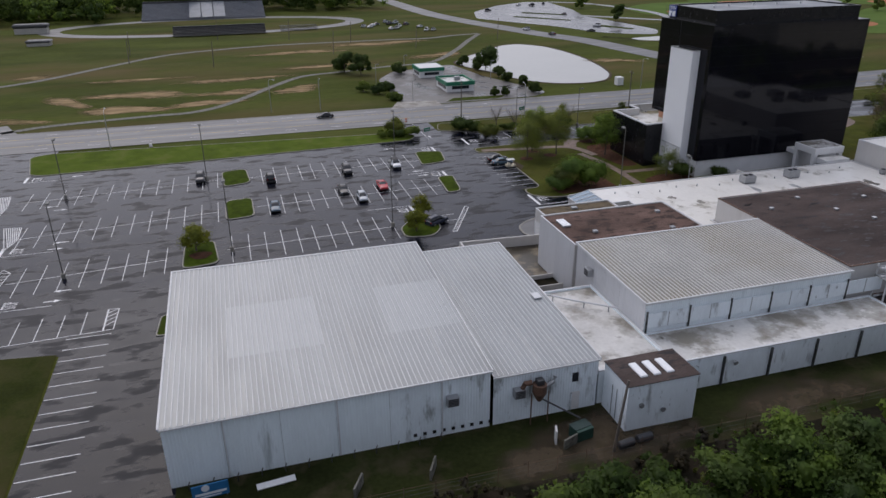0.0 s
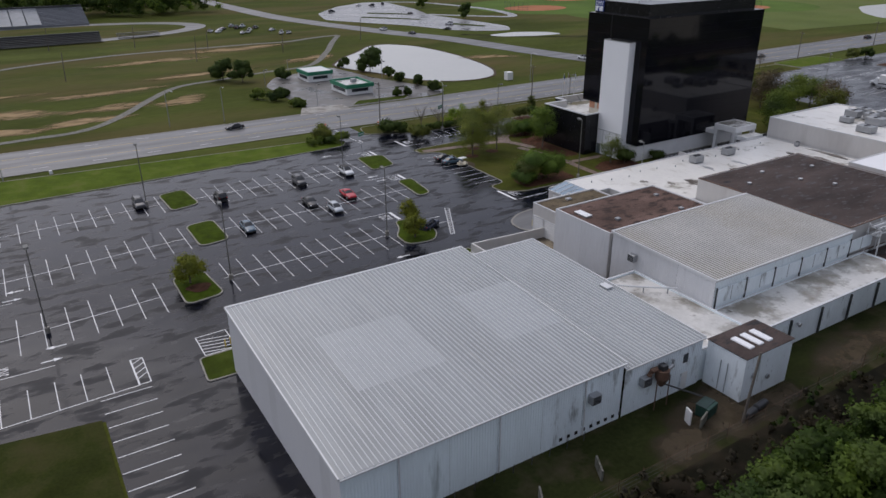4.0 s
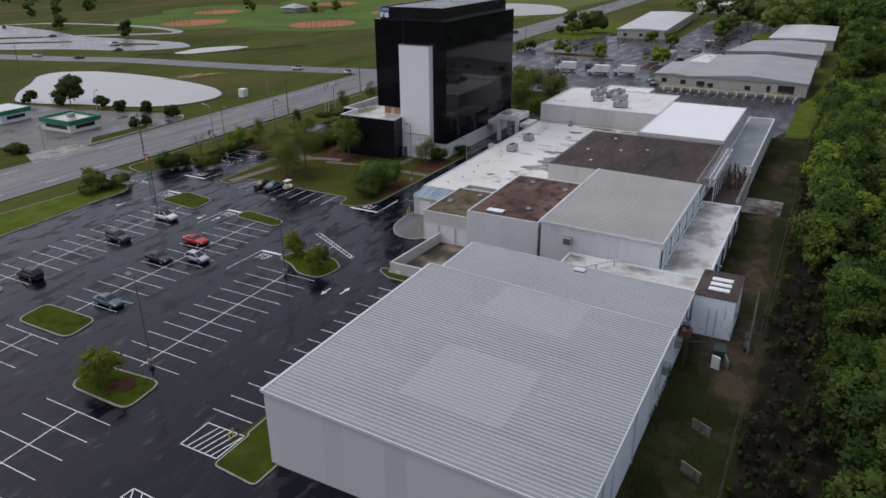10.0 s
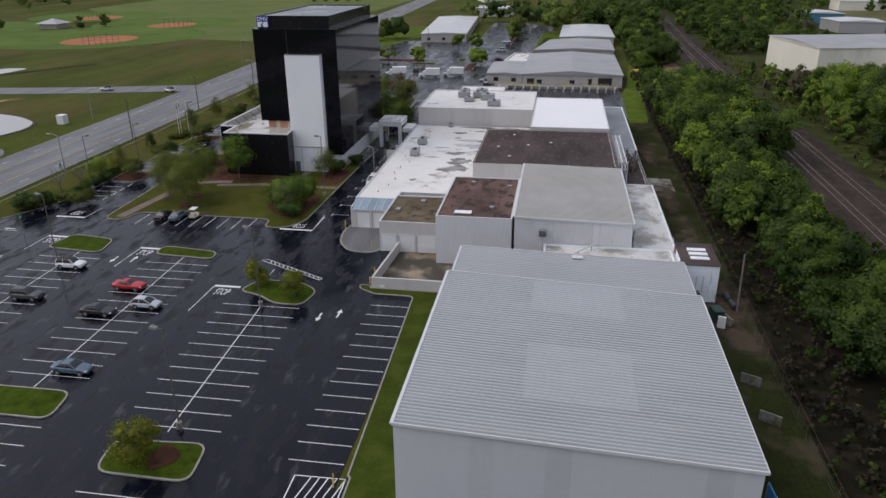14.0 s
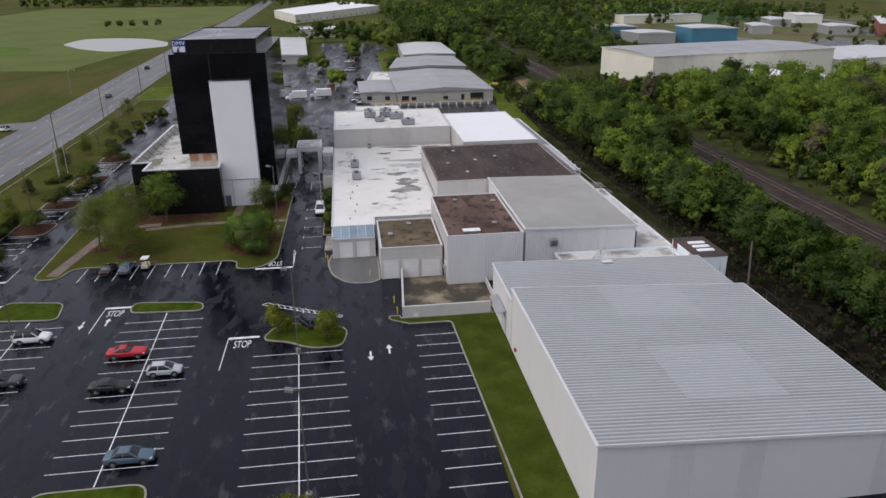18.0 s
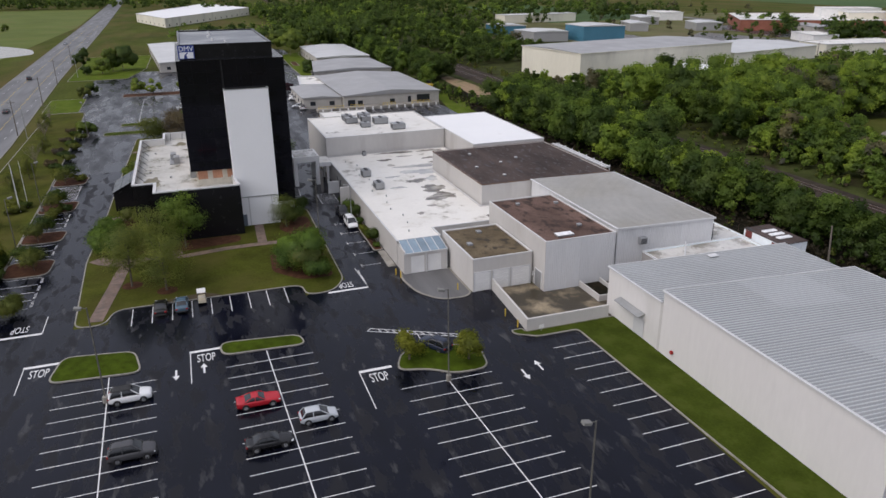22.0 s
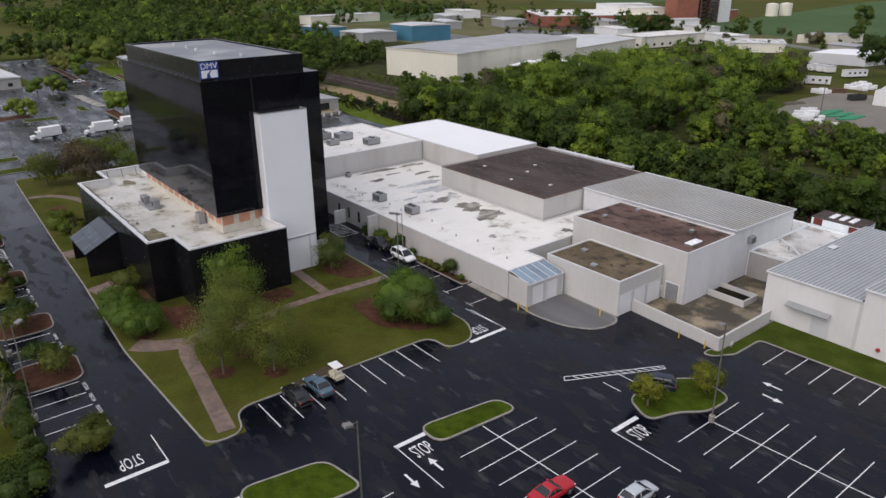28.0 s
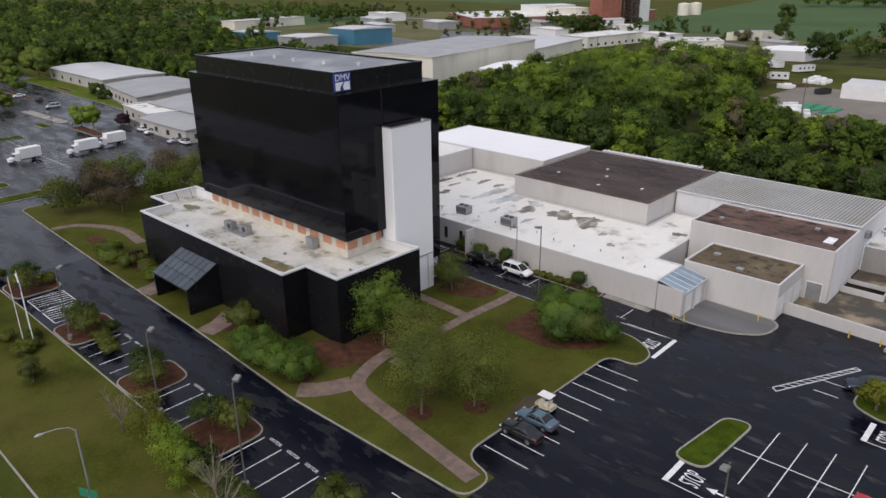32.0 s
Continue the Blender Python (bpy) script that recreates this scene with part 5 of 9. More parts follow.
for k, row in enumerate([(-50, 246, 15, 3.0, -55, 9), (-31, 229, 15, 4.5, -8, 12), (-8, 231, 15, 3.0, 6, 9), (-30, 251, 20, 5.0, -8, 9), (0, 246, 16, 4.0, 5, 6), (21, 245, 11, 4.5, 35, 9),
                         (2, 270, 26, 3.0, 4, 5), (-30, 280, 24, 2.0, 0, 4), (38, 288, 26, 2.5, 6, 7), (30, 328, 30, 4.0, 4, 7), (-70, 297, 9, 4.0, 10, 5), (85, 300, 16, 5.0, 20, 6),
                         (70, 345, 30, 5.0, 5, 8), (-58, 222, 12, 2.5, -20, 4), (150, 262, 16, 4.0, -20, 5)]):
    bare_patch(k + 1, *row)

M_FARFIELD = mat("bright_sports_turf", (0.102, 0.132, 0.028), 0.95, 0.18, 0.02, 0.5, 0.1, spec=0.15, stain=(0.115, 0.125, 0.035), stain_at=0.58, stain_scale=0.02)
structure("sports_turf", sheet([(330, 246), (430, 236), (700, 226), (1080, 238), (1090, 520), (560, 500), (340, 300)], 0.0), M_FARFIELD, "bright green sports turf beyond the pond", "field")
# railway
M_TRACKBED = mat("oily_brown_ballast", (0.046, 0.032, 0.025), 0.95, 0.3, 0.6, 6.0, 0.5, spec=0.2)


def track(name, pts, label):
    t = thing(name, label, "railway track", at=(pts[0][0], pts[0][1], 0), kind="structure")
    for off in (-0.75, 0.75):
        part("rail", strip_along([(x, y + off) for x, y in pts], 0.06, 0.06, 0.55), M_RAIL, t, "worn steel rail", world_space=True)
        part("rail_web", strip_along([(x, y + off) for x, y in pts], 0.1, 0.1, 0.46), M_RUST, t, "rusty rail foot", world_space=True)
    part("track_bed", strip_along(pts, 1.75, 1.75, 0.315), M_TRACKBED, t, "dark oily ballast between the rails", world_space=True)
    o = t.location
    me = mesh_of("sleeper", cubes([(-0.13, -1.3, 0.24, 0.13, 1.3, 0.42)]), M_SLEEPER)
    for i in range(290):
        x = 60 + i * 0.72
        y = float(np.interp(x, [p[0] for p in pts], [p[1] for p in pts]))
        part("sleeper", me, M_SLEEPER, t, at=(x - o.x, y - o.y, 0))
    far = [(x - 0.13, float(np.interp(x, [p[0] for p in pts], [p[1] for p in pts])) - 1.3, 0.24, x + 0.13, float(np.interp(x, [p[0] for p in pts], [p[1] for p in pts])) + 1.3, 0.42) for x in np.arange(269.5, 520, 0.72)]
    tagged(part("far_sleepers", cubes(far), M_SLEEPER, t, "far dark sleepers", world_space=True), kind="stuff")


T1 = [(-200, 24), (60, 20.2), (125, 19.4), (185, 18.8), (300, 16.2), (384, 13.4), (534, 8.5), (700, 4), (1400, -10)]
T2 = [(-200, 18), (60, 14.4), (125, 13.6), (185, 12.8), (300, 10.2), (384, 7.4), (534, 2.5), (700, -2), (1400, -16)]
v, f = [], []
for x, y in T1:
    y -= 3.2
    v += [(x, y - 7.6, -0.02), (x, y - 5.4, 0.3), (x, y + 5.4, 0.3), (x, y + 7.6, -0.02)]
for i in range(len(T1) - 1):
    f += [(4 * i + j, 4 * i + 4 + j, 4 * i + 5 + j, 4 * i + 1 + j) for j in range(3)]
structure("railway_bed", (v, f), M_BALLAST, "grey-brown ballast bed of the railway", "railway bed")
track("railway_track", T1, "railway track with timber sleepers and worn rails")
track("railway_track", T2, "railway track with timber sleepers and worn rails")
structure("embankment", sheet(rounded([(184, 35.5), (206, 27), (240, 25), (268, 26), (262, 32), (240, 33.5), (212, 36), (196, 39)], 3), 0.01), mat("tan_clay_bank", (0.27, 0.185, 0.105), 0.95, 0.3, 0.2, 3.0, 0.3, stain=(0.10, 0.10, 0.03), stain_at=0.56, stain_scale=0.2), "bare tan earth bank beside the railway", "ground patch")
structure("grass_lane", sheet(rounded([(146.5, 54.8), (147.5, 49.4), (185, 47.2), (196, 43.8), (207, 39.6), (238, 41.8), (262, 40), (262, 46), (207, 51), (190, 54)], 1.5), 0.02), M_VERGE, "bright green grass lane behind the plant", "grass")


def block(name, label, category, corners, h, wall, roof, rise=0.0, bays=0, trim=None, doors=0):
    """A far building on a four-corner plan (counter-clockwise), with a shallow ridge if rise is given."""
    t = thing(name, label, category, at=(corners[0][0], corners[0][1], 0))
    shell(t, corners, 0, h, 0.3, wall)
    c = offset(corners, -0.4)
    if rise:
        m0 = ((c[0][0] + c[3][0]) / 2, (c[0][1] + c[3][1]) / 2)
        m1 = ((c[1][0] + c[2][0]) / 2, (c[1][1] + c[2][1]) / 2)
        v = [(*c[0], h), (*c[1], h), (*c[2], h), (*c[3], h), (*m0, h + rise), (*m1, h + rise)]
        part("roof", (v, [(0, 1, 5, 4), (2, 3, 4, 5), (0, 4, 3), (1, 2, 5)]), roof, t, "low-pitched metal roof", world_space=True)
        part("soffit", ([(x, y, h - 0.25) for x, y in c], [(3, 2, 1, 0)]), wall, t, world_space=True)
        part("eaves_trim", ring(c, offset(corners, -0.1), h - 0.3, h), trim or roof, t, world_space=True)
    else:
        part("roof", prism(offset(corners, 0.3), h - 0.5, h - 0.25), roof, t, "flat roof", world_space=True)
        part("coping", ring(c, offset(corners, 0.3), h - 0.15, h + 0.1), trim or M_TRIM, t, world_space=True)
    if bays:
        for i in range(4):
            a, b = Vector(corners[i]), Vector(corners[(i + 1) % 4])
            L = (b - a).length
            n = max(1, int(L / bays))
            d = (b - a) / L
            nr = Vector((d.y, -d.x))
            for j in range(n):
                s = a + d * ((j + 0.5) * L / n - 0.9) + nr * 0.01
                e = s + d * 1.8
                wn_ = part("window", prism([tuple(s), tuple(s + nr * 0.06), tuple(e + nr * 0.06), tuple(e)][::-1], 1.1, 2.5), M_WINDOW, t, "dark window", world_space=True)
    return t


block("office_building", "wide low beige office with grey pitched metal roof", "building", [(203, 53), (257, 53), (257, 88), (203, 88)], 4.5, M_BEIGEBRICK, M_GREYROOF, rise=1.3, bays=9)
block("office_wing", "low grey-roofed wing of the beige office", "building", [(205.5, 88.3), (236, 88.3), (236, 101.4), (207.5, 101.4)], 3.9, M_BEIGEBRICK, M_GREYROOF, rise=0.5, bays=6)
block("office_building", "beige office with grey flat-pitched roof", "building", [(271, 52), (311, 52), (309, 80.4), (269, 86.6)], 4.8, M_BEIGEBRICK, M_GREYROOF, rise=0.8, bays=5)
block("office_building", "low building with pale metal roof", "building", [(323.2, 48.8), (388.6, 48.6), (385, 74.4), (323, 75.8)], 4.8, M_BEIGEBRICK, M_LIGHTROOF, rise=0.6, bays=10)
block("office_building", "low brick office with white flat roof", "building", [(336, 126), (444, 132), (442, 158), (333.5, 150)], 4.6, M_BEIGEBRICK, M_LIGHTROOF, rise=0.6, bays=7)
block("office_building", "small beige entrance block with white roof", "building", [(236.4, 88.0), (259, 84.2), (262, 94.6), (238, 97.4)], 4.2, M_BEIGEBRICK, M_TPO, bays=5)
block("retail_building", "large white-roofed store far along the highway", "building", [(657, 150), (835, 62), (985, 105), (760, 178)], 8.0, M_CREAMWALL, M_TPO_NEW, bays=14)
block("retail_building", "white-roofed beige store along the highway", "building", [(500, 112), (530, 112), (530, 140), (500, 140)], 6.0, M_BEIGEBRICK, M_LIGHTROOF, bays=12)
block("cream_warehouse", "huge cream metal warehouse with grey roof", "warehouse", [(226, -18), (240, -107), (283, -100), (268, -11)], 12.0, M_CREAMWALL, M_GREYROOF, rise=0.8, trim=M_CREAMWALL)
block("cream_warehouse", "lower cream warehouse with pale roof", "warehouse", [(243, -112), (256, -176), (300, -168), (287, -104)], 6.6, M_CREAMWALL, M_LIGHTROOF, rise=1.0, trim=M_CREAMWALL)
block("white_shed", "low white shed with bright metal roof", "shed", [(223, -44), (196, -50), (204, -82), (229, -76)], 5.2, M_WHITEPAINT, M_TPO_NEW, rise=0.8)
block("blue_barn", "open blue metal barn with white roof", "barn", [(413, -113), (388, -113), (381, -140), (406, -142)], 10.0, M_BLUEWALL, M_LIGHTROOF, rise=1.0)
block("metal_shed", "blue-grey metal shed with roller doors", "shed", [(425, -80), (401, -83), (396, -106), (420, -109)], 6.5, M_GREYROOF, M_LIGHTROOF, rise=0.8)
block("metal_shed", "small pale blue metal shed", "shed", [(486, -84), (463, -85), (457, -104), (480, -104)], 6.5, M_BLUEWALL, M_LIGHTROOF, rise=0.8)
block("long_shed", "long cream shed with flat roof", "shed", [(592, -138), (573, -139), (576, -213), (595, -213)], 7.0, M_CREAMWALL, M_LIGHTROOF)
block("brick_factory", "wide red-brick factory with white roof", "factory", [(420, -268), (362, -352), (440, -406), (498, -322)], 8.0, M_BRICK, M_TPO)
block("brick_factory", "tall red-brick factory tower", "factory", [(353.6, -356), (346.4, -376), (362, -382), (369, -362)], 31.0, M_BRICK, M_TPO)
block("silo_block", "tall white silo block beside the brick factory", "silo", [(345.2, -402.6), (343, -419), (356, -422), (358, -405)], 27.0, M_WHITEPAINT, M_TPO)
block("brick_factory", "low red-brick annex of the factory", "factory", [(349, -421), (347, -438), (362, -441), (364, -424)], 9.0, M_BRICK, M_TPO)
block("brick_factory", "cream upper storeys above the brick factory", "factory", [(392, -345), (376, -372), (398, -386), (414, -358)], 12.5, M_CREAMWALL, M_TPO, bays=7)
block("brick_factory", "white stepped hall above the brick factory", "factory", [(425, -352), (401, -388), (424, -402), (448, -368)], 14.0, M_WHITEPAINT, M_TPO)
block("white_shed", "low white shed at the foot of the brick tower", "shed", [(345, -344), (335, -362), (344, -367), (354, -349)], 5.0, M_WHITEPAINT, M_LIGHTROOF, rise=1.0)
t = thing("steel_tower", "dark rusty open steel process tower between brick and white blocks", "steel tower", at=(347, -390, 0))
for px_, py_ in ((345.6, -378.6), (344.4, -389.6), (343.6, -400.4), (357, -383), (356, -404)):
    part("column", cubes([(px_ - 0.5, py_ - 0.5, 0, px_ + 0.5, py_ + 0.5, 30)]), M_RUST, t, world_space=True)
for k in range(9):
    z = 3.0 + 3.2 * k
    part("deck", prism([(345.4, -378), (343.4, -401), (356.6, -405), (358, -382)], z, z + 0.5), M_DARKMETAL, t, world_space=True)
    part("brace", tube([(345.6, -378.6, z), (344.4, -389.6, z + 3.2), (343.6, -400.4, z)], 0.3, 4), M_RUST, t, world_space=True)
for k in range(3):
    part("vessel", tube([(351, -383.5 - 6.5 * k, 1), (351, -383.5 - 6.5 * k, 26 - 3 * k)], 2.2, 10), M_RUST, t, "dark rusty vessel", world_space=True)
block("cream_warehouse", "white office block beside the warehouse", "building", [(258, -185), (251, -238), (275, -240), (280, -188)], 6.5, M_CREAMWALL, M_TPO, bays=6)
block("town_building", "low building with a stained pale flat roof", "building", [(221, -201), (191, -222), (205, -245), (235, -224)], 5.0, M_CREAMWALL, M_WETROOF)
block("yard_building", "long grey metal building with a white roof beside the storage yard", "building", [(162, -189.6), (137.4, -193.4), (133, -222), (158, -218)][::-1], 5.0, M_WALLGREY, M_TPO_NEW, rise=0.6)
block("yard_building", "beige shed with a grey metal roof beyond the yard", "shed", [(214, -282), (196, -294), (189, -313), (208, -304)][::-1], 5.0, M_CREAMWALL, M_GREYROOF, rise=0.8)
block("yard_building", "white metal garage with roller doors at the yard", "garage", [(92, -92), (78, -92), (78, -108), (92, -108)][::-1], 5.0, M_WHITEPAINT, M_LIGHTROOF, rise=1.2)
t = thing("loading_dock", "pale concrete loading dock with yellow guard rails", "loading dock", at=(199, 54, 0))
part("dock_slab", cubes([(198.6, 54.4, 0, 202.6, 98, 0.95)]), M_CONC, t, world_space=True, bevel=0.04)
for i in range(15):
    part("dock_pier", cubes([(198.1, 55.4 + 2.9 * i, 0, 198.58, 55.9 + 2.9 * i, 0.9)]), M_WHITEPAINT, t, world_space=True)
for y0, y1 in ((58.0, 64.5), (70.5, 75.0), (82.0, 86.5), (89.0, 97.6)):
    for z in (1.4, 1.95):
        part("guard_rail", tube([(198.9, y0, z), (198.9, y1, z)], 0.06, 6), M_YELLOW, t, "yellow guard rail", world_space=True)
    for k in range(4):
        yy = y0 + (y1 - y0) * k / 3
        part("guard_post", tube([(198.9, yy, 0.95), (198.9, yy, 2.0)], 0.06, 6), M_YELLOW, t, "yellow post", world_space=True)
for y0, y1, z1 in ((56.6, 61.4, 3.4), (63.6, 64.8, 3.0), (84.0, 86.6, 2.9)):
    part("dock_door", cubes([(202.86, y0, 0.95, 202.96, y1, z1)]), M_WINDOW, t, "dark doorway", world_space=True)
t = thing("wheel_loader", "small yellow wheel loader parked on the grass", "loader", at=(238, 45.2, 0), turn=15)
part("body", cubes([(-2.2, -0.8, 0.7, 0.6, 0.8, 1.7)]), M_YELLOW, t, bevel=0.1)
part("cab", cubes([(-0.6, -0.65, 1.7, 0.5, 0.65, 2.9)]), M_WINDOW, t, "glazed cab", bevel=0.06)
part("arm", tube([(0.5, 0, 1.4), (1.6, 0, 1.5), (2.6, 0, 0.6)], 0.14, 6), M_YELLOW, t)
part("bucket", cubes([(2.4, -1.0, 0.1, 3.2, 1.0, 0.8)]), M_YELLOW, t, bevel=0.1)
for wx in (-1.5, 0.4):
    for sy in (-0.95, 0.95):
        part("wheel", tube([(wx, sy - 0.2, 0.6), (wx, sy + 0.2, 0.6)], 0.6, 12), M_DARKMETAL, t)
bay_column("bays_26", 192.6, 56.0, 14, 5.0, 2.9, label="white bay lines before the loading dock")
structure("storage_yard", sheet(rounded([(106, -46), (114, -84), (112, -112), (60, -112), (44, -60), (60, -40), (84, -38)], 6.0), 0.0), M_YARD, "bare grey earth storage yard", "yard")
structure("yard_grass", sheet(rounded([(150, -150), (160, -188), (40, -188), (30, -30), (100, -30), (121, -44), (124, -110)], 5.0), -0.004), M_FIELD, "mown grass round the storage yard", "grass")
# wrapped stacks and pipes in the yard
M_WRAP = mat("white_wrap", (0.70, 0.71, 0.72), 0.45, 0.08, 0.5, 4.0, 0.05, rnd=0.12)
M_GREENPIPE = mat("green_pipe", (0.03, 0.22, 0.11), 0.5, 0.12, 0.5, 4.0, 0.0)
rng = np.random.default_rng(3)
stacks = [(98.4 - 1.9 * (i % 3) + 0.5 * (i // 3), -50.6 + 1.2 * (i % 3) - 3.1 * (i // 3)) for i in range(15)] + [(93.4, -49.0), (91.6, -53.6), (88.6, -44.6), (85.6, -43.6), (82.4, -43.0), (79, -42)]
stacks += [(116.6 - 1.6 * (i % 3), -101.4 - 3.0 * (i // 3)) for i in range(6)] + [(113 - 2.1 * (i % 4), -120.5 - 4.2 * (i // 4)) for i in range(14)]
for i, (x, y) in enumerate(stacks):
    t = thing("wrapped_stack", "white plastic-wrapped stack of goods on bare earth", "pallet stack", at=(x, y, 0), turn=float(rng.choice([20, 25, 110])), group="yard stacks")
    part("wrapped_block", cubes([(-1.4, -0.9, 0.12, 1.4, 0.9, 1.3 + 0.5 * (i % 2))]), M_WRAP, t, bevel=0.12)
    part("pallet", cubes([(-1.4, -0.9, 0, 1.4, 0.9, 0.11)]), M_WOOD, t, "wooden pallet")
for i in range(10):
    t = thing("pipe_stack", "stack of green pipes on the yard", "pipes", at=(95.6 - 4.4 * (i % 3), -70.5 + 2.4 * (i % 3) + 3.2 * (i // 3), 0), turn=62, group="pipe stacks")
    for j in range(5):
        part("pipe", tube([(-3, j * 0.42 - 0.8, 0.2), (3, j * 0.42 - 0.8, 0.2)], 0.2, 8), M_GREENPIPE, t)

# site trailers and white storage boxes in the yard
for k, (x, y, a, L) in enumerate(((126, -122, 25, 10.0), (125, -153.6, 62, 10.5), (146, -160.6, 60, 4.2), (141.6, -159.8, 60, 4.2), (138, -159.4, 60, 4.2))):
    t = thing("site_trailer" if L > 5 else "storage_box", "long white site trailer with small windows" if L > 5 else "small white storage box with a pitched top", "trailer" if L > 5 else "container", at=(x, y, 0), turn=a, group="yard trailers")
    part("body", cubes([(-L / 2, -1.4, 0.6, L / 2, 1.4, 3.2)]), M_WHITEPAINT, t, bevel=0.06)
    part("roof", cubes([(-L / 2 - 0.1, -1.5, 3.2, L / 2 + 0.1, 1.5, 3.32)]), M_LIGHTROOF, t)
    for j in range(int(L / 2.6) if L > 5 else 0):
        x0 = -L / 2 + 1.0 + j * 2.4
        part("window", cubes([(x0, -1.44, 1.7, x0 + 0.9, -1.4, 2.5)]), M_WINDOW, t)
        part("window", cubes([(x0, 1.4, 1.7, x0 + 0.9, 1.44, 2.5)]), M_WINDOW, t)
    for wx in (-L * 0.25, L * 0.25):
        part("wheel", tube([(wx, -1.2, 0.4), (wx, 1.2, 0.4)], 0.4, 10), M_DARKMETAL, t)
t = thing("timber_pile", "long pile of brown timber beside the wood", "timber pile", at=(110.4, -74, 0), turn=70)
for j in range(9):
    part("beam", cubes([(-4 + 0.3 * (j % 3), -1.2 + 0.5 * (j % 5), 0.35 * (j // 5), 4, -0.8 + 0.5 * (j % 5), 0.32 + 0.35 * (j // 5))]), M_WOOD, t)

t = thing("skip", "dark open-topped steel skip on the yard", "skip", at=(99.8, -97.2, 0), turn=64)
part("body", joined(cubes([(-3, -1.2, 0.2, 3, 1.2, 0.35), (-3, -1.25, 0.35, 3, -1.15, 2.0), (-3, 1.15, 0.35, 3, 1.25, 2.0), (-3.05, -1.15, 0.35, -2.95, 1.15, 2.0), (2.95, -1.15, 0.35, 3.05, 1.15, 2.0)])), M_DARKMETAL, t)
for k in range(5):
    part("rib", cubes([(-2.6 + 1.3 * k, 1.25, 0.3, -2.45 + 1.3 * k, 1.36, 1.95)]), M_DARKMETAL, t)
t = thing("pallet_pile", "red-brown pile of pallets and scrap beside the wrapped goods", "scrap pile", at=(110.8, -109.4, 0), turn=30)
for k in range(12):
    part("pallet", cubes([(-2 + 1.5 * (k % 4), -0.6, 0.02 + 0.55 * (k // 4), -0.7 + 1.5 * (k % 4), 0.6, 0.5 + 0.55 * (k // 4))]), M_RUST, t)

# chain-link fence along the back, utility poles, goal posts
t = thing("chain_link_fence", "thin weathered chain-link fence along the back grass", "fence", at=(-20, 48.8, 0))
for i in range(75):
    x = -20 + i * 3.0
    part("post", tube([(x, 48.8, 0), (x, 48.8, 1.9)], 0.025, 6), M_RUST, t, world_space=True)
part("top_rail", tube([(-20, 48.8, 1.88), (202, 47.0, 1.88)], 0.014, 6), M_RUST, t, world_space=True)
part("wire_mesh", cubes([(-20, 48.79, z, 202, 48.81, z + 0.004) for z in (0.3, 0.8, 1.3)]), M_DARKMETAL, t, "thin wire strands", world_space=True)


def utility_pole(x, y, h, label, lean=0.0, arm=True):
    t = thing("utility_pole", label, "utility pole", at=(x, y, 0), group="utility poles")
    part("pole", tube([(0, 0, 0), (lean, 0, h * 0.5), (lean * 2.2, 0, h)], [0.17, 0.14, 0.11], 8), M_WOOD, t)
    if arm:
        part("crossarm", cubes([(-0.06 + lean * 2, -1.1, h - 0.8, 0.06 + lean * 2, 1.1, h - 0.68)]), M_WOOD, t)
        for y_ in (-0.9, 0.0, 0.9):
            part("insulator", tube([(lean * 2, y_, h - 0.68), (lean * 2, y_, h - 0.45)], 0.05, 6), M_GREYMETAL, t)
    return t


utility_pole(31.5, 49.6, 8.2, "leaning weathered pole stump by the shed", 0.35, arm=False)
for x, y in ((60, 187), (112, 186.5), (150, 186.8), (196, 188), (250, 189), (310, 192), (380, 194)):
    utility_pole(x, y, 10.5, "weathered roadside utility pole")
for x, y in ((-39, 320), (-41, 345), (-6, 300), (44, 318), (82, 322), (128, 340), (30, 372), (-4, 385), (57, 350)):
    utility_pole(x, y, 10.0, "thin dark pole standing in the field", 0.2, arm=False)
for x, y in ((470, -60), (360, 30), (300, 40), (230, -150), (140, -120), (95, -60), (180, -230), (260, 36), (420, 60)):
    utility_pole(x, y, 11.0, "weathered wooden utility pole beside the tracks")


# town and fields far to the south-east
structure("crop_field_1", sheet([(150, -300), (330, -330), (420, -900), (60, -900)], -0.01), M_CROP, "flat green crop field", "field")
structure("crop_field_2", sheet([(620, -640), (1500, -700), (1500, -1500), (600, -1500)], -0.01), M_CROP, "distant green crop field", "field")
structure("crop_field_3", sheet([(560, -180), (900, -220), (900, -320), (580, -330)], -0.01), M_CROP, "green field beyond the sheds", "field")
M_TOWNGRASS = mat("pale_rough_grass", (0.105, 0.112, 0.045), 0.95, 0.3, 0.02, 0.5, 0.1, spec=0.05, stain=(0.15, 0.13, 0.075), stain_at=0.56, stain_scale=0.012, stain_soft=0.12)
structure("town_grass", sheet([(292, -112), (560, -96), (640, -200), (620, -440), (150, -440), (165, -240), (252, -250), (262, -190), (306, -168)], -0.012), M_TOWNGRASS, "pale rough grass between the town buildings", "grass")
structure("town_lot_2", sheet([(300, -186), (372, -176), (420, -232), (330, -246), (296, -238)], -0.002), M_KIOSKLOT, "pale worn asphalt lot beyond the cream warehouse", "car park")
structure("town_lot_3", sheet([(362, -118), (470, -112), (476, -150), (420, -172), (360, -160)], -0.002), M_KIOSKLOT, "pale worn yard round the blue barn", "car park")
structure("town_road", strip_along(smooth([(140, -230), (260, -290), (360, -350), (520, -330), (760, -360)]), 5, 5, 0.0), M_ROAD, "grey town road", "road")
structure("town_lot", sheet([(360, -250), (470, -270), (450, -390), (330, -370)], -0.005), M_OLD_ASPHALT, "grey asphalt lot in the town", "car park")
rng = np.random.default_rng(17)
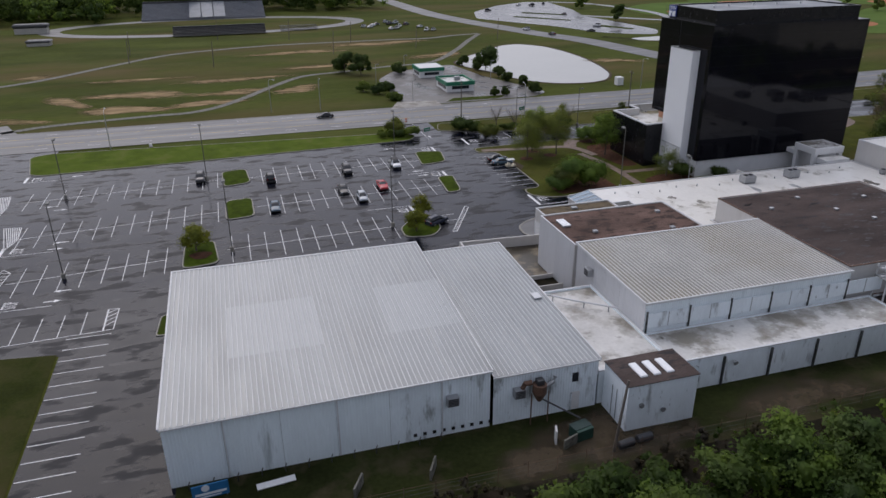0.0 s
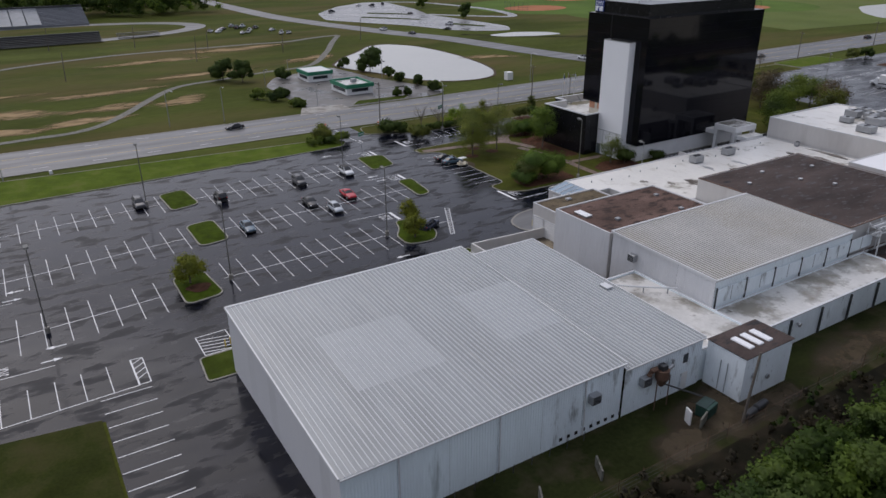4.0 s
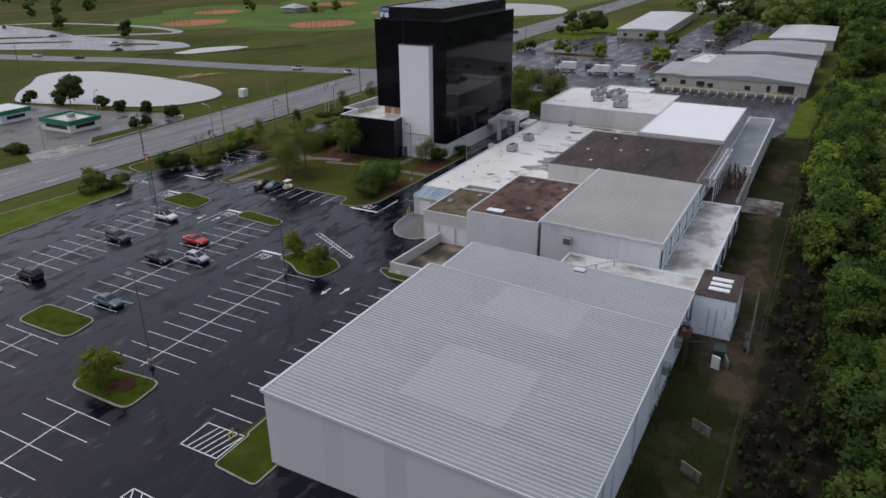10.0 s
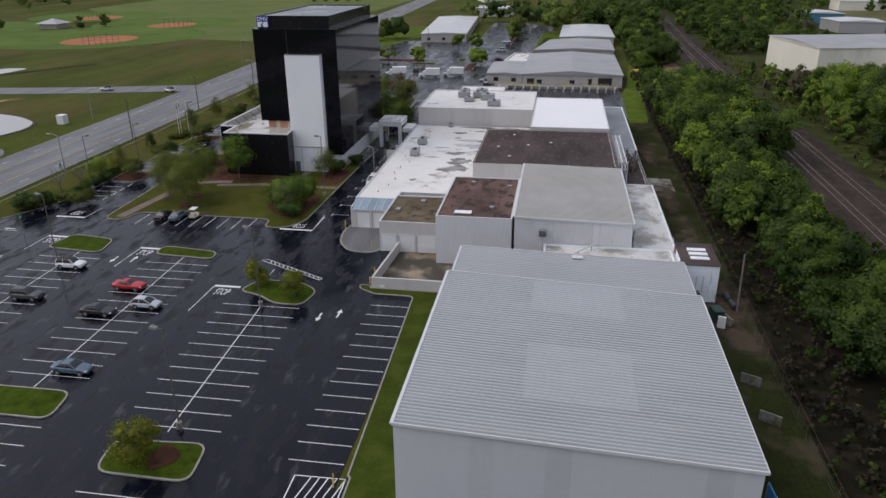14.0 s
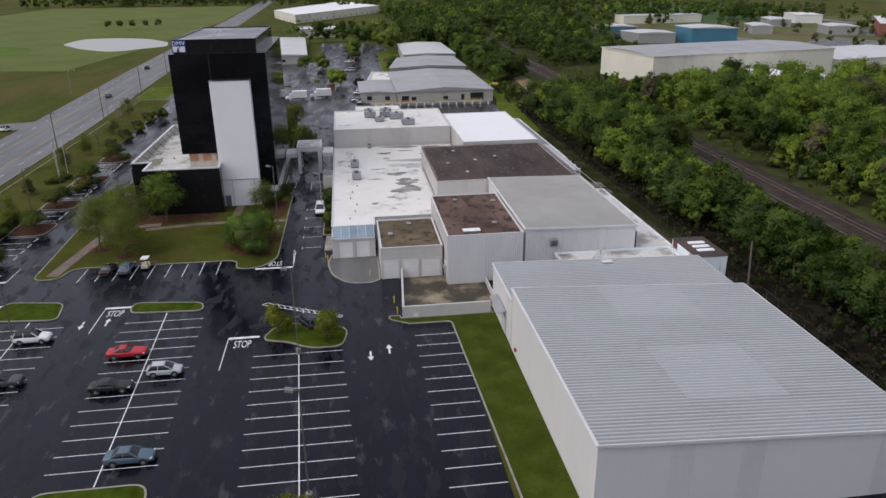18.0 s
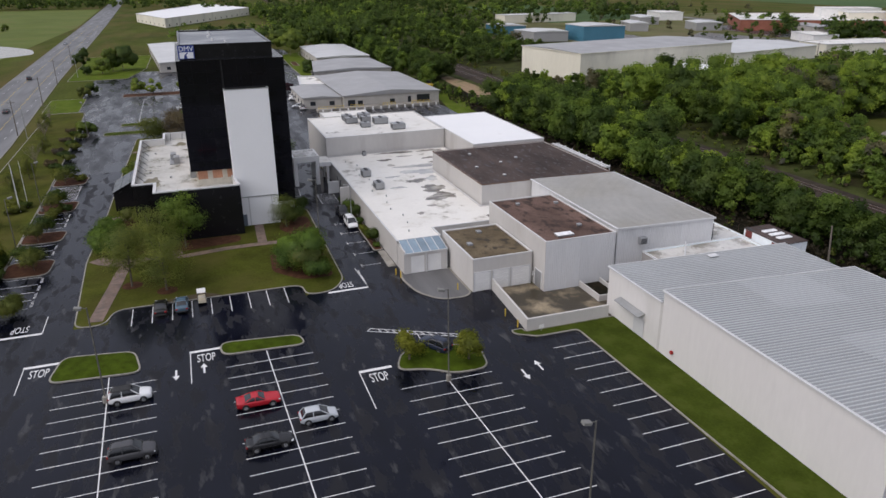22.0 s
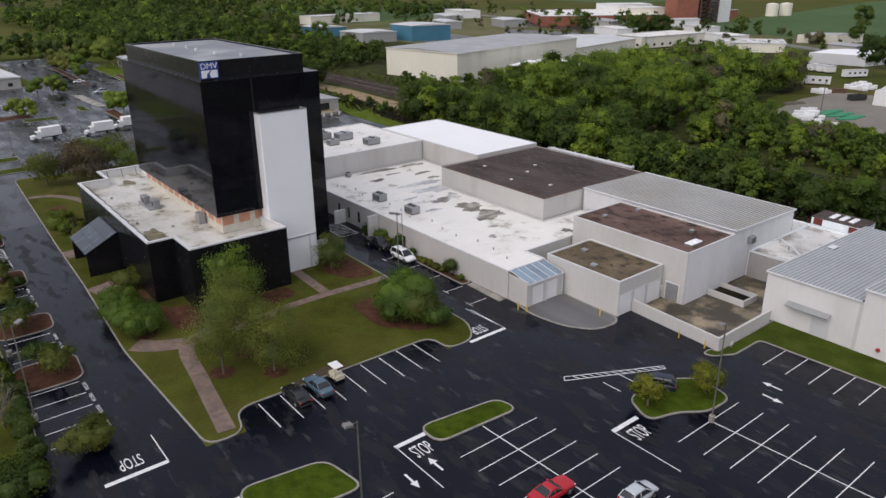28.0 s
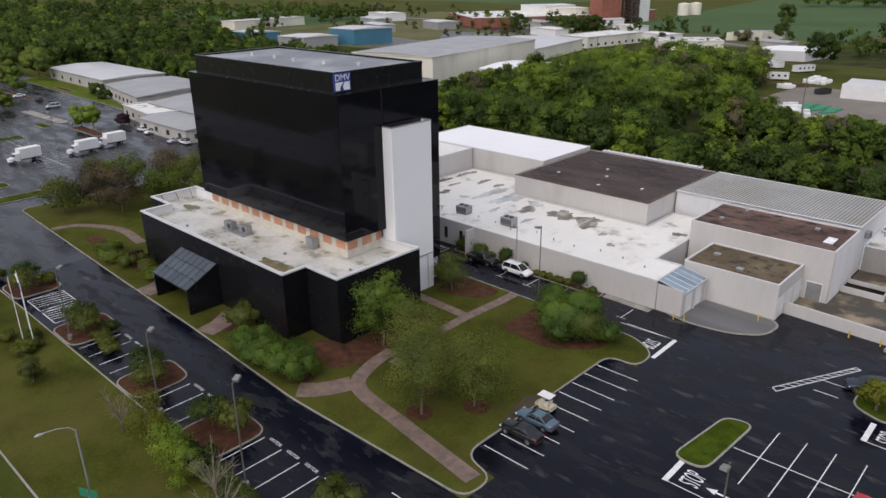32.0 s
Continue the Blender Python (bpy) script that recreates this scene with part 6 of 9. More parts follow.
for i, (x, y, w, d, h) in enumerate(((330, -250, 30, 16, 5), (380, -300, 42, 18, 5.5), (440, -250, 26, 20, 6), (300, -310, 24, 14, 4.5), (480, -330, 40, 18, 6), (520, -250, 34, 16, 6), (250, -260, 26, 14, 4.5), (170, -250, 18, 10, 4), (460, -200, 30, 14, 6), (560, -300, 40, 22, 7))):
    a = 0.32
    c, s_ = math.cos(a), math.sin(a)
    pts = [(x + c * p + s_ * q, y - s_ * p + c * q) for p, q in ((-w / 2, -d / 2), (w / 2, -d / 2), (w / 2, d / 2), (-w / 2, d / 2))]
    block("town_building", ("low pale building with flat white roof", "low grey building with metal roof", "small grey metal building with pale roof")[i % 3], "building", pts, h, (M_WHITEPAINT, M_BEIGEBRICK, M_GREYROOF)[i % 3], (M_TPO, M_GREYROOF, M_LIGHTROOF)[i % 3], rise=(0, 1.0, 0.8)[i % 3])
for i, (x, y) in enumerate(((356, -514), (351, -530))):
    t = thing("silo", "broad cream storage tank beyond the town", "silo", at=(x, y, 0), group="silos")
    part("drum", tube([(0, 0, 0), (0, 0, 11), (0, 0, 12)], [5.6, 5.6, 0.4], 20), M_CREAMWALL, t)
    part("ladder", cubes([(5.6, -0.3, 0, 5.75, 0.3, 11)]), M_GREYMETAL, t)


# ---- site details ----
# walled yard between garage block and warehouse
YD = thing("walled_yard", "bare walled yard with stained ground and low grey walls", "yard", at=(31.8, 88.4, 0), kind="structure")
part("yard_floor", sheet([(31.9, 87.6), (42, 87.6), (42, 92.6), (45.6, 92.8), (45.6, 99.5), (31.9, 100.2)], 0.06), M_YARDFLOOR, YD, "stained tan earth and concrete", world_space=True)
part("yard_floor", sheet([(33.4, 76.2), (42, 76.2), (42, 87.6), (33.4, 87.6)], 0.06), M_YARDFLOOR, YD, "stained tan earth and concrete", world_space=True)
part("yard_wall", prism([(45.6, 99.2), (45.6, 99.5), (31.7, 100.4), (31.7, 100.1)], 0, 1.75), M_PAINTWALL, YD, "low painted wall", world_space=True)
part("yard_wall", prism([(31.7, 88.0), (32.0, 88.0), (32.0, 100.08), (31.7, 100.08)], 0, 1.75), M_PAINTWALL, YD, "low painted wall", world_space=True)
PL = thing("planter_wall", "low light-grey walled pit against the block", "planter", at=(37, 85, 0))
part("pit_wall", cubes([(36.2, 83.2, 0, 41.9, 83.4, 1.0), (36.2, 86.6, 0, 41.9, 86.8, 1.0), (36.2, 83.4, 0, 36.4, 86.6, 1.0)]), M_PAINTWALL, PL, world_space=True)
part("pit_soil", cubes([(36.4, 83.4, 0.05, 41.9, 86.6, 0.35)]), M_BRUSH, PL, "dark soil", world_space=True)
for x, y in ((47.2, 104.3), (33.2, 101.0), (36.8, 101.2), (55.9, 111.4), (54.6, 111.0)):
    t = thing("bollard", "yellow steel bollard on the asphalt", "bollard", at=(x, y, 0), group="yellow bollards")
    part("post", tube([(0, 0, 0), (0, 0, 1.05), (0, 0, 1.12)], [0.09, 0.09, 0.04], 8), M_YELLOW, t)

for x, y, m in ((-8.9, 93.6, M_YELLOW), (-9.6, 93.4, M_YELLOW), (-8.6, 93.2, M_MULCH)):
    t = thing("marker_post", "short marker post standing by the hatched box", "post", at=(x, y, 0), group="marker posts")
    part("post", tube([(0, 0, 0), (0, 0, 0.95), (0, 0, 1.0)], [0.07, 0.07, 0.03], 8), m, t)
# concrete pad before the garage
t = thing("garage_pad", "grey worn asphalt pad with a rounded concrete edge", "pad", at=(50, 106, 0), kind="structure")
PAD = rounded([(59.1, 102.6), (59.1, 109.9), (54, 111.2), (48.4, 110.4), (44.7, 107.8), (44.4, 104), (45.6, 102.6)], 1.8)
part("pad_edge", ring(PAD, offset(PAD, 0.3), -0.02, 0.10), M_KERB, t, "pale concrete edge", world_space=True)
part("pad_surface", sheet(offset(PAD, 0.29), 0.06), M_ROAD, t, world_space=True)

# garage doors, facing west
def door(parent, x, y0, y1, h, label, material=M_WHITEPAINT, panels=5):
    d = part("door", cubes([(x - 0.04, y0, 0.05, x, y1, h)]), M_WALLGREY, parent, label, world_space=True)
    for i in range(panels):
        z = 0.08 + i * (h - 0.1) / panels
        q = part("door_panel", cubes([(-0.03, y0 - y0 + 0.04, z, 0.0, y1 - y0 - 0.04, z + (h - 0.1) / panels - 0.03)]), material, d)
        q.location = (x - 0.045 - parent.location.x, y0 - parent.location.y, 0)
    part("door_frame", cubes([(x - 0.1, y0 - 0.15, 0, x - 0.005, y0, h + 0.12), (x - 0.1, y1, 0, x - 0.005, y1 + 0.15, h + 0.12), (x - 0.1, y0, h, x - 0.005, y1, h + 0.12)]), M_TRIM, parent, "grey door frame", world_space=True)
    return d


for y0, y1 in ((93.3, 96.2), (96.7, 99.2), (99.8, 102.2)):
    door(G, 45.69, y0, y1, 3.0, "white roller door")
part("service_door", cubes([(43.0, 92.61, 0.05, 45.0, 92.68, 2.7)]), M_GREYMETAL, B, "dull grey service door", world_space=True)
part("door_frame", cubes([(42.86, 92.61, 0.05, 42.99, 92.72, 2.84), (45.01, 92.61, 0.05, 45.14, 92.72, 2.84), (42.99, 92.61, 2.71, 45.01, 92.72, 2.84)]), M_TRIM, B, "pale door frame", world_space=True)
part("control_box", cubes([(45.6, 92.61, 1.2, 46.0, 92.78, 1.9)]), M_WHITEPAINT, B, "small white control box", world_space=True)
for y in (104.3, 107.0):
    door(W, 59.29, y, y + 2.4, 2.7, "white roller door")
# glass canopy over the pad doors
CN = thing("glass_canopy", "sloping blue-grey glass canopy on the low building", "canopy", at=(55.4, 103, 0))
part("canopy_wall", cubes([(55.5, 109.9, 0, 59.2, 110.15, 3.9)]), M_PAINTWALL, CN, world_space=True)
for j in range(5):
    y0, y1 = 103.1 + j * 1.38, 103.1 + j * 1.38 + 1.3
    part("canopy_pane", ([(55.3, y0, 3.55), (59.2, y0, 4.35), (59.2, y1, 4.35), (55.3, y1, 3.55), (55.3, y0, 3.6), (59.2, y0, 4.4), (59.2, y1, 4.4), (55.3, y1, 3.6)],
                         [(3, 2, 1, 0), (4, 5, 6, 7), (0, 1, 5, 4), (2, 3, 7, 6), (3, 0, 4, 7)]), M_GLASSROOF, CN, "blue-grey glass pane", world_space=True)
for j in range(6):
    y = 103.06 + j * 1.38
    bar_between(CN, "canopy_bar", (55.25, y, 3.62), (59.2, y, 4.42), 0.07, 0.1, M_TRIM)
bar_between(CN, "canopy_beam", (55.3, 103.0, 3.5), (55.3, 110.1, 3.5), 0.15, 0.2, M_TRIM)
part("canopy_wall", cubes([(55.5, 103.0, 0, 55.7, 104.0, 3.45), (55.5, 106.2, 0, 55.7, 106.8, 3.45), (55.5, 109.0, 0, 55.7, 109.9, 3.45), (55.5, 104.0, 2.9, 55.7, 106.2, 3.45), (55.5, 106.8, 2.9, 55.7, 109.0, 3.45)]), M_PAINTWALL, CN, "light-grey entrance wall", world_space=True)
for y in (104.0, 106.8):
    part("entrance_door", cubes([(55.56, y, 0.05, 55.64, y + 2.2, 2.9)]), M_WHITEPAINT, CN, "white metal door", world_space=True)
for y in (103.1, 106.5):
    bar_between(CN, "canopy_post", (55.35, y, 0), (55.35, y, 3.5), 0.12, 0.12, M_TRIM)

# covered way between the tower and the plant
PC = thing("portico", "white concrete portico on square piers between tower and plant", "portico", at=(115, 116, 0))
part("roof_slab", cubes([(111.4, 113.0, 5.3, 118.6, 118.8, 6.6)]), M_WHITEPAINT, PC, world_space=True, bevel=0.05)
part("roof_top", cubes([(111.8, 113.4, 6.6, 118.2, 118.4, 6.64)]), M_WETROOF, PC, "stained flat top", world_space=True)
for x in (111.5, 117.7):
    for y in (113.1, 117.9):
        part("pier", cubes([(x, y, 0, x + 0.8, y + 0.8, 5.3)]), M_WHITEPAINT, PC, world_space=True)
for y0, y1 in ((118.9, 121.5), (110.4, 112.9)):
    part("link_roof", cubes([(112.0, y0, 3.9, 117.8, y1, 4.8)]), M_WHITEPAINT, PC, "low white link beam", world_space=True)
    part("link_roof_top", cubes([(112.2, y0, 4.8, 117.6, y1, 4.83)]), M_TPO, PC, "white link roof", world_space=True)
for x in (112.1, 117.2):
    part("link_pier", cubes([(x, 110.9, 0, x + 0.5, 111.4, 3.9)]), M_WHITEPAINT, PC, world_space=True)
part("return_screen", cubes([(103.6, 110.5, 0, 103.9, 112.8, 2.6)]), M_WHITEPAINT, PC, "low white screen wall", world_space=True)
hatch("hatching_10", (97, 119.2), (109.5, 118.4), (110.4, 121.0), (97, 121.3), 10, "white hatched no-parking area by the tower wall")
hatch("hatching_7", (97, 112.0), (104.0, 112.0), (104.0, 115.4), (97, 115.4), 8, "white hatched no-parking area on the drive")
part("return_wall", cubes([(92.6, 110.3, 0, 93.0, 112.4, 4.3)]), M_PAINTWALL, W, "projecting return wall", world_space=True)
for x in (95.5, 99.0, 102.5, 106.0):
    part("slot_window", cubes([(x, 110.2, 1.0, x + 0.7, 110.24, 3.0)]), M_WINDOW, W, "dark slot window", world_space=True)

# air handlers, vents and roof clutter
def air_handler(x, y, z, w, d, h, label="grey rooftop air-handling unit"):
    t = thing("air_handler", label, "air handler", at=(x, y, z), group="rooftop units")
    part("casing", cubes([(-w / 2, -d / 2, 0.15, w / 2, d / 2, h)]), M_GREYMETAL, t, bevel=0.05)
    part("base_frame", cubes([(-w / 2 + 0.1, -d / 2 + 0.1, 0, w / 2 - 0.1, d / 2 - 0.1, 0.15)]), M_DARKMETAL, t)
    n = max(2, int(w / 0.4))
    for i in range(n):
        part("louvre", cubes([(-w / 2 + 0.1 + i * (w - 0.2) / n, d / 2, 0.35, -w / 2 + 0.1 + (i + 0.55) * (w - 0.2) / n, d / 2 + 0.03, h - 0.2)]), M_DARKMETAL, t)
    for i in range(2 if w > 1.8 else 1):
        part("fan_cowl", tube([((i - 0.5) * w * 0.45 if w > 1.8 else 0, 0, h), ((i - 0.5) * w * 0.45 if w > 1.8 else 0, 0, h + 0.16)], 0.38, 12), M_DARKMETAL, t, "dark fan cowl")
    return t


for x, y, w, d, h in ((131.5, 93.6, 2.6, 3.6, 1.6), (123.6, 91.2, 2.4, 3.2, 1.4), (134.6, 100.4, 2.2, 3.0, 1.5), (134.8, 96.6, 2.2, 2.4, 1.5), (139.0, 100.6, 2.2, 2.4, 1.4), (139.4, 96.0, 2.2, 3.0, 1.4), (128.4, 98.2, 1.8, 2.4, 1.2)):
    air_handler(x, y, 8.66, w, d, h)
for x, y in ((99.4, 105.4), (89.4, 105.2)):
    air_handler(x, y, 4.31, 2.4, 1.8, 1.4)
air_handler(117.0, 101.5, 4.31, 0.9, 0.9, 0.9, "small grey roof unit")


def roof_hatch(x, y, z, w, d, label, material=M_TRIM):
    t = thing("roof_hatch", label, "roof hatch", at=(x, y, z), group="roof hatches")
    part("kerb_frame", cubes([(-w / 2, -d / 2, 0, w / 2, d / 2, 0.2)]), M_GREYMETAL, t)
    part("cover", cubes([(-w / 2 - 0.05, -d / 2 - 0.05, 0.2, w / 2 + 0.05, d / 2 + 0.05, 0.32)]), material, t, bevel=0.05)
    return t


roof_hatch(44.0, 88.6, 7.79, 1.2, 2.6, "large white skylight on the brown roof", M_ACRYL)
for x, y in ((59.8, 88.8), (58.3, 82.4), (47.0, 84.4)):
    roof_hatch(x, y, 7.79, 0.6, 0.6, "small weathered roof vent on brown gravel", M_GREYMETAL)
for x, y in ((51.8, 100.6), (56.5, 97.2)):
    roof_hatch(x, y, 5.06, 0.9, 0.7, "small weathered hatch on tan gravel roof", M_GREYMETAL)
for x, y in ((83.6, 86.6), (76.4, 83.8), (94.0, 84.0), (88.0, 76.0), (85.5, 80.6)):
    roof_hatch(x, y, 8.11, 0.5, 0.5, "small pale roof vent on dark gravel", M_WALLGREY)
for x, y in ((32.2, 71.2),):
    roof_hatch(x, y, 6.26, 0.9, 1.4, "white roof hood on the ribbed roof", M_TRIM)
# vent pipes in rows on the white roof
for i in range(13):
    x = 63.0 + i * 4.1
    t = thing("vent_pipe", "short grey roof vent pipe on the white membrane", "vent pipe", at=(x, 107.0 - (i % 3) * 0.7 - (i % 2) * 0.3, 4.3), group="roof vents")
    part("pipe", tube([(0, 0, 0), (0, 0, 0.3), (0, 0, 0.34)], [0.10, 0.10, 0.14], 8), M_GREYMETAL, t)
# dark wet pools on the white roof
M_POOL = mat("dirty_roof_puddle", (0.125, 0.108, 0.092), 0.16, 0.4, 0.9, 4.0, 0.02, stain=(0.50, 0.48, 0.43), stain_at=0.56, stain_scale=0.8, stretch=(1, 0.4, 1), stain_soft=0.12)
M_WETFILM = mat("wet_film_on_white_roof", (0.44, 0.45, 0.45), 0.07, 0.25, 0.5, 3.0, 0.01, stain=(0.66, 0.65, 0.62), stain_at=0.55, stain_scale=0.5, stretch=(1, 0.4, 1), stain_soft=0.12)
rng = np.random.default_rng(8)
for k, (x, y, a, b, m) in enumerate(((85.6, 95.0, 2.3, 2.6, M_POOL), (80.0, 95.2, 2.1, 3.0, M_POOL), (92.0, 96.4, 1.2, 2.4, M_POOL), (103.4, 92.6, 1.4, 4.0, M_WETFILM), (98.6, 92.9, 1.9, 4.2, M_WETFILM), (92.8, 93.0, 1.6, 1.4, M_WETFILM), (117.0, 94.0, 0.8, 4.6, M_POOL), (116.4, 85.6, 0.9, 2.6, M_POOL),
                                     (110.9, 98.2, 1.0, 1.4, M_POOL), (109.8, 87.6, 0.8, 1.8, M_POOL), (105.6, 88.0, 0.9, 1.2, M_POOL), (65.6, 90.8, 1.1, 0.9, M_POOL), (71.5, 102.2, 0.6, 0.8, M_POOL), (96.4, 100.6, 0.6, 1.6, M_WETFILM), (88.4, 101.4, 0.5, 1.8, M_WETFILM), (75.0, 98.8, 0.5, 1.0, M_POOL), (113.0, 93.2, 0.5, 1.6, M_POOL))):
    p = rng.random(4) * 6.28
    pts = []
    for i in range(44):
        q = 2 * math.pi * i / 44
        r = 0.95 + 0.20 * math.sin(2 * q + p[0]) + 0.17 * math.sin(3 * q + p[1]) + 0.12 * math.sin(6 * q + p[2]) + 0.09 * math.sin(11 * q + p[3]) + 0.10 * rng.random()
        pts.append((x + a * r * math.cos(q), y + b * r * math.sin(q)))
    structure("roof_puddle_%d" % (k + 1), sheet(pts, 4.304 + 0.0004 * k), m, "dirty drying puddle on the white roof" if m is M_POOL else "thin film of rainwater on the white roof", "puddle")

# pipe bridge along the back of the dark-roofed block
PR = thing("pipe_rack", "white steel pipe rack with bundled pipes along the roof edge", "pipe rack", at=(76, 63, 0))
for i in range(8):
    x = 75.5 + i * 3.0
    part("frame", cubes([(x, 61.2, 3.5, x + 0.16, 61.36, 8.3), (x, 63.0, 3.5, x + 0.16, 63.16, 8.3), (x, 61.2, 7.7, x + 0.16, 63.16, 7.86), (x, 61.2, 6.6, x + 0.16, 63.16, 6.76)]), M_TRIM, PR, "white steel frame", world_space=True)
for y, z, r in ((61.5, 8.0, 0.13), (61.9, 8.0, 0.1), (62.3, 8.02, 0.15), (62.8, 8.0, 0.1), (61.6, 6.9, 0.12), (62.2, 6.9, 0.16), (62.7, 6.88, 0.1)):
    part("pipe", tube([(75.2, y, z), (97.5, y, z)], r, 8), M_GALV if r < 0.12 else M_TRIM, PR, "lagged white pipe", world_space=True)
PM = thing("process_plant", "rusty cluster of pipes, valves and pumps on the annex roof", "machinery", at=(90, 60, 3.4))
rng = np.random.default_rng(4)
for i in range(34):
    x, y = 85 + 10.5 * rng.random(), 58 + 3.2 * rng.random()
    h = 0.6 + 2.0 * rng.random()
    part("riser", tube([(x, y, 3.45), (x, y, 3.45 + h), (x + (rng.random() - 0.5) * 2, y + 0.3, 3.5 + h)], 0.07 + 0.08 * rng.random(), 7), M_RUST if i % 3 else M_GREYMETAL, PM, "rusty pipe riser", world_space=True)
for i in range(5):
    x = 86 + i * 2.0
    part("vessel", tube([(x, 59.4, 3.5), (x, 59.4, 4.6), (x, 59.4, 4.75)], [0.4, 0.4, 0.2], 12), M_RUST, PM, "small rusty vessel", world_space=True)
bar_between(PM, "handrail", (75.4, 57.4, 4.6), (96.5, 57.4, 4.6), 0.06, 0.06, M_TRIM)
# white pipe and railing on the link roof, red hatch on the shed, small white sign on the grass tip
t = thing("roof_pipe", "white pipe run on short stands over the link roof", "pipe", at=(38, 70, 4.0))
part("pipe", tube([(34.0, 75.0, 4.75), (37.6, 71.6, 4.75), (41.9, 68.2, 4.75)], 0.12, 8), M_TRIM, t, world_space=True)
for x, y in ((35.6, 73.5), (38.6, 70.8), (41.0, 68.9)):
    part("stand", cubes([(x - 0.06, y - 0.06, 3.95, x + 0.06, y + 0.06, 4.7)]), M_GREYMETAL, t, world_space=True)
t = thing("wall_hatch", "dull red metal hatch high on the shed wall", "hatch", at=(35.2, 56.95, 4.4))
part("leaf", cubes([(-0.75, 0, -0.1, 0.75, 0.06, 0.9)]), mat("dull_red_paint", (0.17, 0.035, 0.028), 0.6, 0.2, 0.8, 5.0, 0.1), t)
t = thing("lawn_sign", "small white sign on a short stake in the grass", "sign", at=(31.0, 98.6, 0.1))
part("stake", tube([(0, 0, 0), (0, 0, 0.6)], 0.03, 6), M_GALV, t)
part("plate", cubes([(-0.02, -0.35, 0.4, 0.02, 0.35, 0.9)]), M_WHITEPAINT, t)
structure("back_slab", sheet([(84, 50.5), (93, 50.5), (93, 57.1), (84, 57.1)], 0.01), M_CONC, "weathered concrete slab behind the annex", "slab")

# south wall clutter: coolers, pipes, boards, dumpsters
def wall_cooler(x, y, z, label):
    t = thing("wall_cooler", label, "wall unit", at=(x, y, z), group="wall units")
    part("casing", cubes([(-0.6, -0.75, -0.5, 0.6, 0.0, 0.55)]), M_GREYMETAL, t, bevel=0.05)
    for i in range(5):
        part("louvre", cubes([(-0.5, -0.79, -0.4 + i * 0.18, 0.5, -0.75, -0.3 + i * 0.18)]), M_DARKMETAL, t)
    return t


wall_cooler(17.0, 56.95, 4.3, "grey evaporative cooler on the stained warehouse wall")
wall_cooler(24.2, 57.0, 3.7, "small grey vent unit on the stained wall")
c = wall_cooler(42.25, 76.2, 6.0, "grey louvred fan unit on the white hall wall")
c.rotation_euler = (0, 0, radians(-90))
DC = thing("dust_collector", "rusty dust collector with ducts on the warehouse wall", "machinery", at=(26.3, 56.9, 0))
part("hopper", tube([(0, -0.6, 4.6), (0, -0.6, 3.6), (0, -0.6, 2.6)], [0.75, 0.75, 0.25], 12), M_RUST, DC, "rusty hopper")
part("motor", cubes([(-0.4, -0.95, 4.6, 0.4, -0.2, 5.2)]), M_DARKMETAL, DC, "dark motor box", bevel=0.05)
part("duct", tube([(-0.9, -0.5, 4.9), (-1.6, -0.5, 4.9), (-1.8, -0.4, 4.3)], 0.28, 10), M_RUST, DC, "rusty duct")
part("duct", tube([(0.7, -0.6, 4.2), (1.5, -0.6, 4.6), (1.8, -0.3, 5.0)], 0.22, 10), M_GREYMETAL, DC, "grey duct")
for x in (-1.0, 0.9):
    part("leg", tube([(x, -0.9, 0), (x, -0.9, 3.8)], 0.07, 6), M_RUST, DC)
part("chute", tube([(0.2, -0.6, 2.8), (3.4, -3.4, 1.6)], 0.09, 8), M_DARKMETAL, DC, "slanted conveyor tube")
# door and frame on the wall
part("service_door", cubes([(30.4, 56.97, 0.1, 31.3, 57.0, 2.3)]), M_WHITEPAINT, A2, "white service door", world_space=True)
part("high_window", cubes([(30.3, 56.95, 3.6, 31.0, 57.0, 4.7)]), M_WINDOW, A2, "small dark window", world_space=True)
for i in range(9):
    part("foot_vent", cubes([(13.0 + i * 1.0, 56.9, 0.5, 13.35 + i * 1.0, 56.96, 0.85)]), M_SEAM, A, "dark square wall vent", world_space=True)
DP = thing("dumpster", "dark green metal dumpster with open lid behind the warehouse", "dumpster", at=(29.4, 52.6, 0), turn=12)
part("bin", prism([(-1.0, -0.75), (1.0, -0.75), (1.0, 0.75), (-1.0, 0.75)], 0.1, 1.35), mat("dark_green_paint", (0.02, 0.06, 0.045), 0.55, 0.2, 1.0, 5.0, 0.05), DP, bevel=0.05)
part("lid", cubes([(-1.02, -0.4, 1.36, 1.02, 0.8, 1.42)]), mat("dull_green_lid", (0.02, 0.045, 0.04), 0.6, 0.2, 1.0, 5.0, 0.05), DP, "green lid")
for x in (-0.8, 0.8):
    for y in (-0.6, 0.6):
        part("caster", tube([(x - 0.04, y, 0.08), (x + 0.04, y, 0.08)], 0.08, 8), M_DARKMETAL, DP)
for x, y, r_ in ((33.0, 49.9, 8), (35.2, 50.2, 5)):
    t = thing("drum_tank", "dark rusty tank lying on the bare earth", "tank", at=(x, y, 0), turn=r_)
    part("shell", tube([(-0.95, 0, 0.42), (-0.85, 0, 0.42), (0.85, 0, 0.42), (0.95, 0, 0.42)], [0.25, 0.42, 0.42, 0.25], 12), M_DARKMETAL, t)
    part("cradle", cubes([(-0.6, -0.3, 0, -0.45, 0.3, 0.12), (0.45, -0.3, 0, 0.6, 0.3, 0.12)]), M_RUST, t)
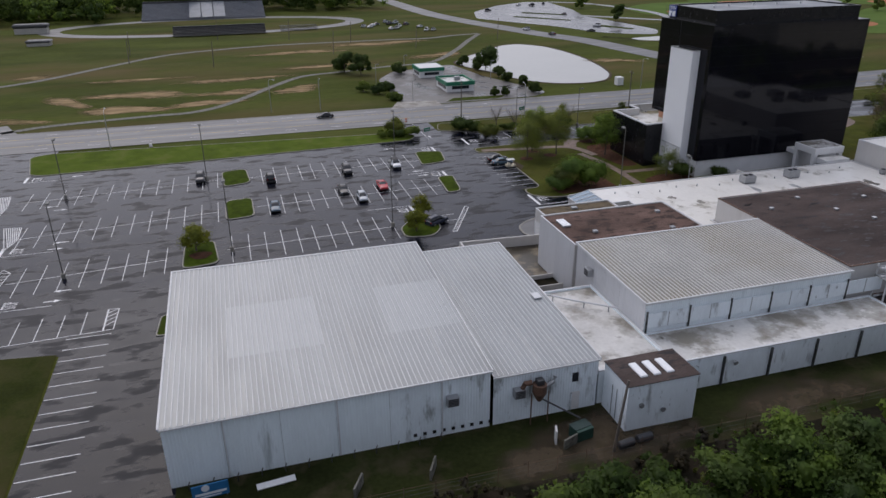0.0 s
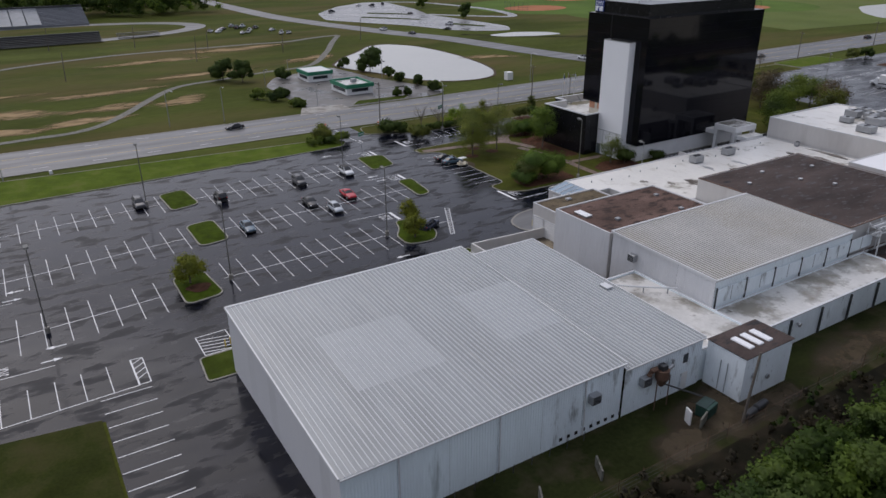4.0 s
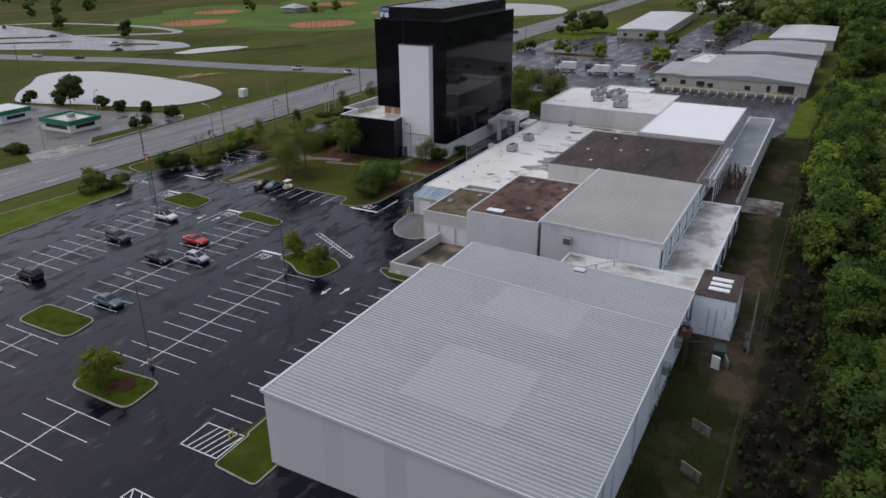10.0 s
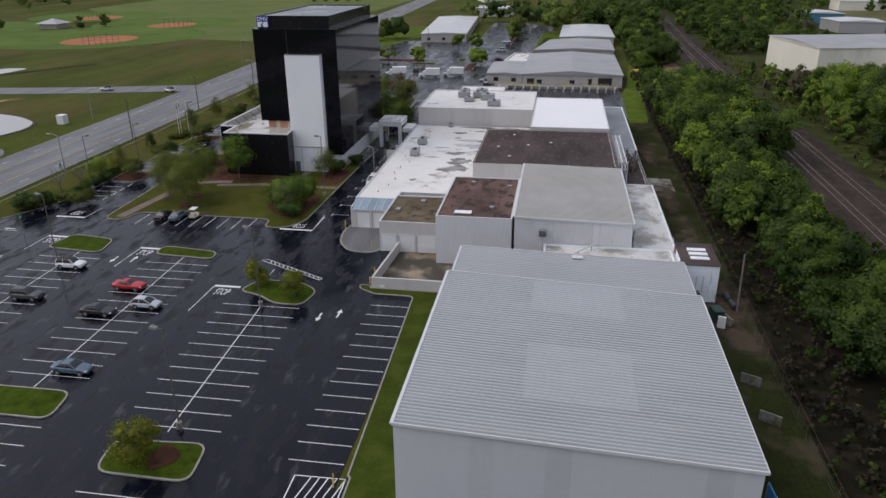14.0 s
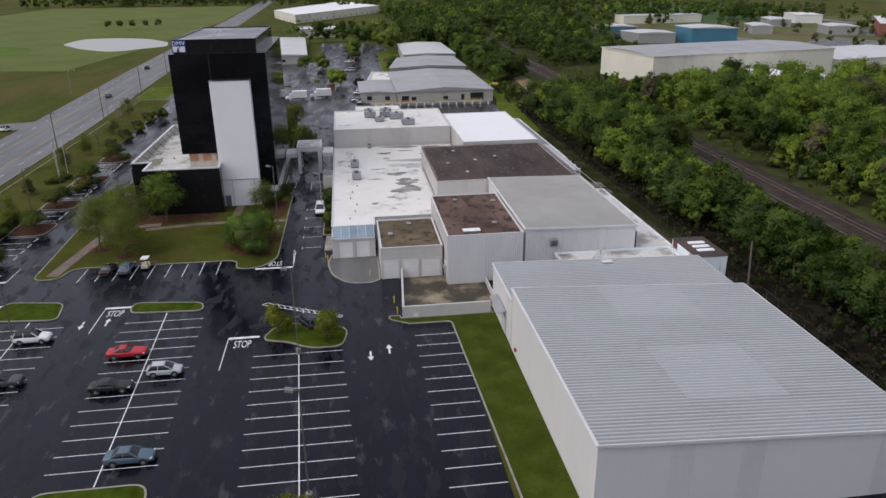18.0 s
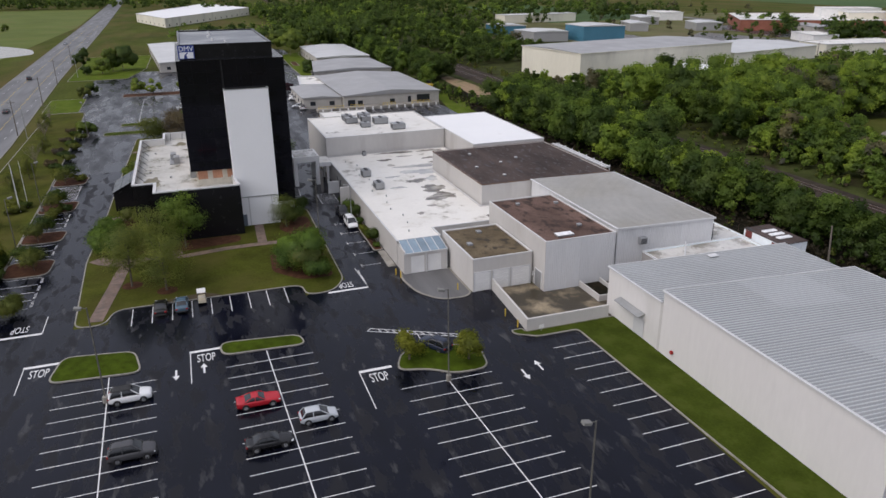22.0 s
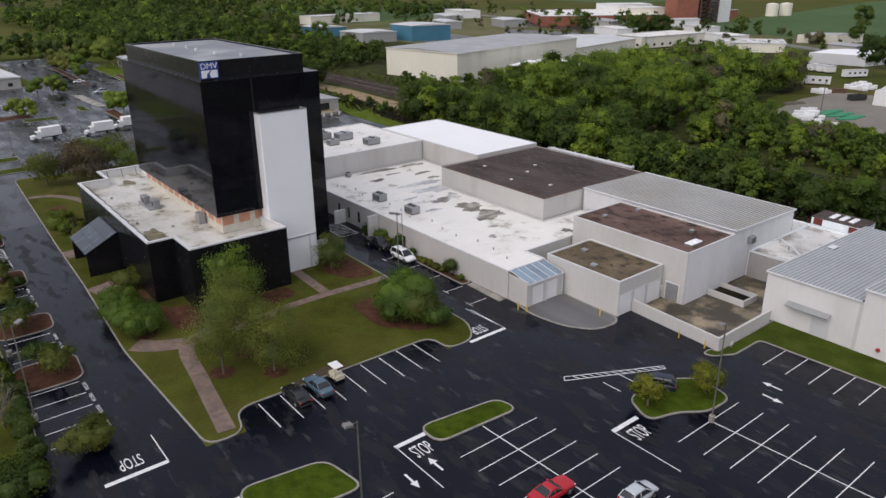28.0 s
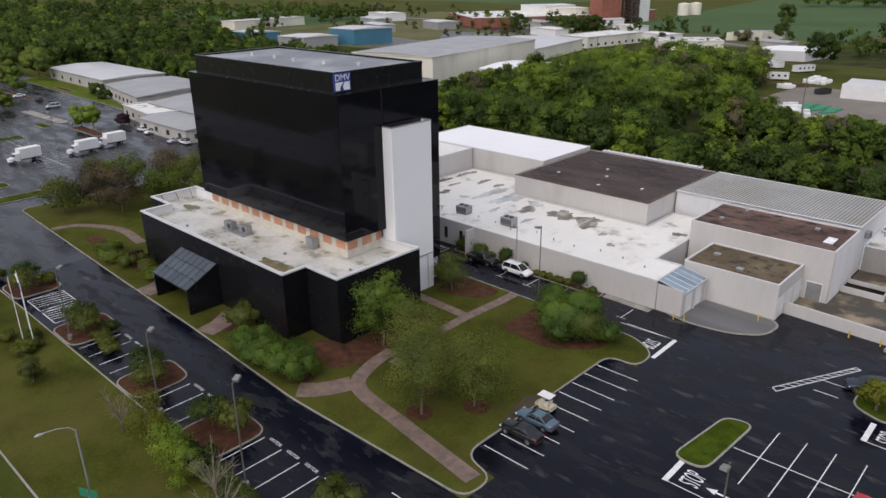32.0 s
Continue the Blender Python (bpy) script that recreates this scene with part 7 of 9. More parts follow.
for x, y, h, a in ((26.6, 52.6, 1.7, 70), (13.6, 51.9, 1.2, 62), (6.4, 51.6, 1.2, 60), (27.9, 51.6, 1.2, 20)):
    t = thing("concrete_slab", "upright weathered concrete slab in the grass", "slab", at=(x, y, 0), turn=a)
    part("slab", cubes([(-1.1 if h < 1.5 else -0.5, -0.1, 0, 1.1 if h < 1.5 else 0.5, 0.1, h)]), M_OLDCONC if h < 1.5 else M_WHITEPAINT, t, bevel=0.03)
for i in range(12):
    x = -8.6 + i * 2.2
    t = thing("fence_post", "short dark leaning post along the warehouse foot", "post", at=(x, 56.2, 0), group="short posts")
    part("post", tube([(0, 0, 0), (0.03, 0.0, 0.7), (0.15, 0.05, 0.95)], 0.05, 6), M_DARKMETAL, t)
for k, row in enumerate([(30.5, 52.4, 7.0, 3.0, 4, 11), (24.0, 50.6, 5.0, 1.8, 15, 9), (37, 50.2, 6.5, 1.4, 3, 9), (56, 51.6, 13, 1.8, 2, 5), (82, 52.6, 14, 1.6, 0, 5), (112, 53, 15, 1.6, 0, 4)]):
    bare_patch(k + 31, *row, material=M_BAREDIRT, label="trodden bare brown earth thinning into the grass")
for x, z in ((35.6, 3.0), (38.2, 2.0)):
    t = thing("meter_box", "small round grey fitting on the shed wall", "fitting", at=(x, 51.95, z))
    part("body", tube([(0, 0, 0), (0, -0.18, 0)], 0.28, 10), M_GREYMETAL, t)
for i, x in enumerate((34.2, 35.0)):
    bar_between(SH, "wall_pipe", (33.93, 54.0 + i * 0.9, 0.2), (33.93, 54.0 + i * 0.9, 3.9), 0.06, 0.06, M_GREYMETAL)
part("lamp_arm", tube([(45.0, 56.3, 3.2), (45.0, 55.8, 3.3)], 0.05, 6), M_GREYMETAL, S, world_space=True)
for x in (44.4, 49.8):
    part("lamp_head", tube([(x, 56.2, 3.0), (x, 55.75, 2.9)], [0.18, 0.3], 10), M_GREYMETAL, S, "round wall lamp", world_space=True)
# sign board at the back corner: plain blue and white shapes
SB = thing("sign_board", "blue board with plain white bars at the warehouse corner", "sign", at=(-6.6, 54.6, 0), turn=4)
part("board", cubes([(-1.6, -0.06, 0.2, 1.6, 0.06, 1.7)]), mat("bright_blue_paint", (0.03, 0.17, 0.38), 0.5, 0.08, 1.0, 5.0, 0.0), SB)
part("emblem", tube([(-0.4, -0.08, 1.35), (-0.4, -0.1, 1.35)], 0.36, 18), M_SIGNWHITE, SB, "white round emblem")
part("text_bar", cubes([(-1.35, -0.09, 0.6, 1.4, -0.07, 0.84)]), M_SIGNWHITE, SB, "white bar")
part("text_bar", cubes([(-1.1, -0.09, 0.34, 0.9, -0.07, 0.46)]), M_SIGNWHITE, SB, "white bar")
for x in (-1.4, 1.4):
    part("leg", cubes([(x - 0.06, 0.06, 0, x + 0.06, 0.14, 1.6)]), M_GREYMETAL, SB)
t = thing("white_board", "long white board lying on the grass", "board", at=(-0.8, 54.9, 0.02), turn=6)
part("plank", cubes([(-1.8, -0.4, 0, 1.8, 0.4, 0.12)]), M_WHITEPAINT, t, bevel=0.02)
# awning and vents on the long white north walls
AW = thing("awning_frame", "white metal awning frame on the warehouse wall", "awning", at=(27, 87.4, 0))
part("awning_top", ([(24.5, 87.45, 3.6), (30.0, 87.45, 3.6), (30.0, 88.5, 3.3), (24.5, 88.5, 3.3), (24.5, 87.45, 3.68), (30.0, 87.45, 3.68), (30.0, 88.5, 3.38), (24.5, 88.5, 3.38)],
                    [(0, 1, 2, 3), (7, 6, 5, 4), (3, 2, 6, 7), (0, 3, 7, 4), (1, 5, 6, 2)]), M_GALV, AW, world_space=True)
for i in range(5):
    x = 24.7 + i * 1.28
    bar_between(AW, "awning_bracket", (x, 87.45, 3.0), (x, 88.4, 3.3), 0.06, 0.06, M_TRIM)
t = thing("hose_reel", "small red fitting on the warehouse wall", "fitting", at=(18.5, 87.47, 1.3))
part("reel", tube([(0, 0, 0), (0, 0.18, 0)], 0.25, 12), mat("red_paint", (0.35, 0.03, 0.03), 0.5, 0.1, 1.0, 5.0, 0.0), t)
for x in (25.6,):
    t = thing("wall_panel", "plain flush access panel in the painted wall", "panel", at=(x, 87.43, 0))
    part("panel", cubes([(-1.1, 0, 0.3, 1.1, 0.05, 2.6)]), M_WALLGREY, t)

# paths and mulch on the tower lawn
structure("path_3", strip_along(smooth([(54.6, 154.6), (66.1, 153.0), (74.6, 151.6), (77.2, 148.0), (78.2, 143.0)]), 0.95, 0.95, 0.115), M_BRICKPATH, "brown brick footpath across the lawn", "path")
structure("path_4", strip_along(smooth([(79.6, 156.6), (77.6, 154.6), (76.0, 151.4)]), 1.5, 1.5, 0.118), M_BRICKPATH, "brown brick footpath to the drive", "path")
structure("path_5", strip_along([(75.5, 145.2), (77.2, 136), (77.4, 130.4), (77.0, 122.8), (77, 119.4)], 0.8, 0.8, 0.121), M_BRICKPATH, "brown brick footpath to the tower", "path")
structure("path_6", strip_along([(77.4, 129.6), (88, 129.2)], 0.8, 0.8, 0.124), M_BRICKPATH, "brown brick footpath to the stair door", "path")
structure("path_7", strip_along([(100.4, 156.6), (101.2, 153.4), (103.0, 150.6)], 1.6, 1.6, 0.115), M_BRICKPATH, "brown brick pavement beside the entrance", "path")
structure("path_8", strip_along([(119.0, 156.3), (119.6, 153.0), (122, 150.6)], 1.9, 1.9, 0.115), M_BRICKPATH, "brown brick pavement beside the entrance", "path")
structure("path_9", strip_along(smooth([(160, 154.6), (158, 150), (150, 146), (140, 146.5)]), 0.9, 0.9, 0.115), M_BRICKPATH, "brown brick path round the podium", "path")
for k, pts in enumerate(([(80, 133), (83.8, 133), (83.8, 147), (89.5, 150.4), (80, 151), (78, 146)], [(79, 119.8), (90, 119.8), (90, 124.6), (84, 126), (79, 123.4)],
                         [(91, 150.4), (104, 150.4), (104, 154), (88, 155.6), (80.5, 156.2), (79.6, 153.6)], [(59, 120.6), (72, 120.6), (72, 129), (64, 129.6), (59, 125.6)],
                         [(119, 151), (150, 150), (150, 152.6), (119, 153)])):
    structure("mulch_bed_%d" % (k + 1), sheet(rounded(pts, 1.5), 0.10 + 0.002 * k), M_MULCH, "red-brown mulch bed", "mulch bed")
v = [(84.0 + 3.4 * math.cos(a) * k, 148.4 + 2.4 * math.sin(a) * k, z) for k, z in ((1, 0.1), (0.5, 0.8), (0.02, 1.1)) for a in [2 * math.pi * i / 16 for i in range(16)]]
structure("mulch_mound", (v, [(16 * r + i, 16 * r + (i + 1) % 16, 16 * r + 16 + (i + 1) % 16, 16 * r + 16 + i) for r in range(2) for i in range(16)]), M_MULCH, "mound of red-brown mulch at the podium corner", "mulch bed")
for x, y in ((62.2, 145.3), (66.0, 150.4), (68.4, 146.2)):
    structure("mulch_ring", sheet([(x + 1.5 * math.cos(a), y + 1.5 * math.sin(a)) for a in [2 * math.pi * i / 20 for i in range(20)]], 0.112), M_MULCH, "ring of mulch round a tree", "mulch bed")
# planting strip along the low building
structure("wall_apron", sheet([(59.5, 110.3), (67.0, 110.3), (67.0, 111.5), (59.5, 111.7)], 0.012), M_CONC, "stained pale concrete strip along the plant wall", "pavement")
kerbed("shrub_bed", [(67.2, 110.4), (96, 110.4), (96, 112.0), (67.2, 112.1)], M_MULCH, "narrow planted bed along the plant wall", r=0.5)
for i in range(5):
    x = 61.5 + i * 5.4
    bars("bay_mark", [(x, 112.3, x, 115.6, 0.1), (x - 0.7, 115.6, x + 0.7, 115.6, 0.1)], "white T-shaped parallel bay mark")
bars("bay_mark", [(60.8, 116.9, 53.0, 116.6, 0.12)], "white edge line at the stop marking")

# visitor bays with kerbed planting between them
for k, (xs, n) in enumerate(((62.8, 5), (84.2, 3), (99.6, 4))):
    t = thing("bays_%d" % (13 + k), "white painted visitor bay lines on wet asphalt", "parking bay lines", at=(xs, 165, 0), kind="structure")
    for i in range(n):
        x = xs + i * 3.02
        part("bay_line", cubes([(x - 0.055, 164.2, 0, x + 0.055, 169.6, LINE_Z)]), M_LINE, t, world_space=True)
    for i in range(n - 1):
        if True:
            lettering(t, "VISITOR" if k == 0 else "RESERVED", 0.56 if k == 0 else 0.46, pose((i + 0.5) * 3.02, -1.1, 0.008, 0, 0, 180), M_LINE, "visitor_lettering")
hatch("hatching_8", (118.6, 164), (123.4, 164), (123.4, 169), (118.6, 169), 6, "white hatched access aisle")
hatch("hatching_9", (124.2, 164), (129.4, 164), (129.4, 169), (124.2, 169), 6, "white hatched access aisle")
for k, (x0, x1) in enumerate(((75.4, 82.6), (91.4, 97.6), (109.6, 117.2), (130.6, 138.0))):
    kerbed("planted_island", [(x0, 163.3), (x1, 162.9), (x1, 170.2), (x0, 170.2)], M_MULCH, "kerbed mulch island with shrubs between visitor bays", r=1.8)


# stop lines, lettering and arrows on the asphalt
def stop_mark(name, x, y0, y1, tail, facing, centre_x):
    t = bars(name, [(x, y0, x, y1, 0.55), (x, tail[0], tail[1], tail[0], 0.11)], "white stop line with painted lettering")
    lettering(t, "STOP", 1.12, pose(centre_x - x, (y0 + y1) / 2 - y0, 0.01, 0, 0, facing), M_LINE, "stop_lettering", (0.82, 2.45, 1))


stop_mark("stop_marking_1", 29.3, 119.6, 123.6, (123.6, 21.2), -90, 27.4)
stop_mark("stop_marking_2", 41.3, 138.7, 142.6, (142.5, 33.6), -90, 39.3)
stop_mark("stop_marking_3", 44.2, 157.7, 161.7, (161.6, 38.0), -90, 42.2)
stop_mark("stop_marking_4", 53.0, 116.6, 122.7, (116.6, 60.0), 90, 55.0)
stop_mark("stop_marking_5", 53.6, 161.0, 166.9, (161.0, 59.0), 90, 55.8)
stop_mark("stop_marking_6", -36.0, 100.0, 103.4, (100.0, -28.0), 90, -33.6)
stop_mark("stop_marking_7", -39.6, 120.6, 124.4, (120.6, -31.5), 90, -37.2)
stop_mark("stop_marking_8", -44.4, 161.6, 165.4, (161.6, -37.0), 90, -42.2)


def arrow(x, y, turn):
    t = thing("lane_arrow", "white painted lane arrow on asphalt", "road marking", at=(x, y, 0), turn=turn, kind="structure")
    part("arrow", ([(-0.12, -1.2, 0.007), (0.12, -1.2, 0.007), (0.12, 0.2, 0.007), (0.42, 0.2, 0.007), (0, 1.2, 0.007), (-0.42, 0.2, 0.007), (-0.12, 0.2, 0.007)], [(0, 1, 2, 6), (2, 3, 4, 5, 6)]), M_LINE, t)


for x, y, r_ in ((22.0, 105.2, 90), (23.4, 102.8, -90), (36.2, 144.2, 90), (36.8, 141.0, -90), (-27.5, 104.6, 90), (-28.2, 101.4, -90), (-31.0, 124.4, 90), (-31.4, 121.6, -90),
                 (-34.5, 163.4, 90), (-36, 144.0, 90), (-34.0, 141.6, -90), (34.0, 163.4, 90), (46.4, 171.0, 0), (44.0, 180.0, 0)):
    arrow(x, y, r_)
bars("entry_line", [(45.6, 169, 45.6, 187, 0.12), (41.6, 186.2, 45.4, 186.2, 0.5)], "white lane lines at the car-park entrance")


# ---- lamp posts ----
M_LAMPHEAD = mat("dull_grey_paint", (0.20, 0.20, 0.19), 0.6, 0.08, 1.0, 5.0, 0.0, spec=0.3)


def lamp_post(x, y, h, heads, turn, label, base=True, material=M_POLE):
    t = thing("street_lamp", label, "street lamp", at=(x, y, 0), turn=turn, group="car park lamps")
    if base:
        part("footing", tube([(0, 0, 0), (0, 0, 0.75), (0, 0, 0.8)], [0.32, 0.32, 0.28], 12), M_CONC, t, "concrete footing")
    part("pole", tube([(0, 0, 0.7 if base else 0), (0, 0, h)], [0.09, 0.07], 8), material, t)
    for k in range(heads):
        a = math.pi * 2 * k / max(heads, 1)
        dx, dy = math.cos(a), math.sin(a)
        part("arm", tube([(0, 0, h - 0.1), (dx * 0.5, dy * 0.5, h)], 0.04, 6), material, t)
        part("lamp_head", moved(cubes([(-0.38, -0.28, -0.14, 0.38, 0.28, 0.14)]), Matrix.Translation((dx * 0.85, dy * 0.85, h + 0.02)) @ Matrix.Rotation(a, 4, "Z") @ Matrix.Rotation(radians(-12), 4, "Y")), M_LAMPHEAD, t, "grey box lamp head", bevel=0.03)
    return t


for x, y, hd in ((23.9, 114.2, 1), (-3.4, 111.8, 1), (32.9, 151.6, 1), (-7.6, 151.8, 1), (-34.2, 148.2, 1), (-28.0, 109.0, 1), (-58.0, 150.0, 1)):
    lamp_post(x, y, 11.7, hd, 90, "tall bronze car-park lamp on a concrete footing")
for x, y, h in ((69.4, 169.8, 11.4), (86.8, 169.5, 10.0), (112.0, 169.4, 10.0)):
    lamp_post(x, y, h, 1, -60, "tall bronze lamp beside the visitor bays")
lamp_post(72.0, 120.4, 12.2, 1, 90, "tall bronze lamp on the lawn beside the drive")
lamp_post(82.0, 112.6, 7.8, 1, 90, "grey lamp post along the plant wall", material=M_GALV)
for x, y in ((206, 150), (230, 128), (262, 112), (300, 140), (186, 168)):
    lamp_post(x, y, 10.0, 1, 20, "tall lamp in the rear car park")
for x, y in ((48, 246), (53, 214), (62, 262), (88, 240)):
    lamp_post(x, y, 6.5, 1, -40, "pale lamp post by the kiosk yard", base=False, material=M_GALV)


def road_lamp(x, y, turn):
    t = thing("street_lamp", "galvanised highway lamp with a curved arm", "street lamp", at=(x, y, 0), turn=turn, group="highway lamps")
    part("pole", tube([(0, 0, 0), (0, 0, 8.4), (0, 0, 9.0), (0.5, 0, 9.5)], [0.11, 0.08, 0.07, 0.05], 8), M_GALV, t)
    part("arm", tube([(0.4, 0, 9.45), (1.4, 0, 9.7), (2.4, 0, 9.7)], 0.045, 6), M_GALV, t)
    part("lamp_head", tube([(2.3, 0, 9.68), (2.7, 0, 9.66), (3.0, 0, 9.62)], [0.08, 0.16, 0.06], 8), M_GALV, t, "cobra lamp head")


for x, y, r_ in ((76.4, 180.8, 80), (24, 210, -90), (-30, 183, 90), (130, 210, -90), (190, 184.5, 90), (250, 216, -90), (330, 186, 90), (10, 212, -60)):
    road_lamp(x, y, r_)
for x, y, c_ in ((44.6, 166.8, 0), (75.6, 181.2, 0), (175, 206.5, 0)):
    t = thing("road_sign", "green road sign on a thin post", "sign", at=(x, y, 0), turn=25)
    part("post", tube([(0, 0, 0), (0, 0, 3.5)], 0.045, 6), M_GALV, t)
    part("plate", cubes([(-1.0, -0.04, 2.6, 1.0, -0.01, 3.5)]), M_GREENTRIM, t, "green plate")
    part("text_bar", cubes([(-0.7, -0.05, 2.95, 0.7, -0.042, 3.13)]), M_SIGNWHITE, t, "white bar")
for i, (x, y) in enumerate(((115.2, 174.0), (113.0, 173.4), (116.6, 172.6))):
    t = thing("flagpole", "white flagpole with a limp flag", "flagpole", at=(x, y, 0), group="flagpoles")
    part("pole", tube([(0, 0, 0), (0, 0, 9.5)], [0.07, 0.04], 8), M_WHITEPAINT, t)
    part("ball", tube([(0, 0, 9.5), (0, 0, 9.58), (0, 0, 9.66)], [0.03, 0.07, 0.02], 8), M_GALV, t)
    part("flag", ([(0.05, 0, 9.3), (0.35, 0.12, 9.1), (0.5, -0.05, 8.2), (0.2, 0.06, 7.9), (0.05, 0, 8.0)], [(0, 1, 2, 3, 4)]), (M_BRICK, M_BLUE, M_SIGNWHITE)[i], t, "limp hanging flag")
for x, y in ((57.5, 183.2), (44.6, 188.6)):
    t = thing("traffic_drum", "orange and white traffic drum", "traffic drum", at=(x, y, 0))
    part("body", tube([(0, 0, 0.05), (0, 0, 0.95)], [0.3, 0.24], 10), mat("safety_orange", (0.62, 0.13, 0.03), 0.5, 0.08, 1.0, 5.0, 0.0), t)
    part("band", tube([(0, 0, 0.35), (0, 0, 0.55)], [0.285, 0.275], 10), M_SIGNWHITE, t, "white band")
    part("foot", tube([(0, 0, 0), (0, 0, 0.06)], 0.4, 10), M_DARKMETAL, t)
for x, y, w in ((-21, 183.6, 0.6), (125.6, 216.6, 2.2)):
    t = thing("utility_box", "pale utility cabinet standing on grass", "utility box", at=(x, y, 0))
    part("cabinet", cubes([(-w / 2, -w / 2, 0.05, w / 2, w / 2, w * 1.2)]), M_WHITEPAINT, t, bevel=0.04)
    part("plinth", cubes([(-w / 2 - 0.1, -w / 2 - 0.1, -0.02, w / 2 + 0.1, w / 2 + 0.1, 0.05)]), M_CONC, t)


# ---- vehicles ----
M_TYRE = mat("tyre_rubber", (0.015, 0.015, 0.016), 0.8, 0.1, 2.0, 8.0, 0.05)
M_RIM = mat("alloy_rim", (0.42, 0.43, 0.44), 0.3, 0.05, 2.0, 8.0, 0.0, metal=0.8)
M_CARGLASS = mat("tinted_car_glass", (0.012, 0.014, 0.017), 0.05, 0.05, 2.0, 8.0, 0.0, spec=0.7)
M_HEADLAMP = mat("clear_headlamp", (0.60, 0.62, 0.64), 0.12, 0.05, 2.0, 8.0, 0.0, spec=0.7)
M_TAILLAMP = mat("red_taillamp", (0.30, 0.01, 0.01), 0.15, 0.05, 2.0, 8.0, 0.0, spec=0.6)
M_BUMPER = mat("black_bumper_plastic", (0.02, 0.02, 0.021), 0.6, 0.1, 2.0, 8.0, 0.0)


def paint(name, c, rough=0.22):
    return mat(name, c, rough, 0.04, 0.6, 5.0, 0.0, spec=0.6, rough_var=0.04)


PAINT = {"white": paint("white_car_paint", (0.74, 0.75, 0.76)), "red": paint("red_car_paint", (0.42, 0.012, 0.022)), "black": paint("black_car_paint", (0.012, 0.012, 0.014)),
         "grey": paint("dark_grey_car_paint", (0.055, 0.055, 0.060)), "silver": paint("silver_car_paint", (0.46, 0.49, 0.52)), "blue": paint("slate_blue_car_paint", (0.075, 0.125, 0.17)),
         "navy": paint("navy_car_paint", (0.015, 0.022, 0.045)), "cream": paint("cream_cart_paint", (0.62, 0.56, 0.42))}
SHAPES = {  # half width, belt, roof, then stations of the body: x, top; cabin: rear foot, rear top, front top, front foot
    "sedan": (0.90, 0.92, 1.44, ((-2.35, 0.80), (-2.2, 0.97), (-1.5, 1.0), (0.8, 0.95), (1.6, 0.84), (2.2, 0.72), (2.38, 0.55)), (-1.75, -0.95, 0.25, 1.05)),
    "coupe": (0.94, 0.92, 1.36, ((-2.35, 0.85), (-2.2, 0.99), (-1.5, 1.0), (0.6, 0.96), (1.5, 0.92), (2.25, 0.82), (2.4, 0.6)), (-1.7, -0.75, 0.05, 0.85)),
    "suv": (0.94, 1.05, 1.70, ((-2.2, 0.95), (-2.12, 1.06), (-1.5, 1.07), (0.9, 1.06), (1.6, 1.0), (2.15, 0.88), (2.28, 0.62)), (-2.08, -1.75, 0.25, 1.1)),
    "hatch": (0.86, 0.96, 1.52, ((-1.98, 0.9), (-1.9, 1.0), (-1.3, 1.0), (0.9, 0.98), (1.5, 0.88), (1.95, 0.76), (2.05, 0.55)), (-1.85, -1.35, 0.2, 1.15)),
    "minivan": (0.98, 1.05, 1.76, ((-2.5, 0.95), (-2.42, 1.08), (-1.5, 1.08), (1.1, 1.05), (1.8, 0.95), (2.45, 0.8), (2.56, 0.58)), (-2.4, -2.1, 0.5, 1.55)),
    "pickup": (1.0, 1.12, 1.85, ((-2.85, 1.0), (-2.75, 1.12), (-1.2, 1.12), (0.9, 1.14), (1.9, 1.12), (2.7, 1.02), (2.85, 0.7)), (-0.75, -0.55, 0.65, 1.3)),
}


def loft(sections):
    k = len(sections[0])
    v = [p for s in sections for p in s]
    f = [(i * k + j, i * k + (j + 1) % k, (i + 1) * k + (j + 1) % k, (i + 1) * k + j) for i in range(len(sections) - 1) for j in range(k)]
    f += [tuple(range(k - 1, -1, -1)), tuple(range((len(sections) - 1) * k, len(sections) * k))]
    return v, f


def rounded_off(ob):
    """Shade a curved panel softly."""
    ob.data.polygons.foreach_set("use_smooth", [len(q.vertices) == 4 for q in ob.data.polygons])
    return ob


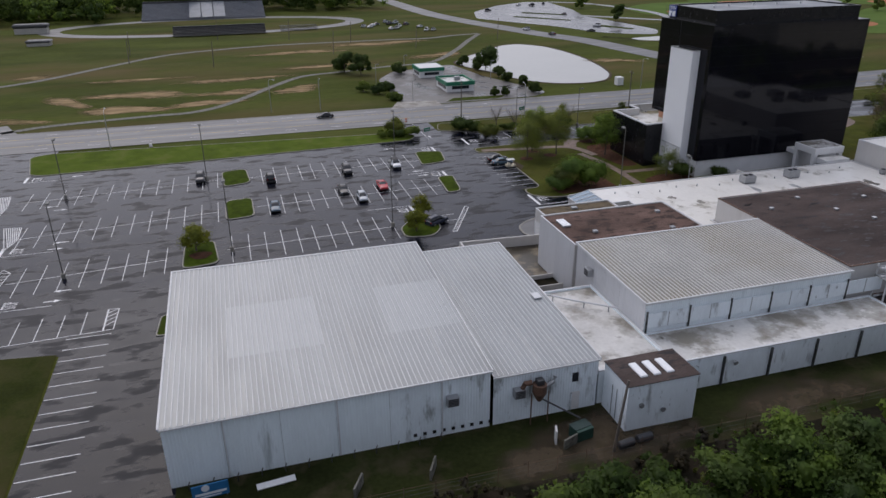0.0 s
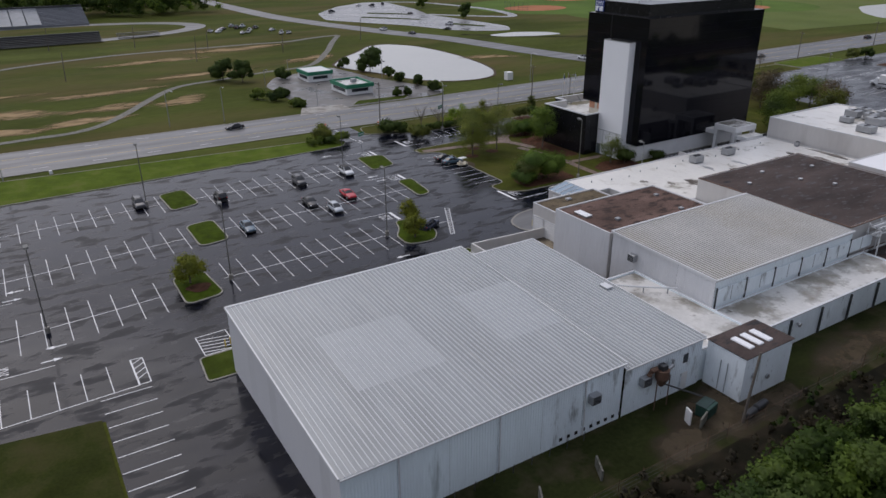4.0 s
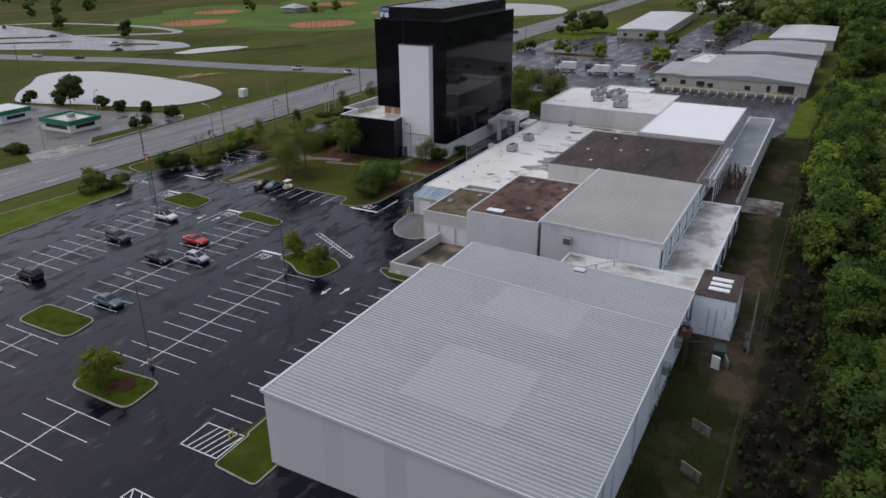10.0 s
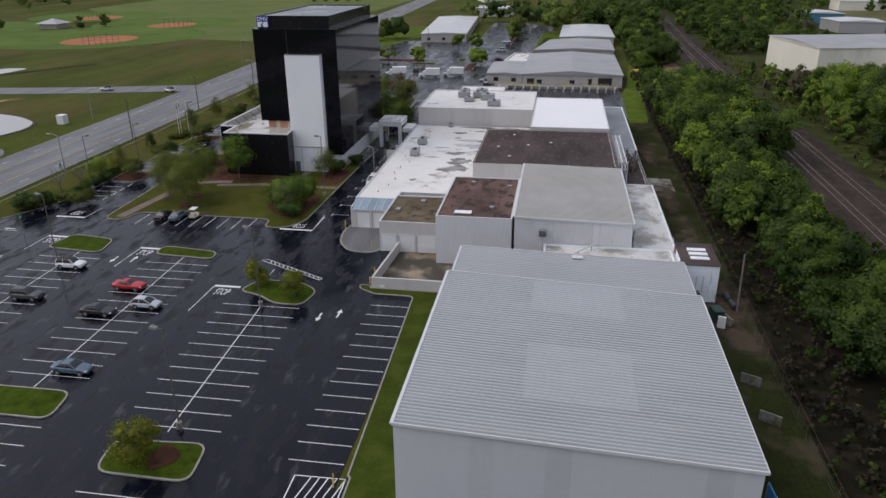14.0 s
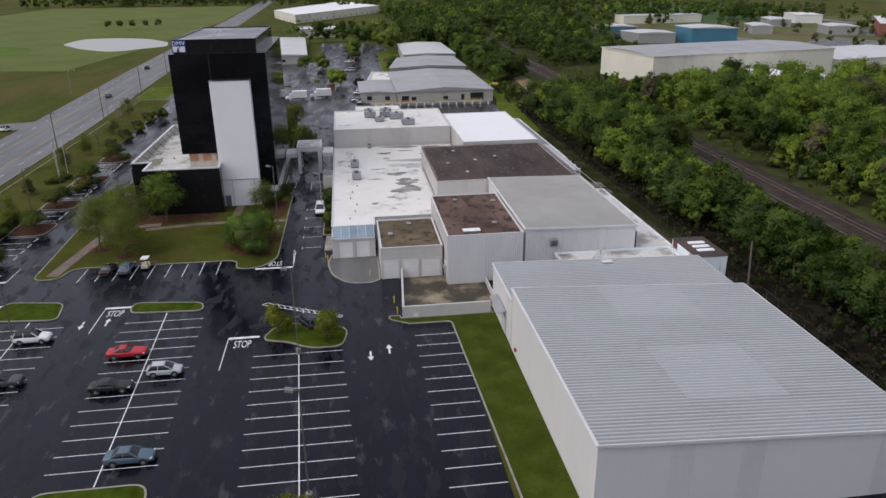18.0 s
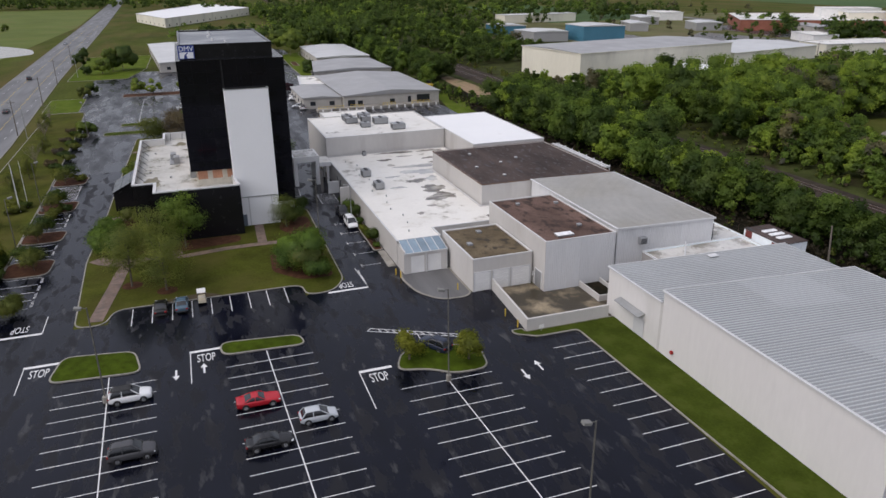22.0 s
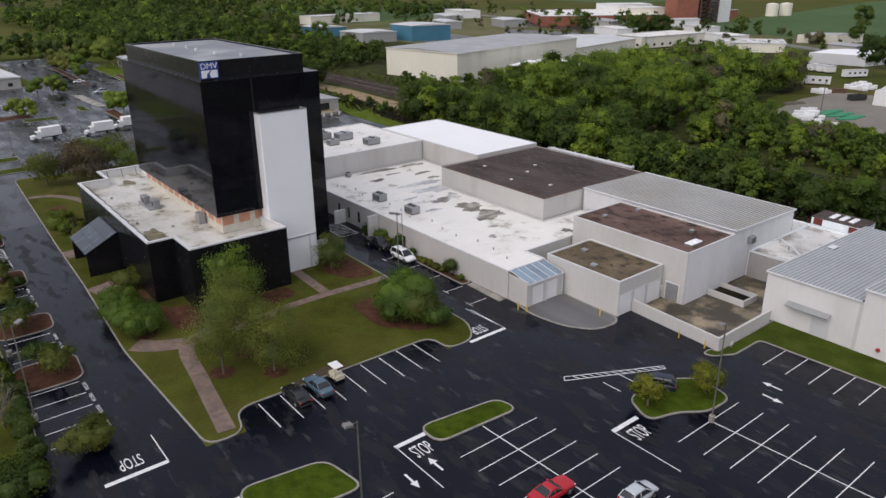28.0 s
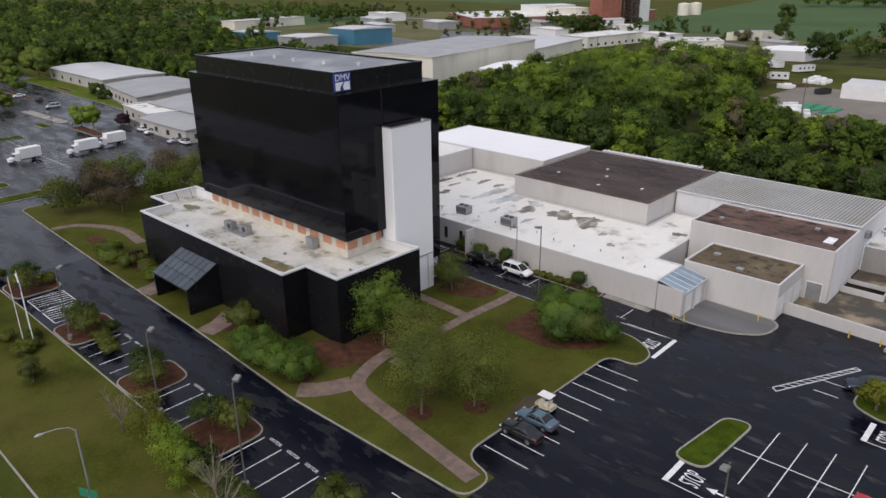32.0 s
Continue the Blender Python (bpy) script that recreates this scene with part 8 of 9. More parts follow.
def vehicle(kind, colour, x, y, turn, label, group="parked cars", z=0.0):
    hw, belt, roof, body, cab = SHAPES[kind]
    t = thing("car" if kind != "pickup" else "pickup_truck", label, "car" if kind != "pickup" else "pickup truck", at=(x, y, z), turn=turn, group=group)
    p = PAINT[colour]
    mid_x, half = (body[0][0] + body[-1][0]) / 2, (body[-1][0] - body[0][0]) / 2
    secs = []
    for sx, top in smooth(body, 4):
        e = min(1.0, abs(sx - mid_x) / half)
        w, low = hw * (1 - 0.17 * e ** 7), 0.25 + 0.10 * e ** 8
        secs.append([(sx, y_ * w, z_) for y_, z_ in ((-0.86, low), (-0.97, low + 0.10), (-1.0, 0.58 if top > 0.75 else top * 0.7), (-0.975, top - 0.16), (-0.90, top - 0.05), (-0.72, top - 0.005), (-0.35, top + 0.02),
                                                     (0.35, top + 0.02), (0.72, top - 0.005), (0.90, top - 0.05), (0.975, top - 0.16), (1.0, 0.58 if top > 0.75 else top * 0.7), (0.97, low + 0.10), (0.86, low))])
    rounded_off(part("body", loft(secs), p, t))
    rf, rt, ft, ff = cab
    wb, wr = hw * 0.90, hw * 0.70
    b = belt - 0.05
    top_line = [(x_, max(z_, b + 0.02)) for x_, z_ in smooth([(rf, b + 0.02), (rt, roof - 0.05), ((rt + ft) / 2, roof), (ft, roof - 0.05), (ff, b + 0.02)], 5)]

    def arch(x_, z_, k=0.0):
        g = (z_ - b) / (roof - b)
        wt = wb + (wr - wb) * g
        return [(x_, -wb - k, b), (x_, -(wb + wt) / 2 - 0.02 - k, (b + z_) / 2), (x_, -wt - k, z_ - 0.05 * g), (x_, -wt * 0.86, z_ + k), (x_, -wt * 0.4, z_ + 0.02 * g + k), (x_, wt * 0.4, z_ + 0.02 * g + k), (x_, wt * 0.86, z_ + k), (x_, wt + k, z_ - 0.05 * g), (x_, (wb + wt) / 2 + 0.02 + k, (b + z_) / 2), (x_, wb + k, b)]

    rounded_off(part("window_glass", loft([arch(x_, z_) for x_, z_ in top_line]), M_CARGLASS, t, "dark tinted windows"))
    cover = [arch(x_, z_, 0.012) for x_, z_ in top_line if z_ > roof - 0.075]
    cover = [[q for q in sec if q[2] > b + 0.72 * (roof - b)] for sec in cover]
    rounded_off(part("roof_panel", loft([sec + [(q[0], q[1] * 0.96, q[2] - 0.02) for q in reversed(sec)] for sec in cover]), M_BUMPER if (kind, colour) == ("suv", "white") else p, t))
    for s in (-1, 1):
        for a, c, n in (((rf, wb, b), (rt, wr, roof - 0.05), "rear_pillar"), ((ff, wb, b), (ft, wr, roof - 0.05), "front_pillar")):
            part(n, tube([(a[0], s * a[1], a[2]), (c[0], s * c[1], c[2])], 0.055, 6), p, t)
        mid = (rt + ft) / 2
        part("centre_pillar", tube([(mid, s * (wb + 0.01), b), (mid, s * (wr + 0.01), roof - 0.05)], 0.045, 6), p, t)
        part("mirror", cubes([(ff - 0.42, s * (hw + 0.08) - 0.08, b - 0.02, ff - 0.28, s * (hw + 0.08) + 0.08, b + 0.12)]), p, t, bevel=0.02)
        end = body[-1][0]
        part("headlight", cubes([(end - 0.32, s * hw * 0.72 - 0.17, body[-1][1] + 0.0, end - 0.08, s * hw * 0.72 + 0.17, body[-1][1] + 0.15)]), M_HEADLAMP, t, bevel=0.03)
        part("taillight", cubes([(body[0][0] - 0.02, s * hw * 0.74 - 0.14, body[0][1] - 0.12, body[0][0] + 0.12, s * hw * 0.74 + 0.14, body[0][1] + 0.06)]), M_TAILLAMP, t, bevel=0.02)
        for wx in (body[0][0] * 0.60, body[-1][0] * 0.61):
            part("wheel_arch", tube([(wx, s * (hw - 0.2), 0.36), (wx, s * (hw - 0.002), 0.36)], 0.40, 16), M_BUMPER, t, "black wheel-arch lining")
            w_ = part("wheel", tube([(wx, s * (hw - 0.2), 0.33), (wx, s * (hw - 0.18), 0.33), (wx, s * (hw + 0.01), 0.33)], [0.31, 0.33, 0.33], 14), M_TYRE, t, "black tyre")
            part("rim", tube([(wx, s * (hw + 0.0), 0.33), (wx, s * (hw + 0.025), 0.33)], 0.21, 10), M_RIM, w_, "alloy rim")
    part("bumper", cubes([(body[-1][0] - 0.12, -hw * 0.8, 0.28, body[-1][0] + 0.04, hw * 0.8, 0.48)]), M_BUMPER, t, bevel=0.04)
    part("bumper", cubes([(body[0][0] - 0.04, -hw * 0.8, 0.28, body[0][0] + 0.12, hw * 0.8, 0.5)]), M_BUMPER, t, bevel=0.04)
    if kind == "pickup":
        part("bed_liner", cubes([(-2.7, -hw * 0.78, 1.1, -0.95, hw * 0.78, 1.135)]), M_BUMPER, t, "black load-bed liner")
    if kind == "suv":
        for s in (-1, 1):
            part("roof_rail", tube([(rt, s * wr * 0.88, roof + 0.03), (ft - 0.1, s * wr * 0.88, roof + 0.03)], 0.025, 6), M_BUMPER, t)
    return t


for kind, colour, x, y, turn, label in (
        ("coupe", "red", 26.6, 135.6, -90, "red sports coupe parked in a marked bay"), ("suv", "white", 32.4, 149.0, -90, "white crossover parked in a marked bay"),
        ("suv", "grey", 21.5, 148.3, -90, "dark grey crossover parked in a bay"), ("sedan", "black", 18.6, 135.3, -90, "black sedan parked nose to tail in a bay"),
        ("hatch", "silver", 21.4, 129.9, -90, "silver hatchback parked in a bay"), ("sedan", "blue", 4.8, 129.6, -90, "slate blue sedan parked in a bay"),
        ("suv", "black", 5.2, 147.6, 90, "black crossover parked alone in a bay"), ("suv", "grey", -8.9, 152.0, -90, "dark crossover parked beside the lamp post"),
        ("sedan", "black", 55.4, 146.1, 0, "black sedan parked against the lawn kerb"), ("sedan", "blue", 55.5, 143.3, 0, "slate grey sedan parked against the lawn kerb"),
        ("minivan", "white", 81.5, 112.9, 180, "white minivan parked along the plant wall"), ("pickup", "black", 88.6, 113.0, 180, "black pickup parked along the plant wall"),
        ("suv", "navy", 31.6, 113.2, 30, "dark blue crossover parked beside the tree island")):
    vehicle(kind, colour, x, y, turn, label)
for kind, colour, x, y, turn in (("sedan", "black", 24, 200.4, 180), ("sedan", "grey", 240, 199, 0), ("suv", "white", 178, 212, 60), ("sedan", "silver", 520, 214, 180), ("suv", "black", 330, 206, 0), ("suv", "white", 155, 368, 108), ("sedan", "black", 159.5, 345, 108), ("suv", "white", 177.6, 236, 105)):
    vehicle(kind, colour, x, y, turn, "%s car driving on the road" % colour, "road traffic", 0.03)
rng = np.random.default_rng(21)
for i, (x, y) in enumerate(((75, 412), (81, 415.5), (91.6, 420), (91.5, 429), (87.4, 396), (93.7, 404.6), (100, 414), (104.6, 400), (104, 384), (107.5, 383), (84, 420), (96, 424), (91, 398), (78, 408))):
    vehicle(("suv", "sedan", "pickup")[i % 3], ("white", "white", "grey", "silver")[i % 4], x, y, 40 + 20 * rng.random(), "%s vehicle parked on the field edge" % ("white", "white", "grey", "silver")[i % 4], "field cars")
for i, (x, y) in enumerate(((171.5, 474), (206, 505), (226, 506), (208, 433), (198, 370), (184, 350), (214, 500))):
    vehicle(("suv", "sedan")[i % 2], ("black", "white", "grey")[i % 3], x, y, 30 * i, "%s car in the park loop" % ("black", "white", "grey")[i % 3], "park cars")
for i, (x, y) in enumerate(((207.9, 101.8), (212, 102.4), (232, 133.0), (228.4, 101.4), (234.6, 101.6), (300, 104), (320, 102), (336, 104))):
    vehicle(("suv", "sedan", "minivan")[i % 3], ("white", "silver", "grey", "white")[i % 4], x, y, 90 * (i % 2), "%s car in the rear car park" % ("white", "silver", "grey", "white")[i % 4], "rear cars")


def box_truck(x, y, turn):
    t = thing("box_truck", "white box truck with a tall plain cargo body", "truck", at=(x, y, 0), turn=turn, group="box trucks")
    part("cargo_box", cubes([(-4.2, -1.2, 0.95, 1.3, 1.2, 3.5)]), M_WHITEPAINT, t, bevel=0.05)
    part("cab", loft([[(1.45, -1.05, 0.6), (1.45, 1.05, 0.6), (1.45, 1.0, 2.5), (1.45, -1.0, 2.5)], [(2.3, -1.05, 0.6), (2.3, 1.05, 0.6), (2.3, 0.95, 2.45), (2.3, -0.95, 2.45)],
                      [(2.75, -1.05, 0.6), (2.75, 1.05, 0.6), (2.75, 1.0, 1.55), (2.75, -1.0, 1.55)], [(3.9, -0.95, 0.6), (3.9, 0.95, 0.6), (3.9, 0.85, 1.35), (3.9, -0.85, 1.35)]]), PAINT["white"], t, "white cab with bonnet")
    part("windscreen", ([(2.33, -0.9, 2.38), (2.33, 0.9, 2.38), (2.78, 0.95, 1.6), (2.78, -0.95, 1.6)], [(0, 1, 2, 3)]), M_CARGLASS, t, "dark windscreen")
    part("chassis", cubes([(-4.1, -0.45, 0.55, 3.6, 0.45, 0.92)]), M_BUMPER, t)
    for wx in (-2.6, 3.0):
        for s in (-1, 1):
            w_ = part("wheel", tube([(wx, s * 0.8, 0.48), (wx, s * 1.12, 0.48)], 0.48, 14), M_TYRE, t)
            part("rim", tube([(wx, s * 1.12, 0.48), (wx, s * 1.15, 0.48)], 0.26, 10), M_RIM, w_)


for x, y, r_ in ((221.5, 139.2, 100), (219.2, 125.4, 95), (222.6, 116.4, 95)):
    box_truck(x, y, r_)
# golf cart by the lawn
t = thing("golf_cart", "cream golf cart with a white canopy beside the kerb", "golf cart", at=(56.4, 140.5, 0), turn=0)
part("body", loft([[(-1.1, -0.55, 0.3), (-1.1, 0.55, 0.3), (-1.1, 0.5, 0.8), (-1.1, -0.5, 0.8)], [(-0.2, -0.6, 0.28), (-0.2, 0.6, 0.28), (-0.2, 0.55, 0.7), (-0.2, -0.55, 0.7)],
                   [(0.3, -0.6, 0.28), (0.3, 0.6, 0.28), (0.3, 0.58, 0.36), (0.3, -0.58, 0.36)], [(0.75, -0.55, 0.3), (0.75, 0.55, 0.3), (0.75, 0.5, 0.85), (0.75, -0.5, 0.85)], [(1.15, -0.4, 0.35), (1.15, 0.4, 0.35), (1.15, 0.35, 0.6), (1.15, -0.35, 0.6)]]), PAINT["cream"], t)
part("seat", cubes([(-0.55, -0.5, 0.7, -0.05, 0.5, 0.85), (-0.62, -0.5, 0.85, -0.5, 0.5, 1.2)]), M_CREAMPANEL, t, "cream seat", bevel=0.04)
part("canopy", cubes([(-0.9, -0.6, 1.78, 0.75, 0.6, 1.86)]), M_WHITEPAINT, t, "white canopy", bevel=0.03)
for x in (-0.8, 0.65):
    for y in (-0.52, 0.52):
        part("post", tube([(x, y, 0.7), (x, y, 1.8)], 0.025, 6), M_DARKMETAL, t)
        w_ = part("wheel", tube([(x, y * 0.95, 0.22), (x, y * 1.15, 0.22)], 0.22, 12), M_TYRE, t)
        part("rim", tube([(x, y * 1.15, 0.22), (x, y * 1.18, 0.22)], 0.11, 8), M_RIM, w_)


# ---- trees and shrubs ----
def leaf_mat(name, base, amount=0.2, glow=0.45):
    """Leaves that let some light through, each clump of its own shade."""
    m = bpy.data.materials.new(name)
    m.use_nodes = True
    n, l = m.node_tree.nodes, m.node_tree.links
    n.remove(n["Principled BSDF"])
    geo, noise_t = n.new("ShaderNodeNewGeometry"), n.new("ShaderNodeTexNoise")
    noise_t.inputs["Scale"].default_value, noise_t.inputs["Detail"].default_value = 0.22, 4
    l.new(geo.outputs["Position"], noise_t.inputs["Vector"])
    ramp = n.new("ShaderNodeMix")
    ramp.data_type = "RGBA"
    ramp.inputs["A"].default_value = rgb((base[0] * 0.72, base[1] * 0.80, base[2]))
    ramp.inputs["B"].default_value = rgb((base[0] * 1.30, base[1] * 1.24, base[2]))
    r0, r1, oi = n.new("ShaderNodeMapRange"), n.new("ShaderNodeMapRange"), n.new("ShaderNodeObjectInfo")
    r0.inputs[1].default_value, r0.inputs[2].default_value = 0.33, 0.67
    l.new(noise_t.outputs["Fac"], r0.inputs["Value"])
    l.new(r0.outputs["Result"], ramp.inputs["Factor"])
    r1.inputs[3].default_value, r1.inputs[4].default_value = 1 - amount, 1 + amount
    l.new(geo.outputs["Random Per Island"], r1.inputs["Value"])
    sc = n.new("ShaderNodeVectorMath")
    sc.operation = "SCALE"
    l.new(ramp.outputs["Result"], sc.inputs[0])
    l.new(r1.outputs["Result"], sc.inputs["Scale"])
    d, t, g, mx, mg = n.new("ShaderNodeBsdfDiffuse"), n.new("ShaderNodeBsdfTranslucent"), n.new("ShaderNodeBsdfGlossy"), n.new("ShaderNodeMixShader"), n.new("ShaderNodeMixShader")
    l.new(sc.outputs[0], d.inputs["Color"])
    l.new(sc.outputs[0], t.inputs["Color"])
    g.inputs["Roughness"].default_value = 0.5
    mx.inputs[0].default_value, mg.inputs[0].default_value = glow, 0.012
    l.new(d.outputs[0], mx.inputs[1])
    l.new(t.outputs[0], mx.inputs[2])
    l.new(mx.outputs[0], mg.inputs[1])
    l.new(g.outputs[0], mg.inputs[2])
    l.new(mg.outputs[0], n["Material Output"].inputs["Surface"])
    return m


L_MID = leaf_mat("mid_green_leaves", (0.122, 0.166, 0.028))
L_DARK = leaf_mat("dark_green_leaves", (0.062, 0.095, 0.019))
L_BRIGHT = leaf_mat("bright_spring_leaves", (0.178, 0.228, 0.034))
L_OLIVE = leaf_mat("olive_leaves", (0.130, 0.148, 0.030))
L_RED = leaf_mat("brownish_buds", (0.120, 0.095, 0.055))
L_LAWN = leaf_mat("fresh_lawn_tree_leaves", (0.172, 0.202, 0.044), 0.10, 0.5)
L_SPRING = leaf_mat("sunny_spring_leaves", (0.215, 0.300, 0.042), 0.20, 0.5)
L_LEAFY = leaf_mat("leafy_mid_green_leaves", (0.130, 0.195, 0.032), 0.20, 0.5)
L_SHRUB = leaf_mat("glossy_shrub_leaves", (0.088, 0.142, 0.022), 0.25, 0.4)
L_SHADY = leaf_mat("shady_green_leaves", (0.084, 0.128, 0.026), 0.20, 0.5)
L_GREYISH = leaf_mat("grey_brown_budding_leaves", (0.150, 0.140, 0.075), 0.16)
L_YELLOW = leaf_mat("yellow_green_leaves", (0.170, 0.185, 0.022), 0.3)
L_DEEP = leaf_mat("deep_green_leaves", (0.044, 0.076, 0.012))
L_BROWN = leaf_mat("dead_brown_brush", (0.050, 0.042, 0.026))
L_PURPLE = leaf_mat("purple_leaves", (0.045, 0.018, 0.022))


def ball_faces(n):
    """A unit ball from a cube with n by n faces a side: its corners and four-sided faces."""
    index, corners, faces = {}, [], []
    for axis in range(3):
        for sign in (-1, 1):
            for i in range(n):
                for j in range(n):
                    loop = []
                    for a, b in ((i, j), (i + 1, j), (i + 1, j + 1), (i, j + 1)):
                        p = [0.0, 0.0, 0.0]
                        p[axis], p[(axis + 1) % 3], p[(axis + 2) % 3] = float(sign), 2.0 * a / n - 1, 2.0 * b / n - 1
                        key = tuple(round(q, 4) for q in p)
                        if key not in index:
                            index[key] = len(corners)
                            corners.append(Vector(p).normalized()[:])
                        loop.append(index[key])
                    faces.append(loop if sign > 0 else loop[::-1])
    return np.array(corners), np.array(faces)


BALL = {1: ball_faces(1), 2: ball_faces(2), 3: ball_faces(3)}


def crown_core(rng, blobs, n=3, fill=0.84):
    """The dense inner mass of a crown: an uneven lump inside every lobe."""
    b = np.array(blobs, float)
    mid = b[:, :3].mean(axis=0)
    corners, faces = BALL[n]
    out = []
    for x, y, z, r in b:
        bulge = fill * (0.78 + 0.44 * rng.random(len(corners)))[:, None]
        v = np.array([x, y, z]) + corners * r * bulge * np.array([1, 1, 0.85])
        v[:, 2] = np.maximum(v[:, 2], 0.1)
        away = v - mid
        nrm = corners * 0.8 + away / (np.linalg.norm(away, axis=1)[:, None] + 1e-6) * 0.5 + rng.normal(size=v.shape) * 0.22 + np.array([0, 0, 0.25])
        nrm /= np.linalg.norm(nrm, axis=1)[:, None]
        out.append(np.concatenate([v, nrm], axis=1)[faces].reshape(-1, 6))
    return np.concatenate(out)


def crown_cards(rng, blobs, count, size, hollow=0.72, sides=4, jitter=0.15, up_lift=0.35):
    """Leaf clumps scattered over and in round lobes (x, y, z, r): corners of small bent quads, and the way each faces."""
    b = np.array(blobs, float)
    mid = b[:, :3].mean(axis=0)
    pick = rng.choice(len(b), count, p=b[:, 3] ** 2 / (b[:, 3] ** 2).sum())
    d = rng.normal(size=(count, 3))
    d /= np.linalg.norm(d, axis=1)[:, None]
    rad = b[pick, 3] * (hollow + (1.1 - hollow) * rng.random(count) ** 0.7)
    c = b[pick, :3] + d * rad[:, None] * np.array([1, 1, 0.82])
    c[:, 2] = np.maximum(c[:, 2], 0.15)
    out = d * 0.45 + (c - mid) / (np.linalg.norm(c - mid, axis=1)[:, None] + 1e-6) * 0.75 + rng.normal(size=(count, 3)) * jitter + np.array([0, 0, up_lift])
    out /= np.linalg.norm(out, axis=1)[:, None]
    up = out + rng.normal(size=(count, 3)) * 0.5
    up /= np.linalg.norm(up, axis=1)[:, None]
    a = np.cross(up, rng.normal(size=(count, 3)))
    a /= np.linalg.norm(a, axis=1)[:, None] + 1e-9
    e = np.cross(up, a)
    s = size * (0.6 + 0.8 * rng.random(count))[:, None]
    if sides == 3:
        v = np.stack([c - a * s, c + a * s * 0.7 - e * s * 0.7, c + a * s * 0.4 + e * s * 0.9 + up * s * 0.15], axis=1)
        return np.concatenate([v.reshape(-1, 3), np.repeat(out, 3, axis=0)], axis=1)
    v = np.stack([c - a * s, c - e * s * 0.6 - up * s * 0.1, c + a * s, c + e * s * 0.6 + up * s * 0.15], axis=1)
    return np.concatenate([v.reshape(-1, 3), np.repeat(out, 4, axis=0)], axis=1)


def cards_mesh(name, vn, material, three=None):
    """One mesh of loose four-sided clumps, and three-sided ones if given."""
    me = bpy.data.meshes.new(name)
    n4, n3 = len(vn) // 4, 0 if three is None else len(three) // 3
    if n3:
        vn = np.concatenate([vn, three])
    v, nrm = vn[:, :3], vn[:, 3:]
    n = n4 + n3
    start = np.concatenate([np.arange(0, n4 * 4, 4, dtype=np.int32), n4 * 4 + np.arange(0, n3 * 3, 3, dtype=np.int32)])
    me.vertices.add(len(v))
    me.vertices.foreach_set("co", v.astype(np.float32).ravel())
    me.loops.add(len(v))
    me.loops.foreach_set("vertex_index", np.arange(len(v), dtype=np.int32))
    me.polygons.add(n)
    me.polygons.foreach_set("loop_start", start)
    me.polygons.foreach_set("use_smooth", np.ones(n, dtype=bool))
    me.update(calc_edges=True)
    me.normals_split_custom_set_from_vertices(nrm.astype(np.float32))
    me.materials.append(material)
    return me


def lobes(rng, height, spread, base, n):
    out = []
    for i in range(n):
        z = base + (height - base) * (0.10 + 0.78 * rng.random())
        k = (z - base) / (height - base)
        w = spread * math.sqrt(max(0.05, 1 - (2 * k - 0.75) ** 2 * 0.75))
        ang, r = rng.random() * 2 * math.pi, w * math.sqrt(rng.random()) * 0.8
        out.append((r * math.cos(ang), r * math.sin(ang), z, spread * (0.24 + 0.22 * rng.random())))
    return out


def tree(x, y, h, spread, material, label, seed, base=0.22, cards=2200, size=0.24, n=16, category="tree", group="site trees", z=0.0, hollow=0.45, trunk=0.16, core=0.0):
    rng = np.random.default_rng(seed)
    t = thing("tree", label, category, at=(x, y, z), group=group)
    bl = lobes(rng, h, spread, h * base, n)
    lean = (rng.random(2) - 0.5) * 0.06 * h
    part("trunk", tube([(0, 0, -0.1), (lean[0] * 0.3, lean[1] * 0.3, h * 0.25), (lean[0], lean[1], h * 0.55), (lean[0] * 1.2, lean[1] * 1.2, h * 0.85)], [trunk, trunk * 0.8, trunk * 0.5, 0.03], 8), M_BARK, t, "tapered grey-brown trunk")
    limbs = []
    for b in bl[:9]:
        s = h * (0.2 + 0.25 * rng.random())
        limbs.append(tube([(lean[0] * s / h, lean[1] * s / h, s), (b[0] * 0.5, b[1] * 0.5, s + (b[2] - s) * 0.6), (b[0] * 0.9, b[1] * 0.9, b[2])], [trunk * 0.42, trunk * 0.25, 0.02], 5))
    for k, s in enumerate(limbs):
        part("limb", s, M_BARK, t)
    vn = crown_cards(rng, bl, cards, size, hollow)
    if core:
        vn = np.concatenate([vn, crown_core(rng, bl, 2, core)])
    part("crown", cards_mesh("crown", vn, material), material, t, "uneven crown of small leaves")
    return t


def shrub(x, y, r, h, material, label, seed, cards=900, size=0.14, name="shrub", category="shrub", group="site shrubs", stretch=(1, 1), z=0.1):
    rng = np.random.default_rng(seed)
    t = thing(name, label, category, at=(x, y, z), group=group)
    bl = [((rng.random() - 0.5) * r * 1.3 * stretch[0], (rng.random() - 0.5) * r * 1.3 * stretch[1], h * (0.35 + 0.3 * rng.random()), h * 0.34 * (0.8 + 0.4 * rng.random())) for i in range(max(6, int(12 * max(stretch))))]
    part("foliage", cards_mesh("foliage", np.concatenate([crown_cards(rng, bl, int(cards * 1.25 * max(stretch)), size, 0.6), crown_core(rng, bl, 2, 0.62)]), material), material, t, "dense small leaves")
    for i in range(3):
        a = rng.random() * 6.28
        part("stem", tube([(0.1 * math.cos(a), 0.1 * math.sin(a), -0.08), (r * 0.3 * math.cos(a), r * 0.3 * math.sin(a), h * 0.6)], [0.05, 0.02], 5), M_BARK, t)
    return t


